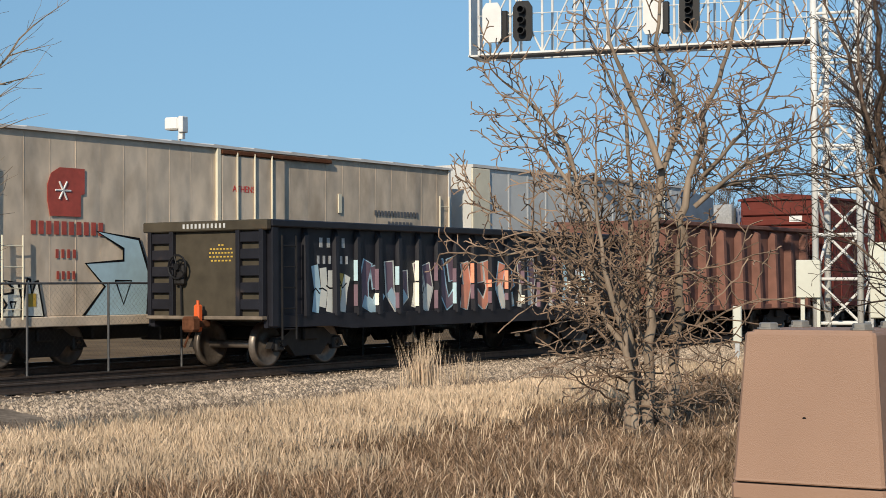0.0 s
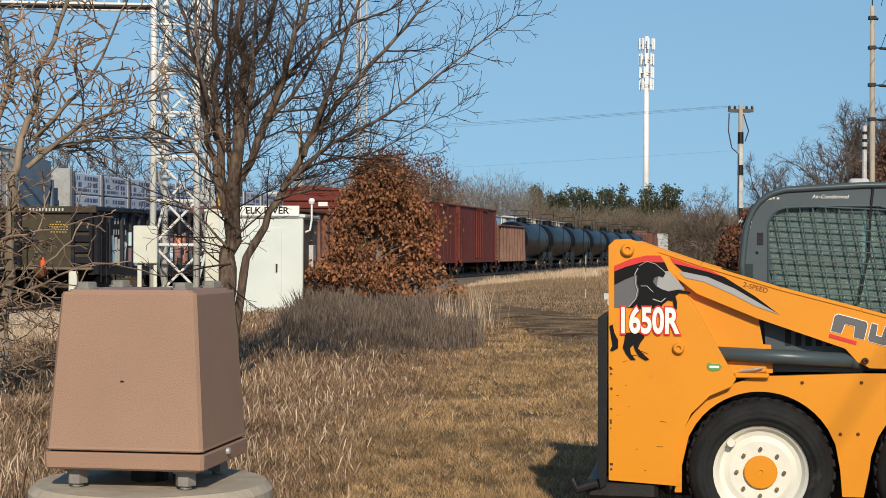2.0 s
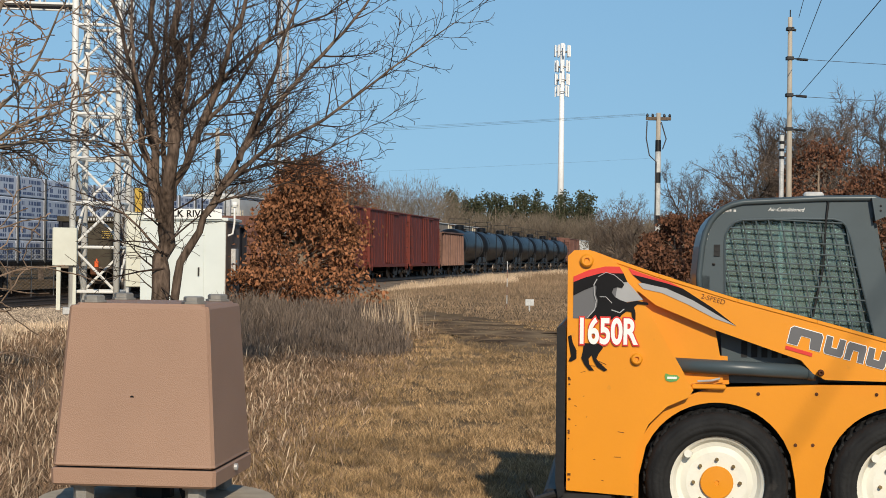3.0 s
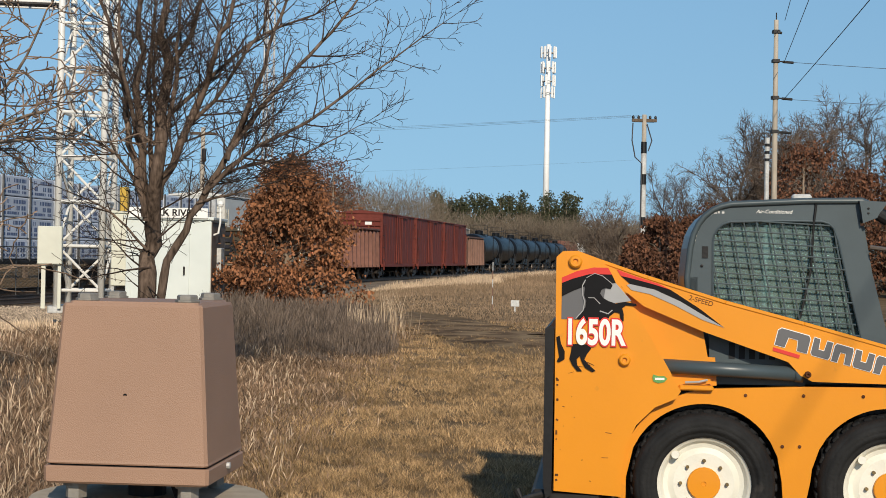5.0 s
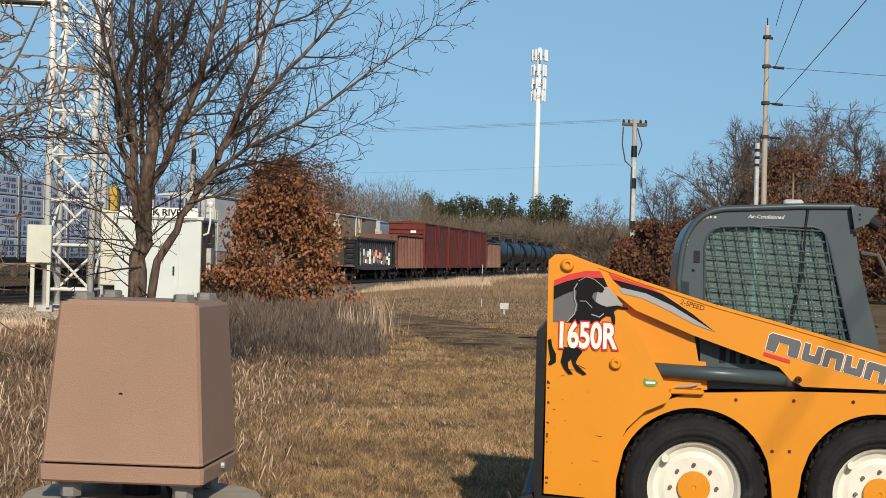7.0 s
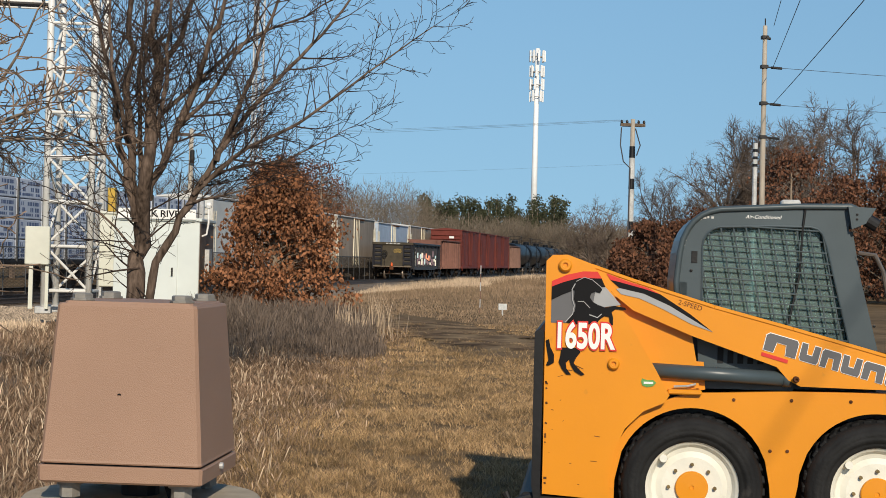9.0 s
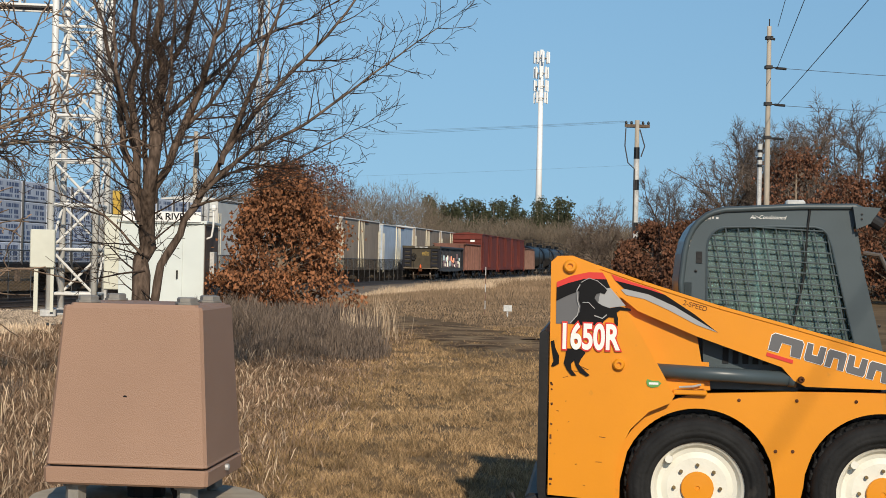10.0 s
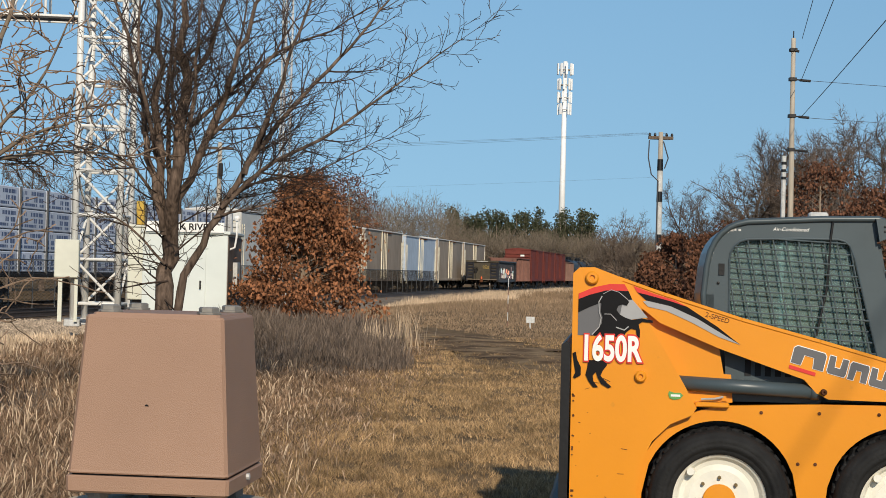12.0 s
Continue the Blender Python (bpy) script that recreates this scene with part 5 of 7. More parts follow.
    part("decal_leaf", Shape().prism([(-0.265, 0.9), (-0.26, 0.915), (-0.235, 0.907), (-0.205, 0.908), (-0.19, 0.895), (-0.205, 0.878), (-0.235, 0.872), (-0.258, 0.88)], d - 0.003, d), DECAL_GREEN, car, "small green sticker")
    part("sticker_bar", Shape().box(-0.252, -0.205, d - 0.005, d - 0.0035, 0.888, 0.899), WHITE, car)
    wear = random.Random(12)
    s = Shape()
    for k in range(28):
        x, z = (wear.uniform(-0.742, -0.732), wear.uniform(0.34, 1.0)) if k < 14 else (wear.uniform(-0.72, -0.42), wear.uniform(0.36, 0.98))
        tilt, long = wear.gauss(0.05, 0.35), wear.uniform(0.004, 0.01) if k < 23 else wear.uniform(0.015, 0.04)
        s.stroke([(x, z), (x + long * math.cos(tilt), z + long * math.sin(tilt))], wear.uniform(0.0014, 0.003) if k >= 14 else wear.uniform(0.004, 0.012), d, -0.0195)
    tagged(part("scuff", s, RUST, car, "rusty chips and thin scratches"), kind="stuff")
    # filler plate added behind the arm plate to cover a dark gap
    part("gusset", Shape().prism([(-0.36, 0.79), (-0.12, 0.845), (0.06, 0.86), (0.05, 1.0), (-0.36, 1.02)], 0.085, 0.1), ORANGE, car)
    part("valve_bracket", Shape().box(-0.13, 0.04, 0.0, 0.08, 0.838, 0.862, 0.006), ORANGE, car)
    part("valve_fitting", Shape().tube([(-0.1, 0.03, 0.875), (-0.03, 0.03, 0.88), (0.01, 0.04, 0.89)], 0.006, 8), GALV, car)
    part("side_panel", Shape().prism([(0.03, 0.865), (0.015, 1.17), (0.32, 1.06), (0.5, 0.94), (0.5, 0.865)], 0.125, 0.14), CABGREY, car, "grey side panel behind the lift arm")
    rim = [(x, c0 - 0.004, z) for x, z in outer[1:13]]
    part("edge_tube", Shape().tube(rim, 0.016, 8), CABGREY, cab, "rounded edge of the cab side", smooth=True)
    part("window_seal", Shape().tube([(x, c0 - 0.002, z) for x, z in hole + hole[:1]], 0.006, 6), CABGREY, cab)
    for i in range(5):
        part("vent_slot", Shape().box(0.12 + 0.05 * i, 0.15 + 0.05 * i, 0.12, 0.13, 0.995, 1.075 - 0.016 * i), BLACK, car)
    for x, z in ((-0.02, 1.3), (0.9, 1.4), (0.93, 1.2), (0.0, 1.46)):
        part("cab_bolt", Shape().lathe([(0.008, 0.0), (0.008, 0.006), (0, 0.008)], 8, Matrix.Translation((x, c0, z)) @ pose(0, 0, 0, 90, 0, 0)), BLACK, cab)


build_loader()


# ---- cast base on its concrete footing ----
def build_base():
    foot = tagged(part("concrete_footing", Shape().lathe([(0.285, -0.3), (0.285, 0.895), (0.27, 0.912), (0.0, 0.915)], 40), CONCRETE), "round concrete light-pole footing", "footing")
    foot.location = (-1.065, -0.18, 0)
    b = thing("pole_base", "tapered brown cast pole base bolted on a concrete footing", "pole base", at=pose(-1.07, -0.18, 0.915, 0, 0, -10))
    def ring(w, z, c=0.007):
        k = w / 2
        return [(k, -k + c, z), (k, k - c, z), (k - c, k, z), (-k + c, k, z), (-k, k - c, z), (-k, -k + c, z), (-k + c, -k, z), (k - c, -k, z)]
    def loft(levels):
        s = Shape()
        for w, z in levels:
            s.v += ring(w, z)
        for i in range(len(levels) - 1):
            s.f += [(i * 8 + j, i * 8 + (j + 1) % 8, i * 8 + 8 + (j + 1) % 8, i * 8 + 8 + j) for j in range(8)]
        s.f += [tuple(range(8))[::-1], tuple(range(len(s.v) - 8, len(s.v)))]
        return s
    part("body", loft([(0.366, 0.089), (0.37, 0.092), (0.367, 0.097), (0.32, 0.441), (0.313, 0.447)]), BROWN_CAST, b)
    part("seam", loft([(0.355, 0.076), (0.355, 0.095)]), INK, b, "dark open joint above the skirt")
    part("skirt", loft([(0.36, 0.045), (0.374, 0.05), (0.376, 0.0815), (0.37, 0.0845)]), BROWN_CAST, b)
    part("top_flange", loft([(0.296, 0.447), (0.29, 0.452)]), BROWN_CAST, b)
    for x in (-0.115, 0.115):
        for y in (-0.115, 0.115):
            nut = Shape().lathe([(0.028, 0.452), (0.029, 0.453), (0.029, 0.457), (0.024, 0.458), (0.024, 0.466), (0.021, 0.469), (0.0, 0.469)], 6, Matrix.Translation((x, y, 0)))
            part("top_nut", nut, BOLT_STEEL, b)
            low = Shape().lathe([(0.03, 0.036), (0.03, 0.044), (0.014, 0.044), (0.014, 0.0)], 16, Matrix.Translation((x * 1.12, y * 1.12, 0)))
            low.lathe([(0.0, 0.008), (0.024, 0.008), (0.024, 0.036), (0.0, 0.036)], 6, Matrix.Translation((x * 1.12, y * 1.12, 0)))
            part("levelling_nut", low, BOLT_STEEL, b)
    part("conduit", Shape().tube([(0, 0, 0.0), (0, 0, 0.1)], 0.045, 12).tube([(0.09, -0.05, 0.0), (0.06, -0.02, 0.06)], 0.012, 6), BLACK, b)
    part("pin_hole", Shape().tube([(-0.008, -0.1735, 0.2427), (-0.008, -0.166, 0.2435)], 0.005, 10), INK, b)
    part("set_screw", Shape().lathe([(0.008, 0.0), (0.008, 0.008), (0, 0.01)], 8, Matrix.Translation((0.1875, 0.0, 0.072)) @ pose(0, 0, 0, 0, 90, 0)), GALV, b)


build_base()


# ---- signal bridge over the tracks ----
def build_gantry():
    g = thing("signal_bridge", "white lattice signal bridge with hooded signals over the tracks", "signal bridge", at=pose(-6.25, 38.6, 0, 0, 0, 3))
    top = 12.0
    # back pair shifted sideways so that the tower fits the camera's view
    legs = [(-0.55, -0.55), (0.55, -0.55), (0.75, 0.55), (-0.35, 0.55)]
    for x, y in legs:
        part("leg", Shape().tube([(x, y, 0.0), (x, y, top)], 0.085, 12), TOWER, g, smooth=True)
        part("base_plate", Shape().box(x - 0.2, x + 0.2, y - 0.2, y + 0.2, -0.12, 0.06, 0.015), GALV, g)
    br, n = 0, 10
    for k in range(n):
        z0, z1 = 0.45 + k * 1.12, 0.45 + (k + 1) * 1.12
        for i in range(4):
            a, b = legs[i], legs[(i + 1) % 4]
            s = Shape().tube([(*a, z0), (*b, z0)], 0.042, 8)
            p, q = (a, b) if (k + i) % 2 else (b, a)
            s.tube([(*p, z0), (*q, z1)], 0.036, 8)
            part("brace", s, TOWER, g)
    # the arm that reaches over the rails
    y0, y1, zb, zt, x1 = -0.55, 0.55, 7.65, 9.4, -9.4
    for y in (y0, y1):
        part("chord", Shape().box(x1, -0.55, y - 0.04, y + 0.04, zb - 0.01, zb + 0.05, 0.01), TOWER, g)
        part("chord", Shape().tube([(x1, y, zt), (0.55, y, zt)], 0.06, 10), TOWER, g)
        m = 10
        for i in range(m + 1):
            x = x1 + (-0.55 - x1) * i / m
            s = Shape().tube([(x, y, zb), (x, y, zt)], 0.035, 8)
            if i < m:
                xn = x1 + (-0.55 - x1) * (i + 1) / m
                if i % 2 == 0 or y == y0:
                    s.tube([(x, y, zt), (xn, y, zb)] if i % 2 else [(x, y, zb), (xn, y, zt)], 0.024, 8)
            part("web_member", s, TOWER, g)
    # dark colour paints the shaded underside; width set to fit the camera's view
    part("walkway", Shape().box(x1 + 0.02, -0.5, y0 - 0.02, y0 + 0.5, zb - 0.05, zb - 0.014), DARKSTEEL, g, "grating walkway darkened for its shaded underside")
    s = Shape()
    for i in range(9):
        x = x1 + 0.05 + i * 1.08
        s.tube([(x, y0 - 0.1, zb), (x, y0 - 0.1, zb + 1.05)], 0.014, 6)
    for z in (0.55, 1.05):
        s.tube([(x1, y0 - 0.1, zb + z), (-0.5, y0 - 0.1, zb + z)], 0.012, 6)
    part("handrail", s, TOWER, g)
    part("end_frame", Shape().box(x1 - 0.28, x1 - 0.22, y0, y1, zb - 0.02, zb + 1.9).box(x1 - 0.3, x1, y0, y1, zb - 0.02, zb + 0.02), TOWER, g)
    for x, mat, yy in ((-8.95, TOWER, -0.75), (-8.1, BLACK, -0.75), (-4.6, TOWER, -0.75), (-3.65, BLACK, -0.75)):
        h = part("signal_head", Shape().prism([(x - 0.26, zb + 0.42), (x - 0.2, zb + 0.3), (x + 0.2, zb + 0.3), (x + 0.26, zb + 0.42), (x + 0.26, zb + 1.2), (x + 0.16, zb + 1.36), (x - 0.16, zb + 1.36), (x - 0.26, zb + 1.2)], yy - 0.09, yy), mat, g, "signal head back plate")
        if mat is TOWER:
            part("back_plate", Shape().box(x + 0.2, x + 0.4, yy + 0.02, yy + 0.2, zb + 0.32, zb + 1.15, 0.02), BLACK, h, "black back plate seen edge-on")
            continue
        for z in (0.55, 0.83, 1.11):
            part("hood", Shape().lathe([(0.1, 0.0), (0.1, 0.22), (0.085, 0.22), (0.085, 0.0)], 14, Matrix.Translation((x, yy - 0.09, zb + z)) @ pose(0, 0, 0, 90, 0, 0)), BLACK, h)
    part("control_box", Shape().box(-1.0, -0.4, -0.95, -0.65, 1.1, 2.05, 0.02), CABINET, g, "pale control cabinet on the leg")
    part("control_stand", Shape().box(-0.9, -0.8, -0.85, -0.72, 0.0, 1.4).box(-0.5, -0.42, -0.85, -0.72, 0.0, 1.4), CABINET, g)
    return g


build_gantry()


def build_bungalow():
    b = thing("signal_house", "white steel signal house with a lettered sign on its roof edge", "equipment house", at=pose(-3.68, 36.3, -0.12, 0, 0, -5))
    w, d, h = 2.0, 2.4, 2.42
    part("wall", Shape().box(-w / 2, w / 2, -d / 2, d / 2, 0.1, h - 0.06, 0.01), BUNG, b)
    part("roof", Shape().box(-w / 2 - 0.06, w / 2 + 0.06, -d / 2 - 0.06, d / 2 + 0.06, h - 0.08, h, 0.015), BUNG, b)
    part("skid", Shape().box(-w / 2, w / 2, -d / 2 + 0.1, d / 2 - 0.1, 0.0, 0.1), GALV, b)
    part("door", Shape().box(-0.5, 0.5, -d / 2 - 0.025, -d / 2, 0.2, 2.1, 0.01), BUNG, b)
    # thin panel added to carry the shade of the right wall
    part("side_cladding", Shape().box(w / 2, w / 2 + 0.012, -d / 2 + 0.02, d / 2 - 0.02, 0.12, h - 0.12), HOUSE_SIDE_SHADE, b, "brown panel painted as the side wall's shade")
    part("door_handle", Shape().box(0.36, 0.4, -d / 2 - 0.07, -d / 2 - 0.02, 1.05, 1.25, 0.008), DARKSTEEL, b)
    for x in (-0.93, 0.93):
        part("corner_trim", Shape().box(x - 0.06, x + 0.06, -d / 2 - 0.012, -d / 2, 0.1, h - 0.08), BUNG, b)
    sgn = part("sign_board", Shape().box(-0.92, 0.92, -d / 2 - 0.1, -d / 2 - 0.07, h - 0.04, h + 0.2, 0.006), WHITE, b, "white sign board with black letters")
    lettering("sign_lettering", "W ELK RIVER", INK, sgn, 0.22, Matrix.Translation((0, -d / 2 - 0.102, h + 0.08)) @ FRONT, 0.002, 0, 1.05, 0.004)
    part("vent_pipe", Shape().tube([(1.0, -0.9, 2.0), (1.12, -0.9, 2.05), (1.16, -0.9, 2.3), (1.16, -0.9, 2.7)], 0.025, 8).lathe([(0.0, 2.82), (0.06, 2.8), (0.08, 2.74), (0.06, 2.68), (0.0, 2.66)], 12, Matrix.Translation((1.16, -0.9, 0))), WHITE, b)
    for x in (1.08,):
        part("meter_box", Shape().box(w / 2, w / 2 + 0.12, -0.3, 0.2, 1.0, 1.7, 0.01), GALV, b)
    c = thing("relay_cabinet", "tall pale relay cabinet beside the signal bridge", "equipment cabinet", at=pose(-5.05, 37.6, -0.1, 0, 0, 2))
    part("case", Shape().box(-0.32, 0.32, -0.3, 0.3, 0.7, 2.5, 0.02), CABINET, c)
    part("lid", Shape().box(-0.36, 0.36, -0.34, 0.34, 2.5, 2.56, 0.01), CABINET, c)
    part("stand", Shape().box(-0.3, -0.24, -0.25, 0.25, 0.0, 0.7).box(0.24, 0.3, -0.25, 0.25, 0.0, 0.7).box(-0.3, 0.3, -0.25, -0.2, 0.3, 0.36), GALV, c)
    m = thing("marker_post", "short white marker post", "marker post", at=pose(-7.9, 33.6, -0.25))
    part("post", Shape().box(-0.05, 0.05, -0.03, 0.03, 0.0, 0.75), GALV, m)
    part("marker", Shape().box(-0.1, 0.1, -0.06, 0.06, 0.35, 1.2, 0.02), CABINET, m)


build_bungalow()


# ---- poles, wires and masts ----
def build_poles():
    p = thing("utility_pole", "weathered riser pole with black and white bands and a crossarm", "utility pole", at=pose(15.6, 73.9, 0))
    part("shaft", Shape().tube([(0, 0, -0.5), (0, 0, 8.45)], [0.145, 0.11], 12), POLE, p, smooth=True)
    part("crossarm", Shape().box(-0.6, 0.6, -0.07, 0.07, 8.1, 8.25, 0.01).box(-0.5, 0.5, 0.1, 0.22, 8.1, 8.22, 0.01), TIE, p)
    for z0, z1, m in ((2.4, 3.1, FADED_WHITE), (3.1, 3.55, BLACK), (3.55, 5.1, FADED_WHITE), (5.1, 5.6, BLACK), (5.6, 6.6, FADED_WHITE), (6.6, 7.15, BLACK)):
        part("band", Shape().tube([(0, 0, z0), (0, 0, z1)], [0.145, 0.138], 12), m, p)
    part("riser_cable", Shape().tube([(-0.55, 0, 8.05), (-0.6, -0.1, 7.2), (-0.45, -0.15, 6.4), (-0.12, -0.15, 6.1), (-0.15, -0.15, 1.0)], 0.03, 6).tube([(0.1, -0.15, 8.0), (0.35, -0.15, 7.2), (0.18, -0.15, 6.7)], 0.03, 6), WIRE, p)
    for x in (-0.54, -0.28, 0.28, 0.54):
        part("insulator", Shape().lathe([(0.05, 8.25), (0.07, 8.3), (0.05, 8.38), (0.0, 8.42)], 10, Matrix.Translation((x, 0, 0))), DARKSTEEL, p)
    q = thing("utility_pole", "tall weathered wooden pole with side arms and line wires", "utility pole", at=pose(15.3, 51.0, 0))
    part("shaft", Shape().tube([(0.05, 0, -0.5), (0, 0, 9.75)], [0.115, 0.075], 12), POLE, q, smooth=True)
    for z, dx in ((9.35, 0.2), (8.35, 0.62), (7.1, 0.6), (5.95, 0.58)):
        part("side_arm", Shape().tube([(0, 0, z), (dx * 0.9, 0, z - 0.03)], 0.025, 8).tube([(dx * 0.4, 0, z - 0.02), (dx, 0, z - 0.04)], 0.045, 10), DARKSTEEL, q)
        part("bracket", Shape().box(-0.12, 0.12, -0.11, 0.11, z - 0.06, z + 0.06, 0.01), DARKSTEEL, q)
    part("top_pin", Shape().tube([(0, 0, 9.7), (0, 0, 10.0)], 0.02, 6), DARKSTEEL, q)
    o = thing("utility_pole", "distant wooden pole with a crossarm beyond the railway", "utility pole", at=pose(-7.2, 106.0, 0))
    part("shaft", Shape().tube([(0, 0, -0.5), (0, 0, 9.7)], [0.19, 0.14], 10), POLE, o, smooth=True)
    part("crossarm", Shape().box(-0.9, 0.9, -0.07, 0.07, 9.2, 9.38, 0.01), TIE, o)
    # this drum stands in for a narrow black band on the pole
    part("transformer", Shape().lathe([(0.0, 7.4), (0.13, 7.42), (0.15, 7.5), (0.15, 8.2), (0.12, 8.28), (0.0, 8.3)], 12, Matrix.Translation((0.1, -0.38, 0))), DARKSTEEL, o, "dark drum in place of the pole's black band")
    s = thing("guard_post", "slim pale banded post beside the tall pole", "post", at=pose(14.95, 50.6, 0))
    part("post", Shape().tube([(0, 0, -0.3), (0, 0, 5.7)], 0.08, 10), FADED_WHITE, s)
    for z in (4.9, 5.15, 5.4):
        part("band", Shape().tube([(0, 0, z), (0, 0, z + 0.1)], 0.083, 10), BLACK, s)

    def wire(name, pts, r, sag, label):
        s = Shape()
        for a, b in zip(pts, pts[1:]):
            a, b = Vector(a), Vector(b)
            s.tube([a.lerp(b, i / 14) - Vector((0, 0, sag * 4 * (i / 14) * (1 - i / 14))) for i in range(15)], r, 5, False)
        tagged(part(name, s, WIRE), label, "cable")
    for i, x in enumerate((-0.66, -0.3, 0.3)):
        wire("power_line", [(15.6 + x, 73.9, 8.4), (-60, 92, 7.6 - 0.3 * i)], 0.005, 1.0, "thin power line strung between poles")
    wire("power_line", [(15.6, 73.9, 6.3), (-60, 95, 4.9)], 0.003, 0.8, "thin power line strung between poles")
    for z0, x1, z1 in ((9.75, 3.0, 10.2), (8.33, 3.4, 8.6), (7.05, 5.2, 7.2)):
        wire("power_line", [(15.6, 51, z0), (x1, 2, z1), (x1 - 12, -45, z1)], 0.011, 0.1, "thin power line strung from the tall pole")
    wire("power_line", [(15.9, 51, 8.32), (40, 52, 8.1)], 0.009, 0.15, "thin power line strung from the tall pole")
    wire("power_line", [(15.9, 51, 7.05), (40, 52, 6.9)], 0.009, 0.15, "thin power line strung from the tall pole")

    c = thing("cell_tower", "tall pale monopole mast with clustered antennas", "cell tower", at=pose(51.3, 344.5, -0.59) @ Matrix.Diagonal((1.4, 1.4, 1.4, 1)))
    part("mast", Shape().tube([(0, 0, -1), (0, 0, 34.0)], [0.56, 0.32], 16), MONOPOLE, c, smooth=True)
    for z, r, n in ((32.7, 1.05, 9), (30.4, 0.95, 8), (28.4, 0.95, 6), (26.6, 0.9, 5)):
        part("antenna_ring", Shape().tube([(r * math.cos(i * 0.524), r * math.sin(i * 0.524), z) for i in range(13)], 0.06, 6), GALV, c)
        for i in range(n):
            a = 2 * math.pi * i / n + z
            part("antenna", Shape().box(r, r + 0.22, -0.17, 0.17, z - 0.75, z + 0.95, 0.03, pose(0, 0, 0, 0, 0, math.degrees(a))), MONOPOLE, c)
            part("antenna_arm", Shape().tube([(0, 0, z), (r * math.cos(a), r * math.sin(a), z)], 0.05, 6), GALV, c)
    # lattice without a lamp, standing in for two close poles
    l = thing("street_lamp_mast", "slim grey lattice mast behind the signal house", "mast", at=pose(-2.05, 60.0, -0.2, 0, 0, 20))
    s = Shape()
    for a in range(3):
        x, y = 0.22 * math.cos(a * 2.094), 0.22 * math.sin(a * 2.094)
        s.tube([(x, y, 0), (x, y, 13)], 0.04, 6)
        x2, y2 = 0.22 * math.cos(a * 2.094 + 2.094), 0.22 * math.sin(a * 2.094 + 2.094)
        for k in range(26):
            s.tube([(x, y, k * 0.5), (x2, y2, k * 0.5 + 0.5)], 0.018, 4)
    part("lattice", s, GALV, l)
    t = thing("small_sign", "small pale field marker sign", "sign", at=pose(5.15, 40.6, ground_z(5.1, 40.6)))
    part("plate", Shape().box(-0.115, 0.115, -0.01, 0.01, 0.14, 0.31, 0.004), FADED_WHITE, t)
    part("post", Shape().box(-0.02, 0.02, 0.01, 0.04, -0.1, 0.29), GALV, t)
    k = thing("marker_stake", "thin red and white striped stake in the grass", "marker post", at=pose(4.75, 42.5, ground_z(4.75, 42.5)))
    for i in range(6):
        part("stripe", Shape().tube([(0, 0, -0.1 + i * 0.24), (0, 0, -0.1 + (i + 1) * 0.24)], 0.013, 6), FADED_WHITE if i % 2 else TANCAR, k)
    e = thing("wood_post", "short dark post in the ballast grass", "post", at=pose(-11.6, 23.6, ground_z(-11.6, 23.6)))
    part("post", Shape().box(-0.03, 0.03, -0.03, 0.03, -0.2, 0.75, 0.005), DARKSTEEL, e)
    # a building's roof light; the mast that holds it up is added
    f = thing("floodlight_mast", "white roof light on an added mast beyond the trains", "light mast", at=pose(-47.0, 75.6, -0.4))
    part("mast", Shape().tube([(0, 0, 0), (0, 0, 10.2)], 0.09, 8), GALV, f)
    part("lamp", Shape().box(-0.75, 0.1, -0.35, 0.35, 10.5, 11.2, 0.08).box(0.1, 0.4, -0.3, 0.3, 10.35, 11.25, 0.04).box(0.05, 0.3, -0.15, 0.15, 10.0, 10.4), WHITE, f)


build_poles()


# ---- trees ----
def limb(s, rnd, p, d, length, r, level, top, spread_, bend, up, split, sides, thin=0.0018, reach=0.5, tips=None):
    """Adds one limb and, from its length, smaller ones."""
    n = max(2, int(length / (0.14 if level < 2 else 0.1)))
    n = min(n, 9 if level < 2 else 4 if level == 2 else 3 if top < 4 else 2 if level == 3 else 1)
    bend *= 1.0 if level < 2 else 1.5
    pts, radii, dirs = [p.copy()], [r], [d.copy()]
    for i in range(n):
        d = (d + Vector((rnd.gauss(0, bend), rnd.gauss(0, bend), rnd.gauss(0, bend) * 0.6 + up))).normalized()
        p = p + d * (length / n)
        pts.append(p.copy())
        radii.append(max(thin, r * (1 - 0.62 * (i + 1) / n)))
        dirs.append(d.copy())
    s.tube(pts, radii, sides[min(level, len(sides) - 1)], False)
    if level >= top:
        if tips is not None:
            tips.append((pts, dirs))
        return
    count = split[min(level, len(split) - 1)]
    for k in range(count):
        f = 0.22 + 0.78 * (k + rnd.random() * 0.8) / count
        i = min(n, max(1, int(f * n)))
        axis = Vector((rnd.gauss(0, 1), rnd.gauss(0, 1), rnd.gauss(0, 0.6)))
        axis = (axis - dirs[i] * axis.dot(dirs[i])).normalized()
        nd = (dirs[i] + axis * spread_ * rnd.uniform(0.6, 1.3)).normalized()
        limb(s, rnd, pts[i], nd, length * reach * rnd.uniform(0.7, 1.25), max(thin, radii[i] * rnd.uniform(0.5, 0.75)), level + 1, top, spread_, bend, up, split, sides, thin, reach, tips)
    limb(s, rnd, pts[-1], dirs[-1], length * 0.45, radii[-1], level + 1, top, spread_, bend, up, split, sides, thin, reach, tips)


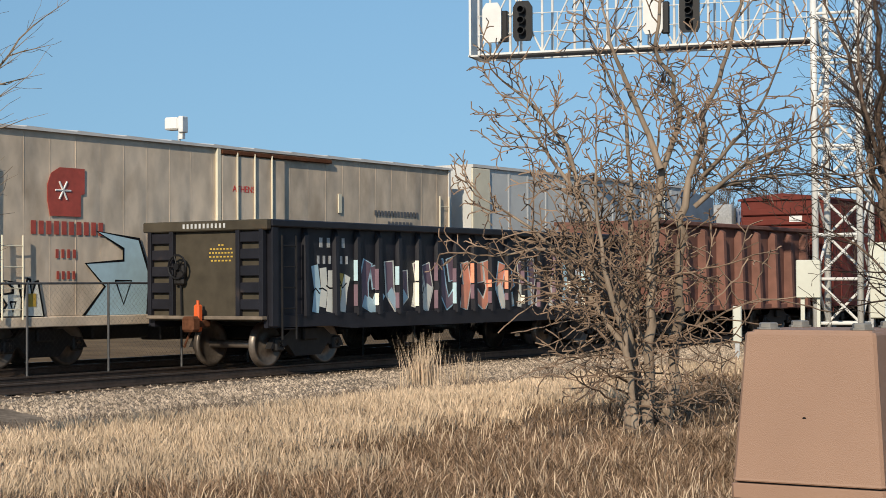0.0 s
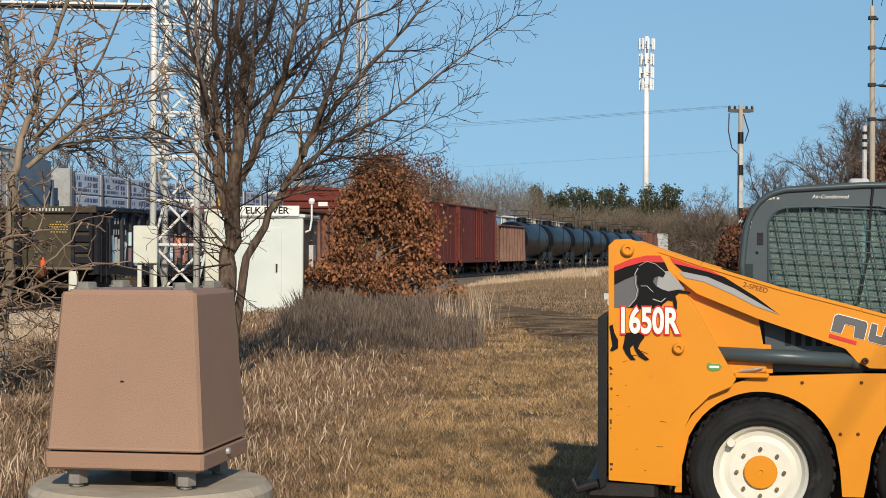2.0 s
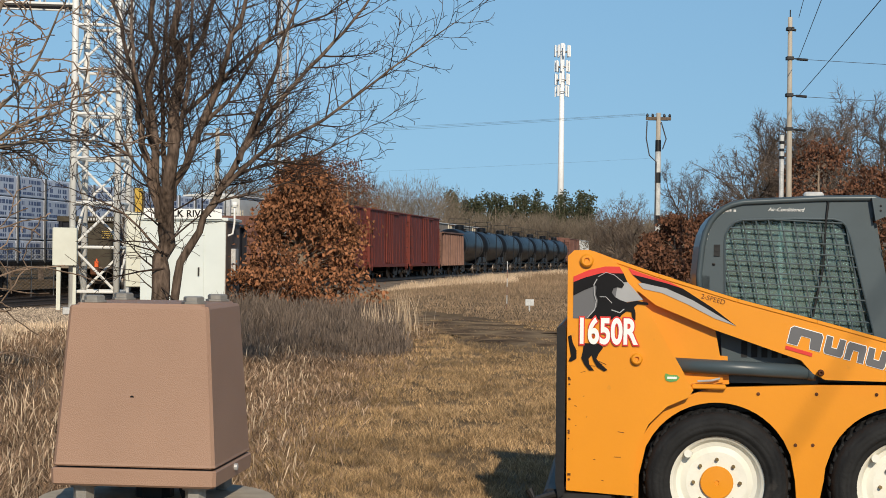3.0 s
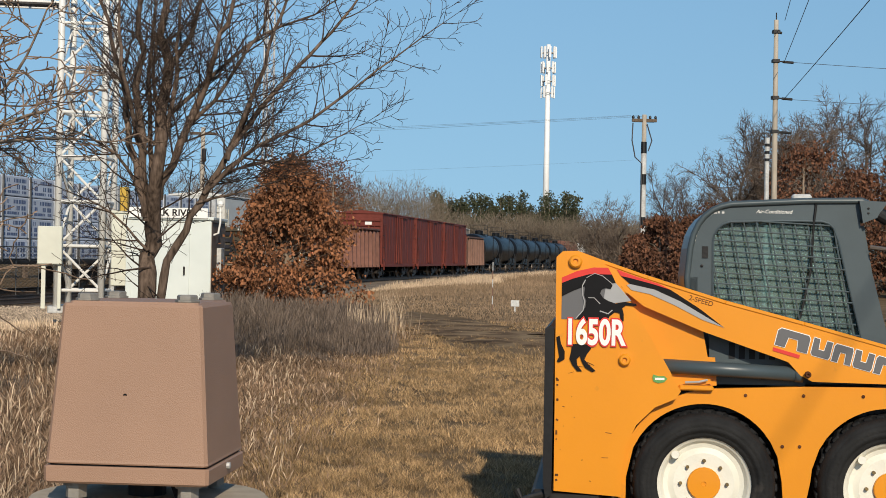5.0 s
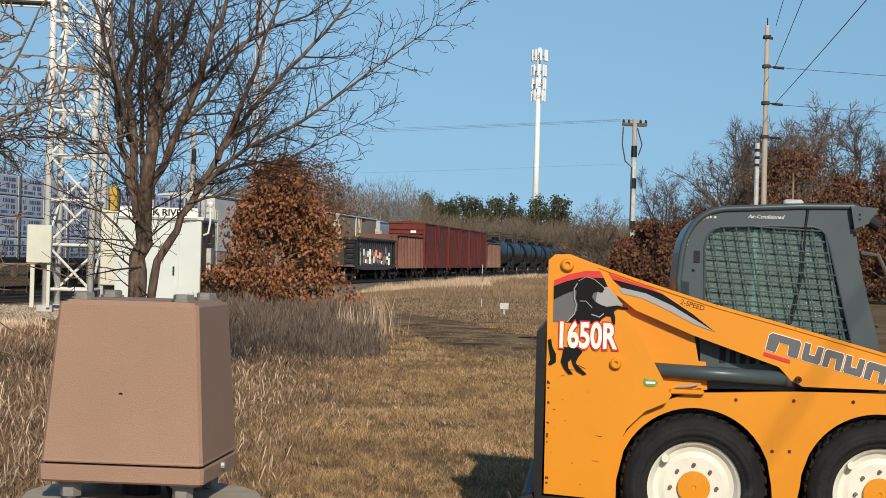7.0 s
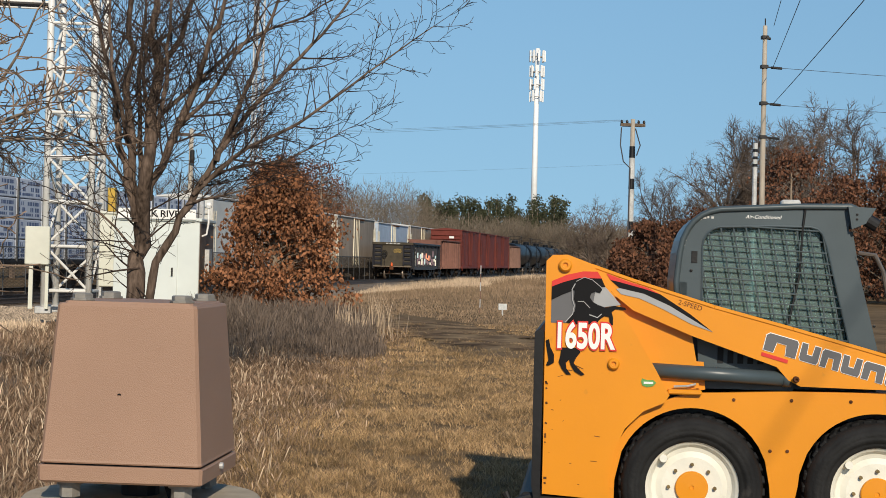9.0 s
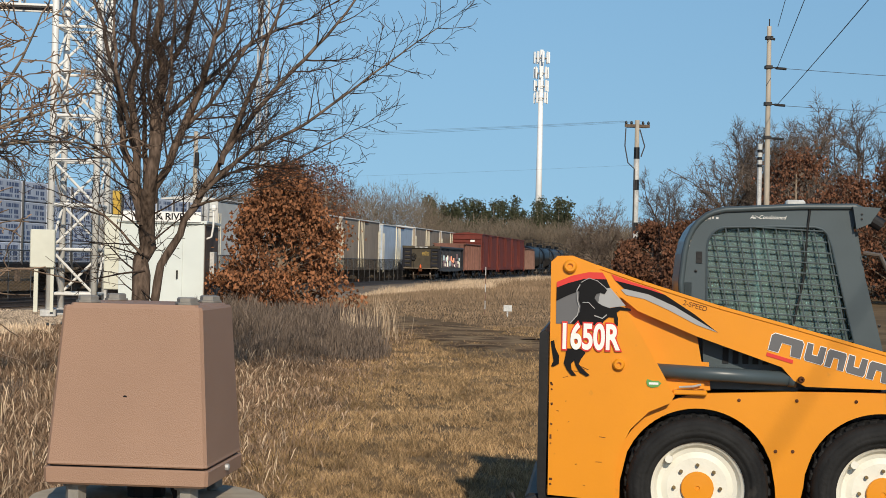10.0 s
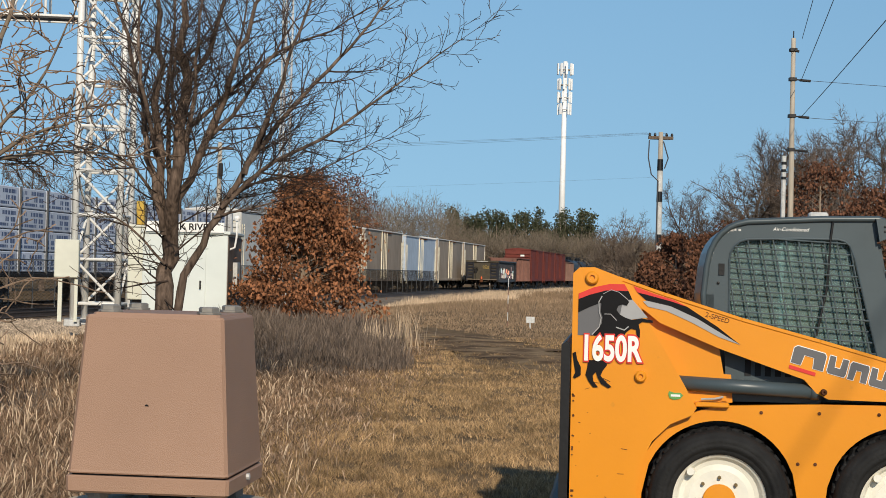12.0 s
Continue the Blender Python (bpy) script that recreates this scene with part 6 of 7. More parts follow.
def bare_tree(name, label, place, seed, stems, top, split, spread_=0.8, bend=0.1, up=0.03, bark=BARK, thin=0.0018, reach=0.42):
    rnd = random.Random(seed)
    t = thing(name, label, "tree", at=pose(*place))
    tr, cr = Shape(), Shape()
    for p, d, length, r in stems:
        p, d = Vector(p), Vector(d).normalized()
        n, pts, radii, dirs = 8, [p.copy()], [r * 1.25], [d.copy()]
        for i in range(n):
            d = (d + Vector((rnd.gauss(0, bend * 0.6), rnd.gauss(0, bend * 0.6), up))).normalized()
            p = p + d * length / n
            pts.append(p.copy())
            radii.append(r * (1 - 0.72 * (i + 1) / n))
            dirs.append(d.copy())
        tr.tube(pts, radii, 10, False)
        for k in range(split[0]):
            f = 0.18 + 0.82 * (k + rnd.random() * 0.7) / split[0]
            i = min(n, max(1, round(f * n)))
            axis = Vector((rnd.gauss(0, 1), rnd.gauss(0, 1), rnd.gauss(0, 0.4)))
            axis = (axis - dirs[i] * axis.dot(dirs[i])).normalized()
            limb(cr, rnd, pts[i], (dirs[i] + axis * spread_ * rnd.uniform(0.7, 1.2)).normalized(), length * reach * rnd.uniform(0.55, 1.25), radii[i] * rnd.uniform(0.45, 0.68), 1, top, spread_, bend, up, split, (6, 5, 4, 3), thin, max(reach, 0.45))
        limb(cr, rnd, pts[-1], dirs[-1], length * 0.4, radii[-1], 1, top, spread_, bend, up, split, (6, 5, 4, 3), thin, max(reach, 0.45))
    part("trunk", tr, bark, t, smooth=True)
    part("crown", cr, bark, t)
    return t


def leaf_cloud(rnd, centres, per, size, spread_, hang=0.0):
    s = Shape()
    for c, rr in centres:
        for _ in range(per):
            p = Vector(c) + Vector((rnd.gauss(0, 1), rnd.gauss(0, 1), rnd.gauss(0, 0.8))) * rr * spread_
            a, b = Vector((rnd.gauss(0, 1), rnd.gauss(0, 1), rnd.gauss(0, 1) - hang)).normalized(), Vector((rnd.gauss(0, 1), rnd.gauss(0, 1), rnd.gauss(0, 1)))
            b = (b - a * a.dot(b)).normalized()
            L, W = size * rnd.uniform(0.7, 1.3), size * rnd.uniform(0.3, 0.5)
            fold = a.cross(b) * W * 0.4
            k = len(s.v)
            s.v += [tuple(p), tuple(p + a * L * 0.5 + b * W + fold), tuple(p + a * L), tuple(p + a * L * 0.5 - b * W + fold)]
            s.f += [(k, k + 1, k + 2), (k, k + 2, k + 3)]
    return s


def shoot(s, rnd, p, d, length, r, level, kink, up, gap, thin, sides=4):
    """A zigzag shoot that turns a little at each bud, with lesser shoots on alternate sides."""
    n = max(2, min(9, int(length / gap)))
    pts, radii, side = [p.copy()], [r], 1
    turn = Vector((rnd.gauss(0, 1), rnd.gauss(0, 1), rnd.gauss(0, 0.5)))
    turn = (turn - d * turn.dot(d)).normalized()
    for i in range(n):
        side = -side
        d = (d + turn * side * kink * rnd.uniform(0.4, 1.4) + Vector((rnd.gauss(0, kink * 0.5), rnd.gauss(0, kink * 0.5), rnd.gauss(0, kink * 0.4) + up))).normalized()
        p = p + d * (length / n)
        pts.append(p.copy())
        radii.append(max(thin, r * (1 - 0.75 * (i + 1) / n)))
        if level and (i or n < 4):
            turn = Vector((turn.x + rnd.gauss(0, 0.5), turn.y + rnd.gauss(0, 0.5), turn.z + rnd.gauss(0, 0.3)))
            turn = (turn - d * turn.dot(d)).normalized()
            nd = (d + turn * side * rnd.uniform(0.6, 1.3) + Vector((0, 0, up))).normalized()
            shoot(s, rnd, p, nd, length * rnd.uniform(0.3, 0.55) * (1.15 - 0.5 * i / n), max(thin, radii[-1] * 0.7), level - 1, kink * 1.1, up, gap * 0.7, thin, 3)
    s.tube(pts, radii, sides, False)


class TracedTree:
    """A bare tree shaped to fit the camera's view; each limb is a path of (x, z) in metres from the foot."""

    def __init__(self, place, seed, bark, twig, kink, up, thin, depth, every, reach):
        self.twig = twig
        self.rnd, self.wood, self.crown = random.Random(seed), Shape(), Shape()
        self.place, self.bark, self.kink, self.up, self.thin, self.depth, self.every, self.reach = place, bark, kink, up, thin, depth, every, reach

    def limb(self, r0, r1, y0, y1, path, bare=0.0, level=2):
        rnd = self.rnd
        knots = [Vector((x, y0 + (y1 - y0) * i / (len(path) - 1) + rnd.gauss(0, self.depth) * bool(i), z)) for i, (x, z) in enumerate(path)]
        pts = []
        for i in range(len(knots) - 1):
            a, b, c, d = knots[max(i - 1, 0)], knots[i], knots[i + 1], knots[min(i + 2, len(knots) - 1)]
            n = max(2, int((c - b).length / 0.16))
            for k in range(n):
                f = k / n
                q = 0.5 * (2 * b + (c - a) * f + (2 * a - 5 * b + 4 * c - d) * f * f + (3 * b - 3 * c + d - a) * f ** 3)
                wob = min(r0, 0.05) * 0.35
                pts.append(q + Vector((rnd.gauss(0, wob), rnd.gauss(0, wob), rnd.gauss(0, wob * 0.5))))
        pts.append(knots[-1])
        n = len(pts)
        radii = [(r0 + (r1 - r0) * i / (n - 1)) * (1 + rnd.uniform(-0.07, 0.09)) for i in range(n)]
        self.wood.tube(pts, radii, 9 if r0 > 0.03 else 6, False)
        way, mark, side = 0.0, bare, 1
        total = sum((pts[i + 1] - pts[i]).length for i in range(n - 1))
        for i in range(n - 1):
            step = pts[i + 1] - pts[i]
            way += step.length
            while mark < way:
                mark += self.every * rnd.uniform(0.5, 1.5)
                side = -side
                d = step.normalized()
                out = Vector((rnd.gauss(0, 0.3) + side * 0.8, rnd.gauss(0, 0.75), rnd.gauss(0, 0.25)))
                out = (out - d * out.dot(d)).normalized()
                nd = (d * rnd.uniform(0.5, 1.2) + out * rnd.uniform(0.7, 1.2)).normalized()
                length = self.reach * rnd.uniform(0.45, 1.25) * (1.1 - 0.55 * way / total)
                shoot(self.crown, rnd, pts[i + 1], nd, length, min(radii[i + 1] * 0.6, 0.004 + length * 0.009), level, self.kink, self.up, 0.09, self.thin)
        shoot(self.crown, rnd, pts[-1], (pts[-1] - pts[-2]).normalized(), self.reach * 0.8, r1, level, self.kink, self.up, 0.09, self.thin)

    def brush(self, count, z0, z1, half, rise, length, level=2):
        """Crooked low branches round the stems."""
        rnd = self.rnd
        for _ in range(count):
            a, z = rnd.uniform(0, 6.283), rnd.uniform(z0, z1)
            p = Vector((rnd.uniform(-half, half), rnd.uniform(-half, half) * 0.5, z))
            d = Vector((math.cos(a), math.sin(a) * 0.7, rnd.gauss(rise, 0.3))).normalized()
            span = length * rnd.uniform(0.4, 1.2)
            shoot(self.crown, rnd, p, d, span, 0.007 + 0.006 * span, level, self.kink, 0.0, 0.12, self.thin)

    def finish(self, name, label):
        t = thing(name, label, "tree", at=pose(*self.place))
        part("trunk", self.wood, self.bark, t, smooth=True)
        part("crown", self.crown, self.twig, t)
        return t


def grey_tree():
    t = TracedTree((-4.45, 11.0, ground_z(-4.45, 11.0) - 0.05), 21, BARK, TWIG_BROWN, 0.27, 0.03, 0.0066, 0.14, 0.15, 0.72)
    t.limb(0.061, 0.011, 0.1, 0.3, ((0.2, 0.0), (0.28, 0.6), (0.45, 2.25), (0.62, 2.82), (0.73, 3.44), (1.0, 4.5)), 0.9)
    t.limb(0.059, 0.011, 0.0, -0.1, ((0.12, 0.0), (0.2, 1.48), (0.25, 2.62), (0.41, 3.2), (0.26, 3.75), (0.32, 4.5)), 0.9)
    t.limb(0.035, 0.008, 0.0, 0.3, ((0.25, 2.6), (-0.02, 3.3), (-0.23, 3.73), (-0.4, 4.3)))
    t.limb(0.054, 0.011, -0.1, -0.3, ((-0.02, 0.0), (-0.06, 1.2), (-0.34, 1.63), (-0.45, 2.2), (-0.7, 2.87), (-1.1, 3.4)), 0.9)
    t.limb(0.047, 0.009, 0.15, 0.5, ((0.02, 0.0), (-0.1, 1.74), (-0.17, 2.62), (-0.22, 3.23), (-0.5, 3.9)), 0.9)
    t.limb(0.040, 0.011, -0.25, -0.5, ((0.06, 0.0), (0.02, 0.9), (-0.16, 1.7), (-0.3, 2.6)), 0.7)
    t.limb(0.026, 0.008, 0.1, 0.0, ((0.55, 2.25), (1.05, 2.64), (1.55, 2.8)))
    t.limb(0.024, 0.008, 0.1, 0.4, ((0.6, 2.4), (1.18, 2.53), (1.7, 2.55)))
    t.limb(0.021, 0.008, 0.1, -0.4, ((0.6, 2.5), (0.8, 2.7), (1.2, 3.1), (1.5, 3.6)))
    t.limb(0.031, 0.008, -0.1, -0.4, ((-0.08, 0.9), (-0.59, 1.67), (-0.87, 2.05), (-1.4, 2.35)), 0.2)
    t.limb(0.026, 0.008, -0.1, 0.3, ((-0.46, 2.25), (-1.0, 2.95), (-1.4, 3.3)))
    t.limb(0.024, 0.008, 0.0, 0.0, ((-0.05, 1.5), (-0.74, 1.85), (-1.4, 1.8)))
    t.brush(18, 0.2, 1.6, 0.35, 0.05, 1.5, 1)
    t.brush(9, 0.1, 1.2, 0.4, 0.15, 1.0)
    t.brush(13, 0.8, 2.0, 0.4, 0.25, 1.1)
    return t.finish("bare_tree", "small many-stemmed bare tree with crooked lichen-grey twigs among grass")


def tall_tree():
    t = TracedTree((-2.25, 13.25, ground_z(-2.25, 13.25) - 0.05), 5, BARK_TALL, TWIG_DARK, 0.13, 0.05, 0.0031, 0.12, 0.095, 0.74)
    t.limb(0.118, 0.012, 0.0, 0.15, ((0.0, 0.0), (-0.04, 0.8), (-0.03, 1.64), (0.05, 2.4), (0.125, 3.48), (0.065, 3.94), (0.17, 5.3)), 1.3)
    t.limb(0.054, 0.01, 0.02, -0.2, ((-0.04, 1.85), (-0.11, 2.48), (-0.155, 3.24), (-0.15, 4.14), (-0.25, 5.2)), 0.4)
    t.limb(0.042, 0.008, 0.0, 0.35, ((-0.06, 1.9), (-0.23, 2.65), (-0.39, 3.58), (-0.6, 4.14), (-0.85, 4.8)), 0.4)
    t.limb(0.046, 0.008, 0.0, -0.35, ((0.05, 2.1), (0.28, 2.65), (0.48, 3.2), (0.7, 3.74), (1.1, 4.95)), 0.4)
    t.limb(0.036, 0.01, 0.05, 0.2, ((0.13, 3.4), (0.4, 4.0), (0.55, 4.8)))
    t.limb(0.028, 0.005, 0.0, 0.3, ((0.1, 2.9), (0.53, 3.34), (1.09, 3.84), (1.62, 4.1), (2.1, 4.4)), 0.2)
    t.limb(0.052, 0.01, 0.05, -0.15, ((0.02, 0.5), (0.13, 1.28), (0.46, 2.05), (0.76, 2.55), (1.0, 3.15), (1.4, 4.4)), 1.4)
    t.limb(0.032, 0.006, -0.1, 0.2, ((0.74, 2.5), (1.09, 3.05), (1.59, 3.64), (2.02, 4.13), (2.4, 4.7)))
    t.limb(0.025, 0.004, -0.1, -0.3, ((0.53, 2.15), (1.06, 2.65), (1.53, 2.89), (2.31, 3.48), (2.96, 3.96)), 0.15)
    t.limb(0.018, 0.004, -0.1, 0.3, ((0.6, 2.26), (1.02, 2.48), (1.42, 2.54), (2.12, 2.92)), 0.1)
    t.limb(0.015, 0.004, -0.1, -0.4, ((0.46, 2.05), (1.05, 2.22), (1.6, 2.4)), 0.1)
    t.limb(0.02, 0.004, 0.0, -0.3, ((-0.1, 2.1), (-0.37, 2.53), (-1.0, 2.86)), 0.1)
    t.limb(0.017, 0.004, 0.0, 0.3, ((-0.05, 1.55), (-0.43, 1.93), (-1.02, 2.2)), 0.1)
    t.limb(0.03, 0.006, 0.0, 0.1, ((0.07, 2.8), (-0.02, 3.5), (-0.03, 4.6)))
    t.limb(0.03, 0.006, 0.02, -0.3, ((-0.12, 2.6), (-0.3, 3.4), (-0.35, 4.4)))
    t.limb(0.026, 0.005, 0.0, -0.2, ((0.36, 2.85), (0.75, 3.3), (1.3, 4.2)))
    t.limb(0.032, 0.006, 0.0, 0.25, ((0.01, 2.2), (-0.08, 3.1), (0.0, 4.6)), 0.3)
    t.limb(0.032, 0.006, 0.0, -0.3, ((0.07, 2.5), (0.22, 3.3), (0.3, 4.7)), 0.3)
    t.limb(0.026, 0.005, 0.0, 0.3, ((0.3, 2.7), (0.62, 3.7), (0.8, 4.8)), 0.2)
    t.brush(8, 1.0, 1.9, 0.08, 0.3, 0.7)
    return t.finish("bare_tree", "taller bare tree with two stems and fine upswept branches")


TREE_GREY, TREE_TALL = grey_tree(), tall_tree()
bare_tree("bare_tree", "bare tree whose branch tips reach over the grass", (-9.9, 6.4, 0), 33,
          [((0, 0, 0), (0.05, 0.1, 1), 3.6, 0.1), ((0, 0, 0.8), (0.35, 0.3, 1), 2.8, 0.06), ((0, 0, 0.9), (-0.3, 0.1, 1), 2.8, 0.06)], 3, (8, 5, 3), 0.7, 0.1, 0.04)


def oak(name, label, place, h, w, seed, clumps, per, leaf, mat=OAK_LEAF, group="", taper=0.5):
    rnd = random.Random(seed)
    t = thing(name, label, "tree", group, at=pose(*place))
    tr = Shape().tube([(0, 0, -0.1), (0.03, 0, h * 0.4), (0, 0.02, h * 0.93)], [h * 0.022, h * 0.016, 0.008], 8)
    cs = []
    for _ in range(clumps):
        f = rnd.random() ** 0.85
        z = h * (0.06 + 0.9 * f)
        rad = w / 2 * (1.05 - f) ** taper * math.sqrt(rnd.uniform(0.12, 1)) * (0.7 + 0.3 * min(1, f * 5))
        a = rnd.uniform(0, 6.283)
        rad *= 1.0 + 0.5 * noise.noise(Vector((1.6 * math.cos(a), 1.6 * math.sin(a), 3.2 * f + seed)))
        c = Vector((rad * math.cos(a), rad * math.sin(a), z))
        cs.append((c, rnd.uniform(0.6, 1.15) * h * 0.05))
        tr.tube([(0, 0, max(0.1, z - rad * 0.5)), (c.x * 0.5, c.y * 0.5, z - rad * 0.15), tuple(c)], [0.012, 0.008, 0.003], 4, False)
    part("trunk", tr, BARK, t)
    part("crown", leaf_cloud(rnd, cs, per, leaf, 1.0, 1.6), mat, t)
    return t


oak("young_oak", "young oak holding dry russet leaves to the ground", (-1.05, 35.5, ground_z(-1.05, 35.5)), 3.75, 4.0, 9, 260, 62, 0.1, taper=0.72)

def fine_twigs(s, rnd, tips, count, length):
    """Thin tapering twigs, each with two side shoots, along the last limbs."""
    for pts, dirs in tips:
        for _ in range(count):
            i = rnd.randrange(1, len(pts))
            p = pts[i - 1].lerp(pts[i], rnd.random())
            d = (dirs[i] + Vector((rnd.gauss(0, 0.6), rnd.gauss(0, 0.6), rnd.gauss(0.12, 0.5)))).normalized()
            stretch = length * rnd.uniform(0.5, 1.2)
            for f, g in ((0.0, 1.0), (0.35, 0.6), (0.6, 0.45)):
                e = (d if g == 1.0 else (d + Vector((rnd.gauss(0, 0.7), rnd.gauss(0, 0.7), rnd.gauss(0, 0.6)))).normalized()) * stretch * g
                q, w = p + d * stretch * f, Vector((rnd.gauss(0, 1), rnd.gauss(0, 1), rnd.gauss(0, 1))).normalized() * 0.011
                k = len(s.v)
                s.v += [tuple(q - w), tuple(q + w), tuple(q + e)]
                s.f.append((k, k + 1, k + 2))


# bare woods: four forms, copied
FORMS = []
for k, (hh, seed, mat) in enumerate(((8.5, 1, BARK_FAR), (6.5, 2, BARK_FAR), (4.6, 3, BARK_RED), (9.5, 4, BARK_FAR))):
    rnd = random.Random(seed)
    s, tips = Shape(), []
    stems = 1 if k in (0, 3) else 3
    for j in range(stems):
        several = stems > 1
        limb(s, rnd, Vector((rnd.uniform(-0.3, 0.3) * several, rnd.uniform(-0.3, 0.3) * several, -0.2)), Vector((rnd.gauss(0, 0.2 * several), rnd.gauss(0, 0.2 * several), 1)).normalized(), hh * (0.55 if stems == 1 else 0.48),
             hh * 0.02 if stems == 1 else 0.05, 0, 3, 0.9, 0.13, 0.03, (8, 5, 4) if stems == 1 else (5, 4, 3), (6, 3, 3, 3), 0.011, 0.46, tips)
    fine_twigs(s, rnd, tips, 9, hh * 0.055)
    FORMS.append(s.mesh("bare_tree", mat))


HEIGHTS = [max(v.co.z for v in me.vertices) for me in FORMS]


def wood(form, x, y, scale, seed, label, group):
    rnd = random.Random(seed)
    t = new("bare_tree", FORMS[form])
    t.matrix_basis = pose(x, y, ground_z(x, y), 0, 0, rnd.uniform(0, 360)) @ Matrix.Diagonal((scale * rnd.uniform(0.9, 1.25), scale * rnd.uniform(0.9, 1.25), scale, 1))
    return tagged(t, label, "tree", group)


def ray_place(bearing, dist):
    """A place by bearing in degrees right of the y axis, and distance, from the camera's stand, to fit its view."""
    a = radians(bearing)
    return -0.7 + dist * math.sin(a), -4.1 + dist * math.cos(a)


_r = random.Random(77)
for i in range(12):                      # tall trees right of the poles
    x, y = ray_place(_r.uniform(15.0, 24), _r.uniform(84, 112))
    wood(_r.choice((0, 3, 3)), x, y, _r.uniform(0.95, 1.25), i, "tall bare tree at the wood's edge", "bare woods")
for i in range(18):                      # scrub round the poles
    x, y = ray_place(_r.uniform(10.4, 24), _r.uniform(78, 120))
    wood(_r.choice((1, 2, 2, 1)), x, y, _r.uniform(0.55, 0.95), 100 + i, "bare shrubby tree in the hedgerow", "bare woods")
for i in range(24):                      # wood behind the trains
    b = _r.uniform(-2.5, 9.0)
    far = b > 4.0
    x, y = ray_place(b, _r.uniform(285, 310) if far else _r.uniform(185, 250))
    wood(_r.choice((1, 1, 0, 2)), x, y, _r.uniform(0.85, 1.25) * (0.9 if far else 1.0), 200 + i, "bare grey-brown tree in the far wood", "bare woods")
for i in range(11):                      # beyond the second track
    x, y = ray_place(_r.uniform(-24, -3), _r.uniform(100, 150))
    wood(_r.choice((0, 1, 3)), x, y, _r.uniform(0.75, 1.1), 300 + i, "bare tree beyond the railway", "bare woods")
for i, (b, h) in enumerate(((15.0, 9.6), (15.6, 10.2), (16.6, 10.4), (17.6, 11.8), (18.2, 11.4), (18.9, 11.0), (20.0, 10.4), (20.8, 10.2), (22.0, 10.8), (13.0, 7.2), (12.7, 6.6), (10.4, 5.8), (10.9, 5.4), (14.0, 6.0), (0.4, 10.6), (1.2, 10.8), (1.8, 10.2))):
    x, y = ray_place(b, 92 + 3 * (i % 4) if b > 5 else 130 + 2 * i)
    wood((0, 3, 3, 0)[i % 4], x, y, h / HEIGHTS[(0, 3, 3, 0)[i % 4]], 400 + i, "tall round-crowned bare tree at the wood's edge", "bare woods")
for i in range(5):
    x, y = ray_place(-13.6 + 1.1 * i, 98 + 3 * i)
    wood(_r.choice((0, 3)), x, y, 1.05, 340 + i, "bare tree beyond the railway", "bare woods")
for i in range(6):
    x, y = ray_place(-5.4 + i * 1.0, 96 + 8 * (i % 3))
    wood((0, 3, 1)[i % 3], x, y, 0.85, 360 + i, "bare tree beyond the railway", "bare woods")
for i, (b, dd, h, w) in enumerate(((17.2, 80, 7.2, 6.2), (18.9, 78, 6.0, 5.0), (20.6, 78, 6.6, 5.4), (22.4, 76, 6.0, 5.4), (12.4, 70, 3.4, 3.0), (11.7, 74, 2.7, 2.6), (13.5, 78, 3.6, 3.4), (14.6, 82, 4.4, 4.8), (0.0, 128, 9.8, 6.4), (1.1, 134, 9.8, 6.6))):
    x, y = ray_place(b, dd)
    oak("oak", "oak with dry red-brown leaves in the hedgerow", (x, y, ground_z(x, y)), h, w, 40 + i, 90 if i < 8 else 100, 44, 0.17, OAK_DARK, "leafy oaks")


def pine(x, y, h, seed):
    rnd = random.Random(seed)
    t = thing("pine", "dark green pine in the far tree line", "tree", "far pines", at=pose(x, y, ground_z(x, y)))
    part("trunk", Shape().tube([(0, 0, -0.2), (0, 0, h)], [0.16, 0.03], 6), BARK, t)
    cs = []
    for k in range(80):
        f = rnd.random()
        rad = h * 0.24 * (1.05 - f) * math.sqrt(rnd.random())
        a = rnd.uniform(0, 6.283)
        cs.append(((rad * math.cos(a), rad * math.sin(a), h * (0.15 + 0.85 * f)), 0.4))
    part("crown", leaf_cloud(rnd, cs, 11, 0.42, 1.1), PINE, t)


for i in range(60):
    x, y = ray_place(4.6 + 0.085 * i + _r.uniform(-0.15, 0.15), _r.uniform(312, 340))
    pine(x, y, _r.uniform(10.4, 15.0), 500 + i)


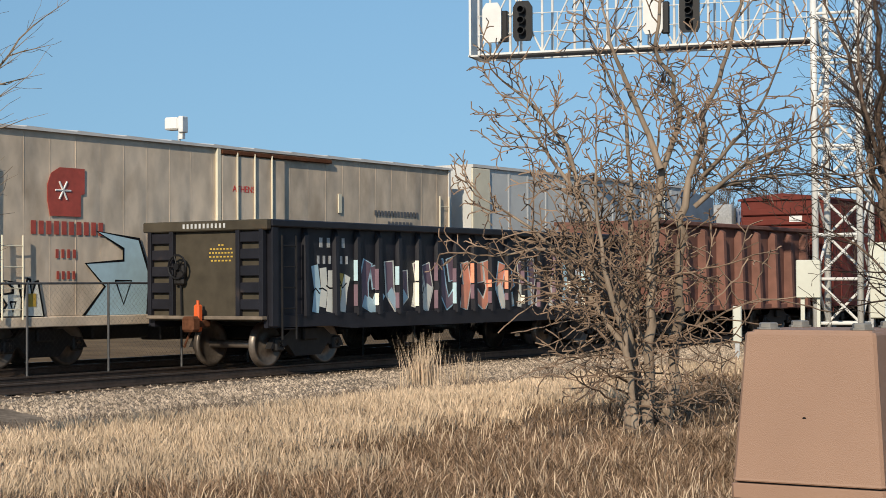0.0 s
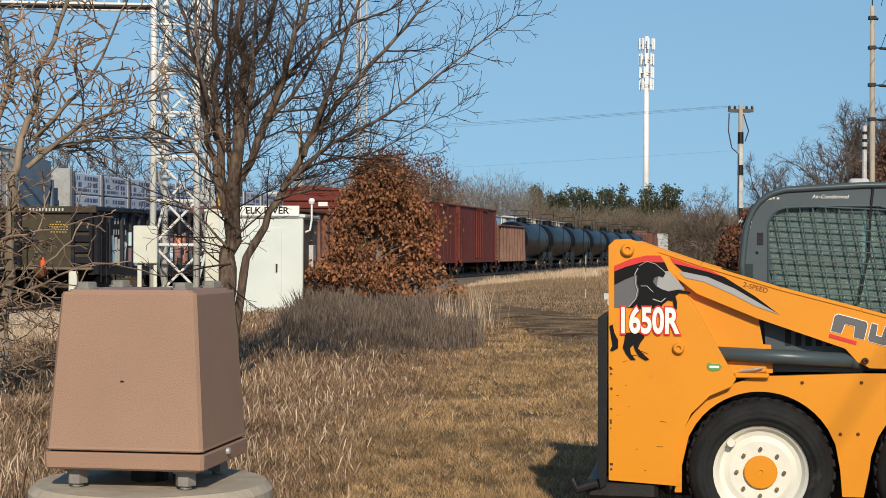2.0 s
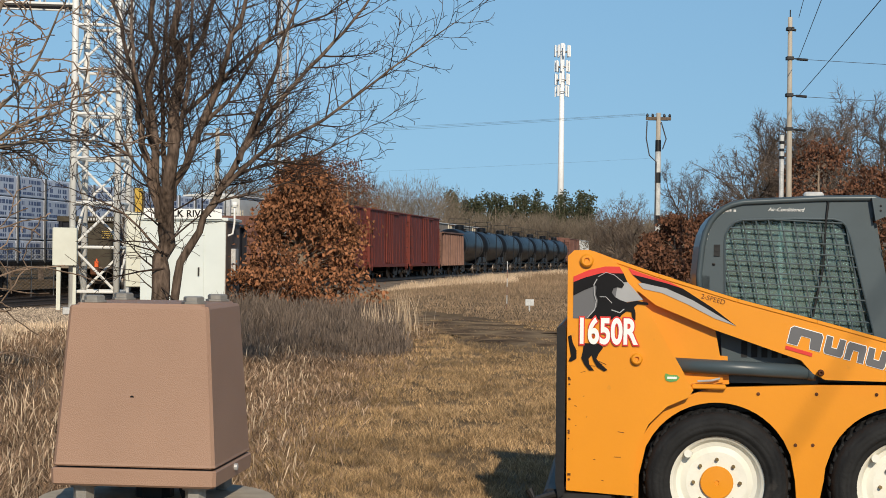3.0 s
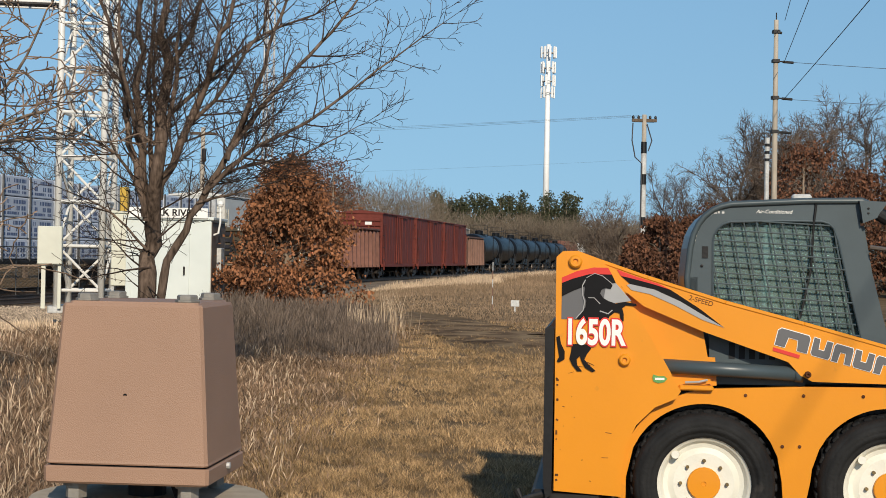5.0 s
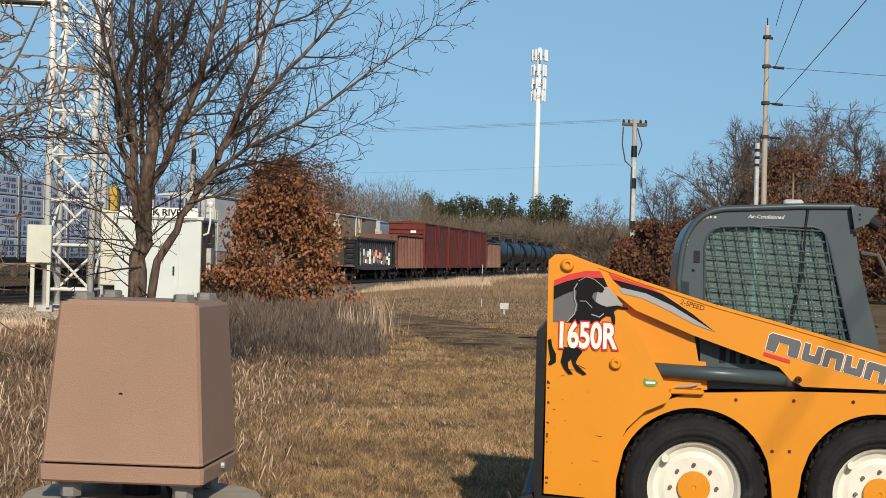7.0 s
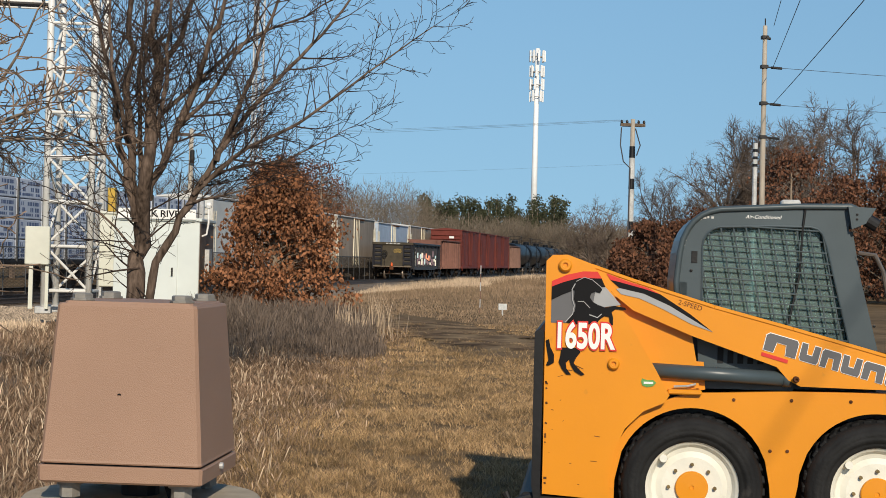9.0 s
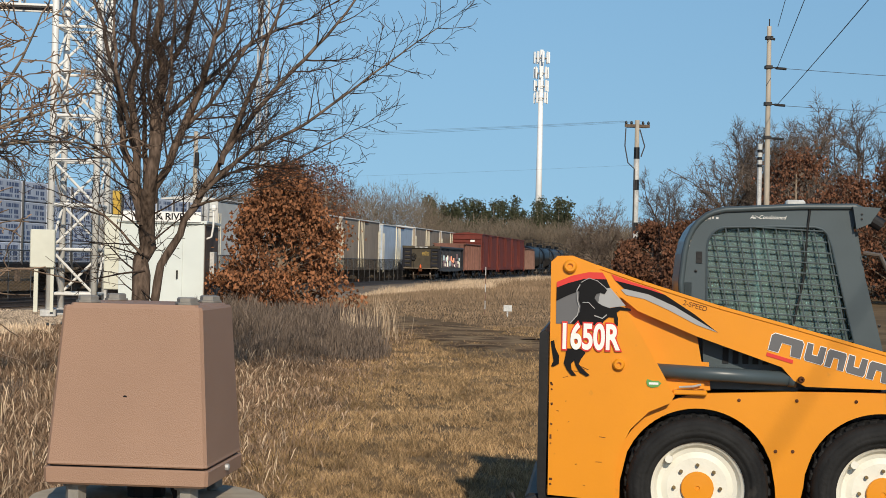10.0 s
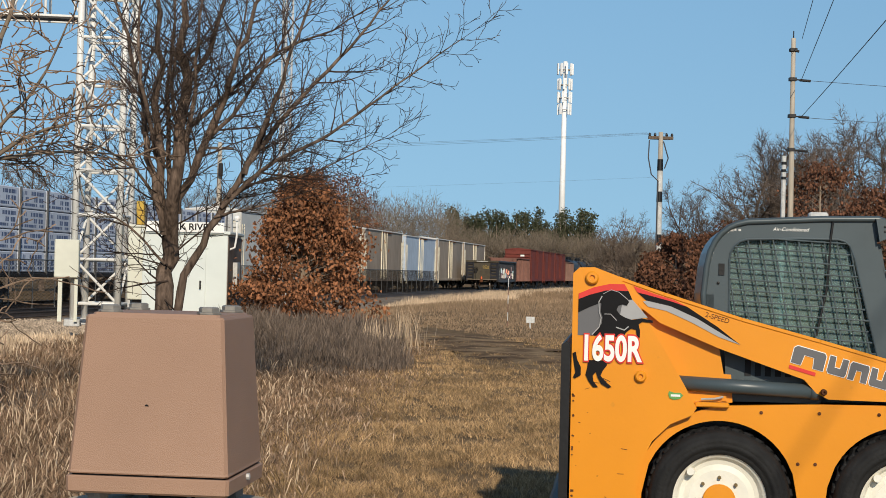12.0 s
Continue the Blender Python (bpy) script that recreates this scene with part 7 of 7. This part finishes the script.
def far_woods():
    """Fine twig tufts in overlapping round crowns that fill the tree line."""
    rng = np.random.default_rng(6)
    tris = []
    for bear0, bear1, d0, d1, n, h0, h1, size in ((-4, 4.9, 190, 260, 150, 8, 12.5, 1.0), (4.3, 12, 285, 305, 190, 6.0, 10.0, 1.2), (10.2, 14.5, 100, 140, 60, 2.5, 5, 0.6), (14.2, 26, 96, 125, 150, 3.5, 7.5, 0.7), (-46, -3, 150, 240, 150, 5, 9, 0.9)):
        for _ in range(n):
            x, y = ray_place(rng.uniform(bear0, bear1), rng.uniform(d0, d1))
            h, z, w = rng.uniform(h0, h1), ground_z(x, y), rng.uniform(1.8, 3.4) * (0.6 + 0.5 * size)
            m = 420
            way = rng.normal(0, 1, (m, 3)) + np.array([0, 0, 0.35])
            way /= np.linalg.norm(way, axis=1)[:, None]
            rad = rng.uniform(0.25, 1.0, m)[:, None] ** 0.5
            p = np.array([x, y, z + h * 0.55]) + way * rad * np.array([w, w, h * 0.45])
            d = (way * 0.6 + rng.normal(0, 0.45, (m, 3)) + np.array([0, 0, 0.35])) * rng.uniform(0.35, 0.9, m)[:, None] * size
            e = rng.normal(0, 1, (m, 3))
            e = e / np.linalg.norm(e, axis=1)[:, None] * (0.026 * size + 0.008)
            tris.append(np.stack([p - e, p + e, p + d], 1))
            foot = np.array([x, y, z]) + rng.normal(0, 0.25, (3, 3)) * np.array([1, 1, 0])
            side = np.array([0.07 * size, 0, 0])
            tris.append(np.stack([foot - side, foot + side, foot + np.array([0, 0, h * 0.75]) + rng.normal(0, 0.5, (3, 3))], 1))
    v = np.concatenate(tris).reshape(-1, 3)
    me = bpy.data.meshes.new("far_woods")
    me.vertices.add(len(v))
    me.vertices.foreach_set("co", v.astype(np.float32).reshape(-1))
    me.loops.add(len(v))
    me.loops.foreach_set("vertex_index", np.arange(len(v), dtype=np.int32))
    me.polygons.add(len(v) // 3)
    me.polygons.foreach_set("loop_start", np.arange(0, len(v), 3, dtype=np.int32))
    me.update(calc_edges=True)
    me.materials.append(TWIGS)
    tagged(new("far_woods", me), "grey-brown bare woods along the horizon, lightened for haze", "woods", kind="stuff")


far_woods()


# ---- grass ----
def blades(name, xyz, height, width, lean, mat, label, seed, head=0.0):
    rng = np.random.default_rng(seed)
    n = len(xyz)
    a = rng.uniform(0, 2 * np.pi, n)
    side = np.stack([np.cos(a), np.sin(a), np.zeros(n)], 1) * (width / 2)[:, None]
    b = rng.uniform(0, 2 * np.pi, n)
    tilt = np.stack([np.cos(b), np.sin(b), np.zeros(n)], 1) * (height * lean * rng.uniform(0.2, 1.3, n))[:, None]
    up = np.zeros((n, 3))
    up[:, 2] = height
    at = 0.85 if head else 0.55
    mid, tip = xyz + up * at + tilt * at * at, xyz + up + tilt
    low, top = (0.3, head) if head else (1.0, 0.8)
    v = np.stack([xyz - side * low, xyz + side * low, mid + side * top, mid - side * top, tip], 1).reshape(-1, 3)
    base = (np.arange(n) * 5)[:, None]
    loops = np.concatenate([base + np.array([0, 1, 2, 3]), base + np.array([3, 2, 4])], 1).reshape(-1)
    me = bpy.data.meshes.new(name)
    me.vertices.add(len(v))
    me.vertices.foreach_set("co", v.astype(np.float32).reshape(-1))
    me.loops.add(len(loops))
    me.loops.foreach_set("vertex_index", loops.astype(np.int32))
    me.polygons.add(2 * n)
    me.polygons.foreach_set("loop_start", np.stack([np.arange(n) * 7, np.arange(n) * 7 + 4], 1).reshape(-1).astype(np.int32))
    me.update(calc_edges=True)
    me.validate()
    me.materials.append(mat)
    tagged(new(name, me), label, "grass", kind="stuff")


def edge_of_lawn(y):
    return -2.0 + 0.12 * y


def scatter(n, seed, keep, a0=-43, a1=17, r0=4.5, r1=52):
    """Places in the wedge of ground before the camera's stand, thicker near by, where keep(x, y) is true."""
    rng = random.Random(seed)
    out = []
    while len(out) < n:
        r = r0 * (r1 / r0) ** rng.random()
        a = radians(rng.uniform(a0, a1))
        x, y = -0.7 + r * math.sin(a), -4.1 + r * math.cos(a)
        k = keep(x, y, rng)
        if k:
            out.append((x, y, ground_z(x, y) - 0.02, k, r))
    d = np.array(out)
    return d[:, :3], d[:, 3], d[:, 4]


def on_dirt(x, y):
    return 21 < y < 40 and abs(x - (3.1 - 0.012 * (y - 27) ** 2)) < 1.25 and noise.noise(Vector((x * 0.9, y * 0.5, 2))) > -0.2


def off_base(x, y):
    return math.hypot(x + 1.065, y + 0.18) > 0.33 and not (0.4 < x < 3.2 and 3.8 < y < 5.7)


def tall_zone(x, y, rng):
    if not off_base(x, y):
        return 0
    q = from_rail(x, y)
    if q < 2.6:
        return 0
    if y > 31 and x > -1.5:
        return 0
    if x > edge_of_lawn(y) + rng.gauss(0, 0.35):
        return 0
    n = noise.noise(Vector((x * 0.5, y * 0.5, 7)))
    low = (0.35 + 0.65 * smooth(3.0, 9.0, q)) * (0.35 + 0.65 * smooth(0.0, 1.6, edge_of_lawn(y) - x))
    tuft = noise.noise(Vector((x * 2.6, y * 2.6, 9)))
    return rng.uniform(0.1, 0.34) * (1 + 0.5 * n + 0.6 * tuft) * low if tuft > -0.25 or rng.random() < 0.35 else 0


def weed_zone(x, y, rng):
    rag = noise.noise(Vector((x * 0.8, y * 0.5, 12)))
    inside = (-2.4 < x < edge_of_lawn(y) - 0.2 + 0.7 * rag and 18.5 + 3.0 * rag < y < 30) or (math.hypot(x + 4.45, (y - 11.7) * 0.8) < 1.3 and rng.random() < 0.3)
    tuft = noise.noise(Vector((x * 2.2, y * 1.6, 5)))
    if not inside or rng.random() < 0.45 - tuft:
        return 0
    return rng.uniform(0.28, 0.7) * (1 + 0.55 * tuft + 0.3 * rag) * (0.5 + 0.5 * smooth(0, 1.6, edge_of_lawn(y) - x)) * (0.3 + 0.6 * smooth(17.5, 24, y))


def lawn_zone(x, y, rng):
    if not off_base(x, y) or x < edge_of_lawn(y) - 0.6 or y > 34 or (on_dirt(x, y) and rng.random() < 0.8):
        return 0
    patch = noise.noise(Vector((x * 1.3, y * 0.9, 4)))
    tuft = noise.noise(Vector((x * 5.5, y * 2.6, 14))) + 0.5 * noise.noise(Vector((x * 13, y * 6, 15)))
    if tuft < -0.12 and rng.random() < 0.72:
        return 0
    return rng.uniform(0.02, 0.055) * (1 + 0.5 * patch + 0.7 * tuft) if patch > -0.35 or rng.random() < 0.4 else 0


def pale_zone(x, y, rng):
    return x < -6.3 + 0.02 * y + 1.5 * noise.noise(Vector((x * 0.6, y * 0.6, 31))) and from_rail(x, y) > 6.6 + rng.gauss(0, 0.5)


def straw_height(x, y, rng):
    if not pale_zone(x, y, rng) and rng.random() > 0.02:
        return 0
    h = tall_zone(x, y, rng)
    return 0.6 * h + 0.09 if h else 0


def seed_height(x, y, rng):
    if pale_zone(x, y, rng) and rng.random() > 0.22:
        return 0
    h = tall_zone(x, y, rng)
    return 0.48 * h + 0.04 if h else 0


P, Hh, R = scatter(120000, 1, straw_height, -43, 0, 8.5, 34)
blades("tall_grass", P, Hh, 0.0016 + R * 0.00022, 0.45, STRAW, "tall dry straw-coloured grass", 1, 1.8)
P, Hh, R = scatter(140000, 2, seed_height, -43, 8, 8.5, 44)
blades("seed_grass", P, Hh, 0.0016 + R * 0.0002, 0.9, SEED, "reddish-brown dry grass and stems", 2, 1.8)
P, Hh, R = scatter(20000, 12, seed_height, -43, 8, 8.5, 40)
blades("seed_heads", P, Hh * 1.05, 0.0016 + R * 0.00019, 0.9, SEED_PALE, "pale fluffy seed heads above the brown grass", 12, 2.4)
P, Hh, R = scatter(14000, 8, tall_zone, -60, 20, 3.5, 9)
blades("sparse_grass", P, Hh, 0.004 + R * 0.0002, 0.6, SEED, "thin dry grass behind the footing", 8, 1.6)
P, Hh, R = scatter(24000, 3, weed_zone, r0=9, r1=36)
blades("weed_patch", P, Hh, 0.002 + R * 0.0002, 0.4, WEED, "grey-brown dead weeds beside the mown strip", 3, 1.6)
def fringe_zone(x, y, rng):
    q = from_rail(x, y)
    tuft = noise.noise(Vector((x * 1.1, y * 1.1, 21)))
    if not 3.4 < q < 7.2 + tuft or x > -4 or tuft < -0.25:
        return 0
    return rng.uniform(0.1, 0.3) * (1 + 0.8 * tuft) * (0.4 + 0.6 * smooth(3.4, 4.8, q))


P, Hh, R = scatter(26000, 13, fringe_zone, -44, -8, 13, 36)
blades("weed_fringe", P, Hh, 0.002 + R * 0.0002, 0.5, WEED, "brown dead weeds along the foot of the ballast", 13, 1.5)
P, Hh, R = scatter(190000, 4, lawn_zone, -22, 17, 8.0, 44)
blades("mown_grass", P, Hh, 0.0014 + R * 0.00024, 1.3, LAWN, "short mown dry grass", 4)
P, Hh, R = scatter(12000, 9, lawn_zone, -30, 30, 3.0, 8.5)
blades("trodden_grass", P, Hh, 0.006 + R * 0.0003, 1.3, LAWN, "short dry grass on the near ground", 9)


P, Hh, R = scatter(105000, 6, lambda x, y, r: r.uniform(0.03, 0.07) + 0.2 * smooth(42, 75, y) * r.random() + 0.42 * r.random() * smooth(88, 105, y) * (1 - smooth(9, 15, from_rail(x, y))) if from_rail(x, y) > 4.6 - 1.2 * smooth(80, 110, y) and y > 31 and x > -1.5 - smooth(34, 38, y) * 40 and not on_dirt(x, y) else 0, -6, 17, 34, 230)
blades("field_grass", P, Hh, 0.004 + R * 0.00024, 0.4, FIELD, "dry straw-coloured grass across the far field", 6)


def bank_zone(x, y, rng):
    q = from_rail(x, y)
    tuft = noise.noise(Vector((x * 0.35, y * 0.16, 9)))
    return rng.uniform(0.3, 0.6) * (1 + 0.7 * tuft) * smooth(80, 96, y) if 3.6 < q < 9 + 3 * tuft and y > 82 else 0


P, Hh, R = scatter(16000, 14, bank_zone, -2, 9, 84, 190)
blades("bank_grass", P, Hh, 0.004 + R * 0.00022, 0.35, STRAW, "pale tall dry grass on the bank beside the far track", 14)



def clump(x, y, h, n, seed):
    rng = np.random.default_rng(seed)
    xy = rng.normal(0, 0.16, (n, 2)) + np.array([x, y])
    p = np.array([(a, b, ground_z(a, b) - 0.03) for a, b in xy])
    blades("grass_clump", p, h * rng.uniform(0.55, 1.1, n), np.full(n, 0.012), 0.22, STRAW, "clump of tall pale dry grass", seed)


clump(-10.5, 20.6, 1.1, 260, 60)
clump(-10.0, 21.2, 0.8, 120, 61)
clump(1.0, 26.6, 0.9, 70, 62)
clump(0.4, 25.6, 0.8, 60, 63)


# ---- what moves ----
def motions():
    for car, s0 in TRAIN:
        walk(car, [(t, rail_pose(s0 + SPEED * t, NEAR)) for t in range(13)])
    for wheelset, dx in SPINNING:
        walk(wheelset, [(k / FPS, pose(dx, 0, WHEEL_R) @ pose(0, 0, 0, 0, math.degrees(SPEED / WHEEL_R) * k / FPS, 0)) for k in range(12 * FPS + 1)])


motions()
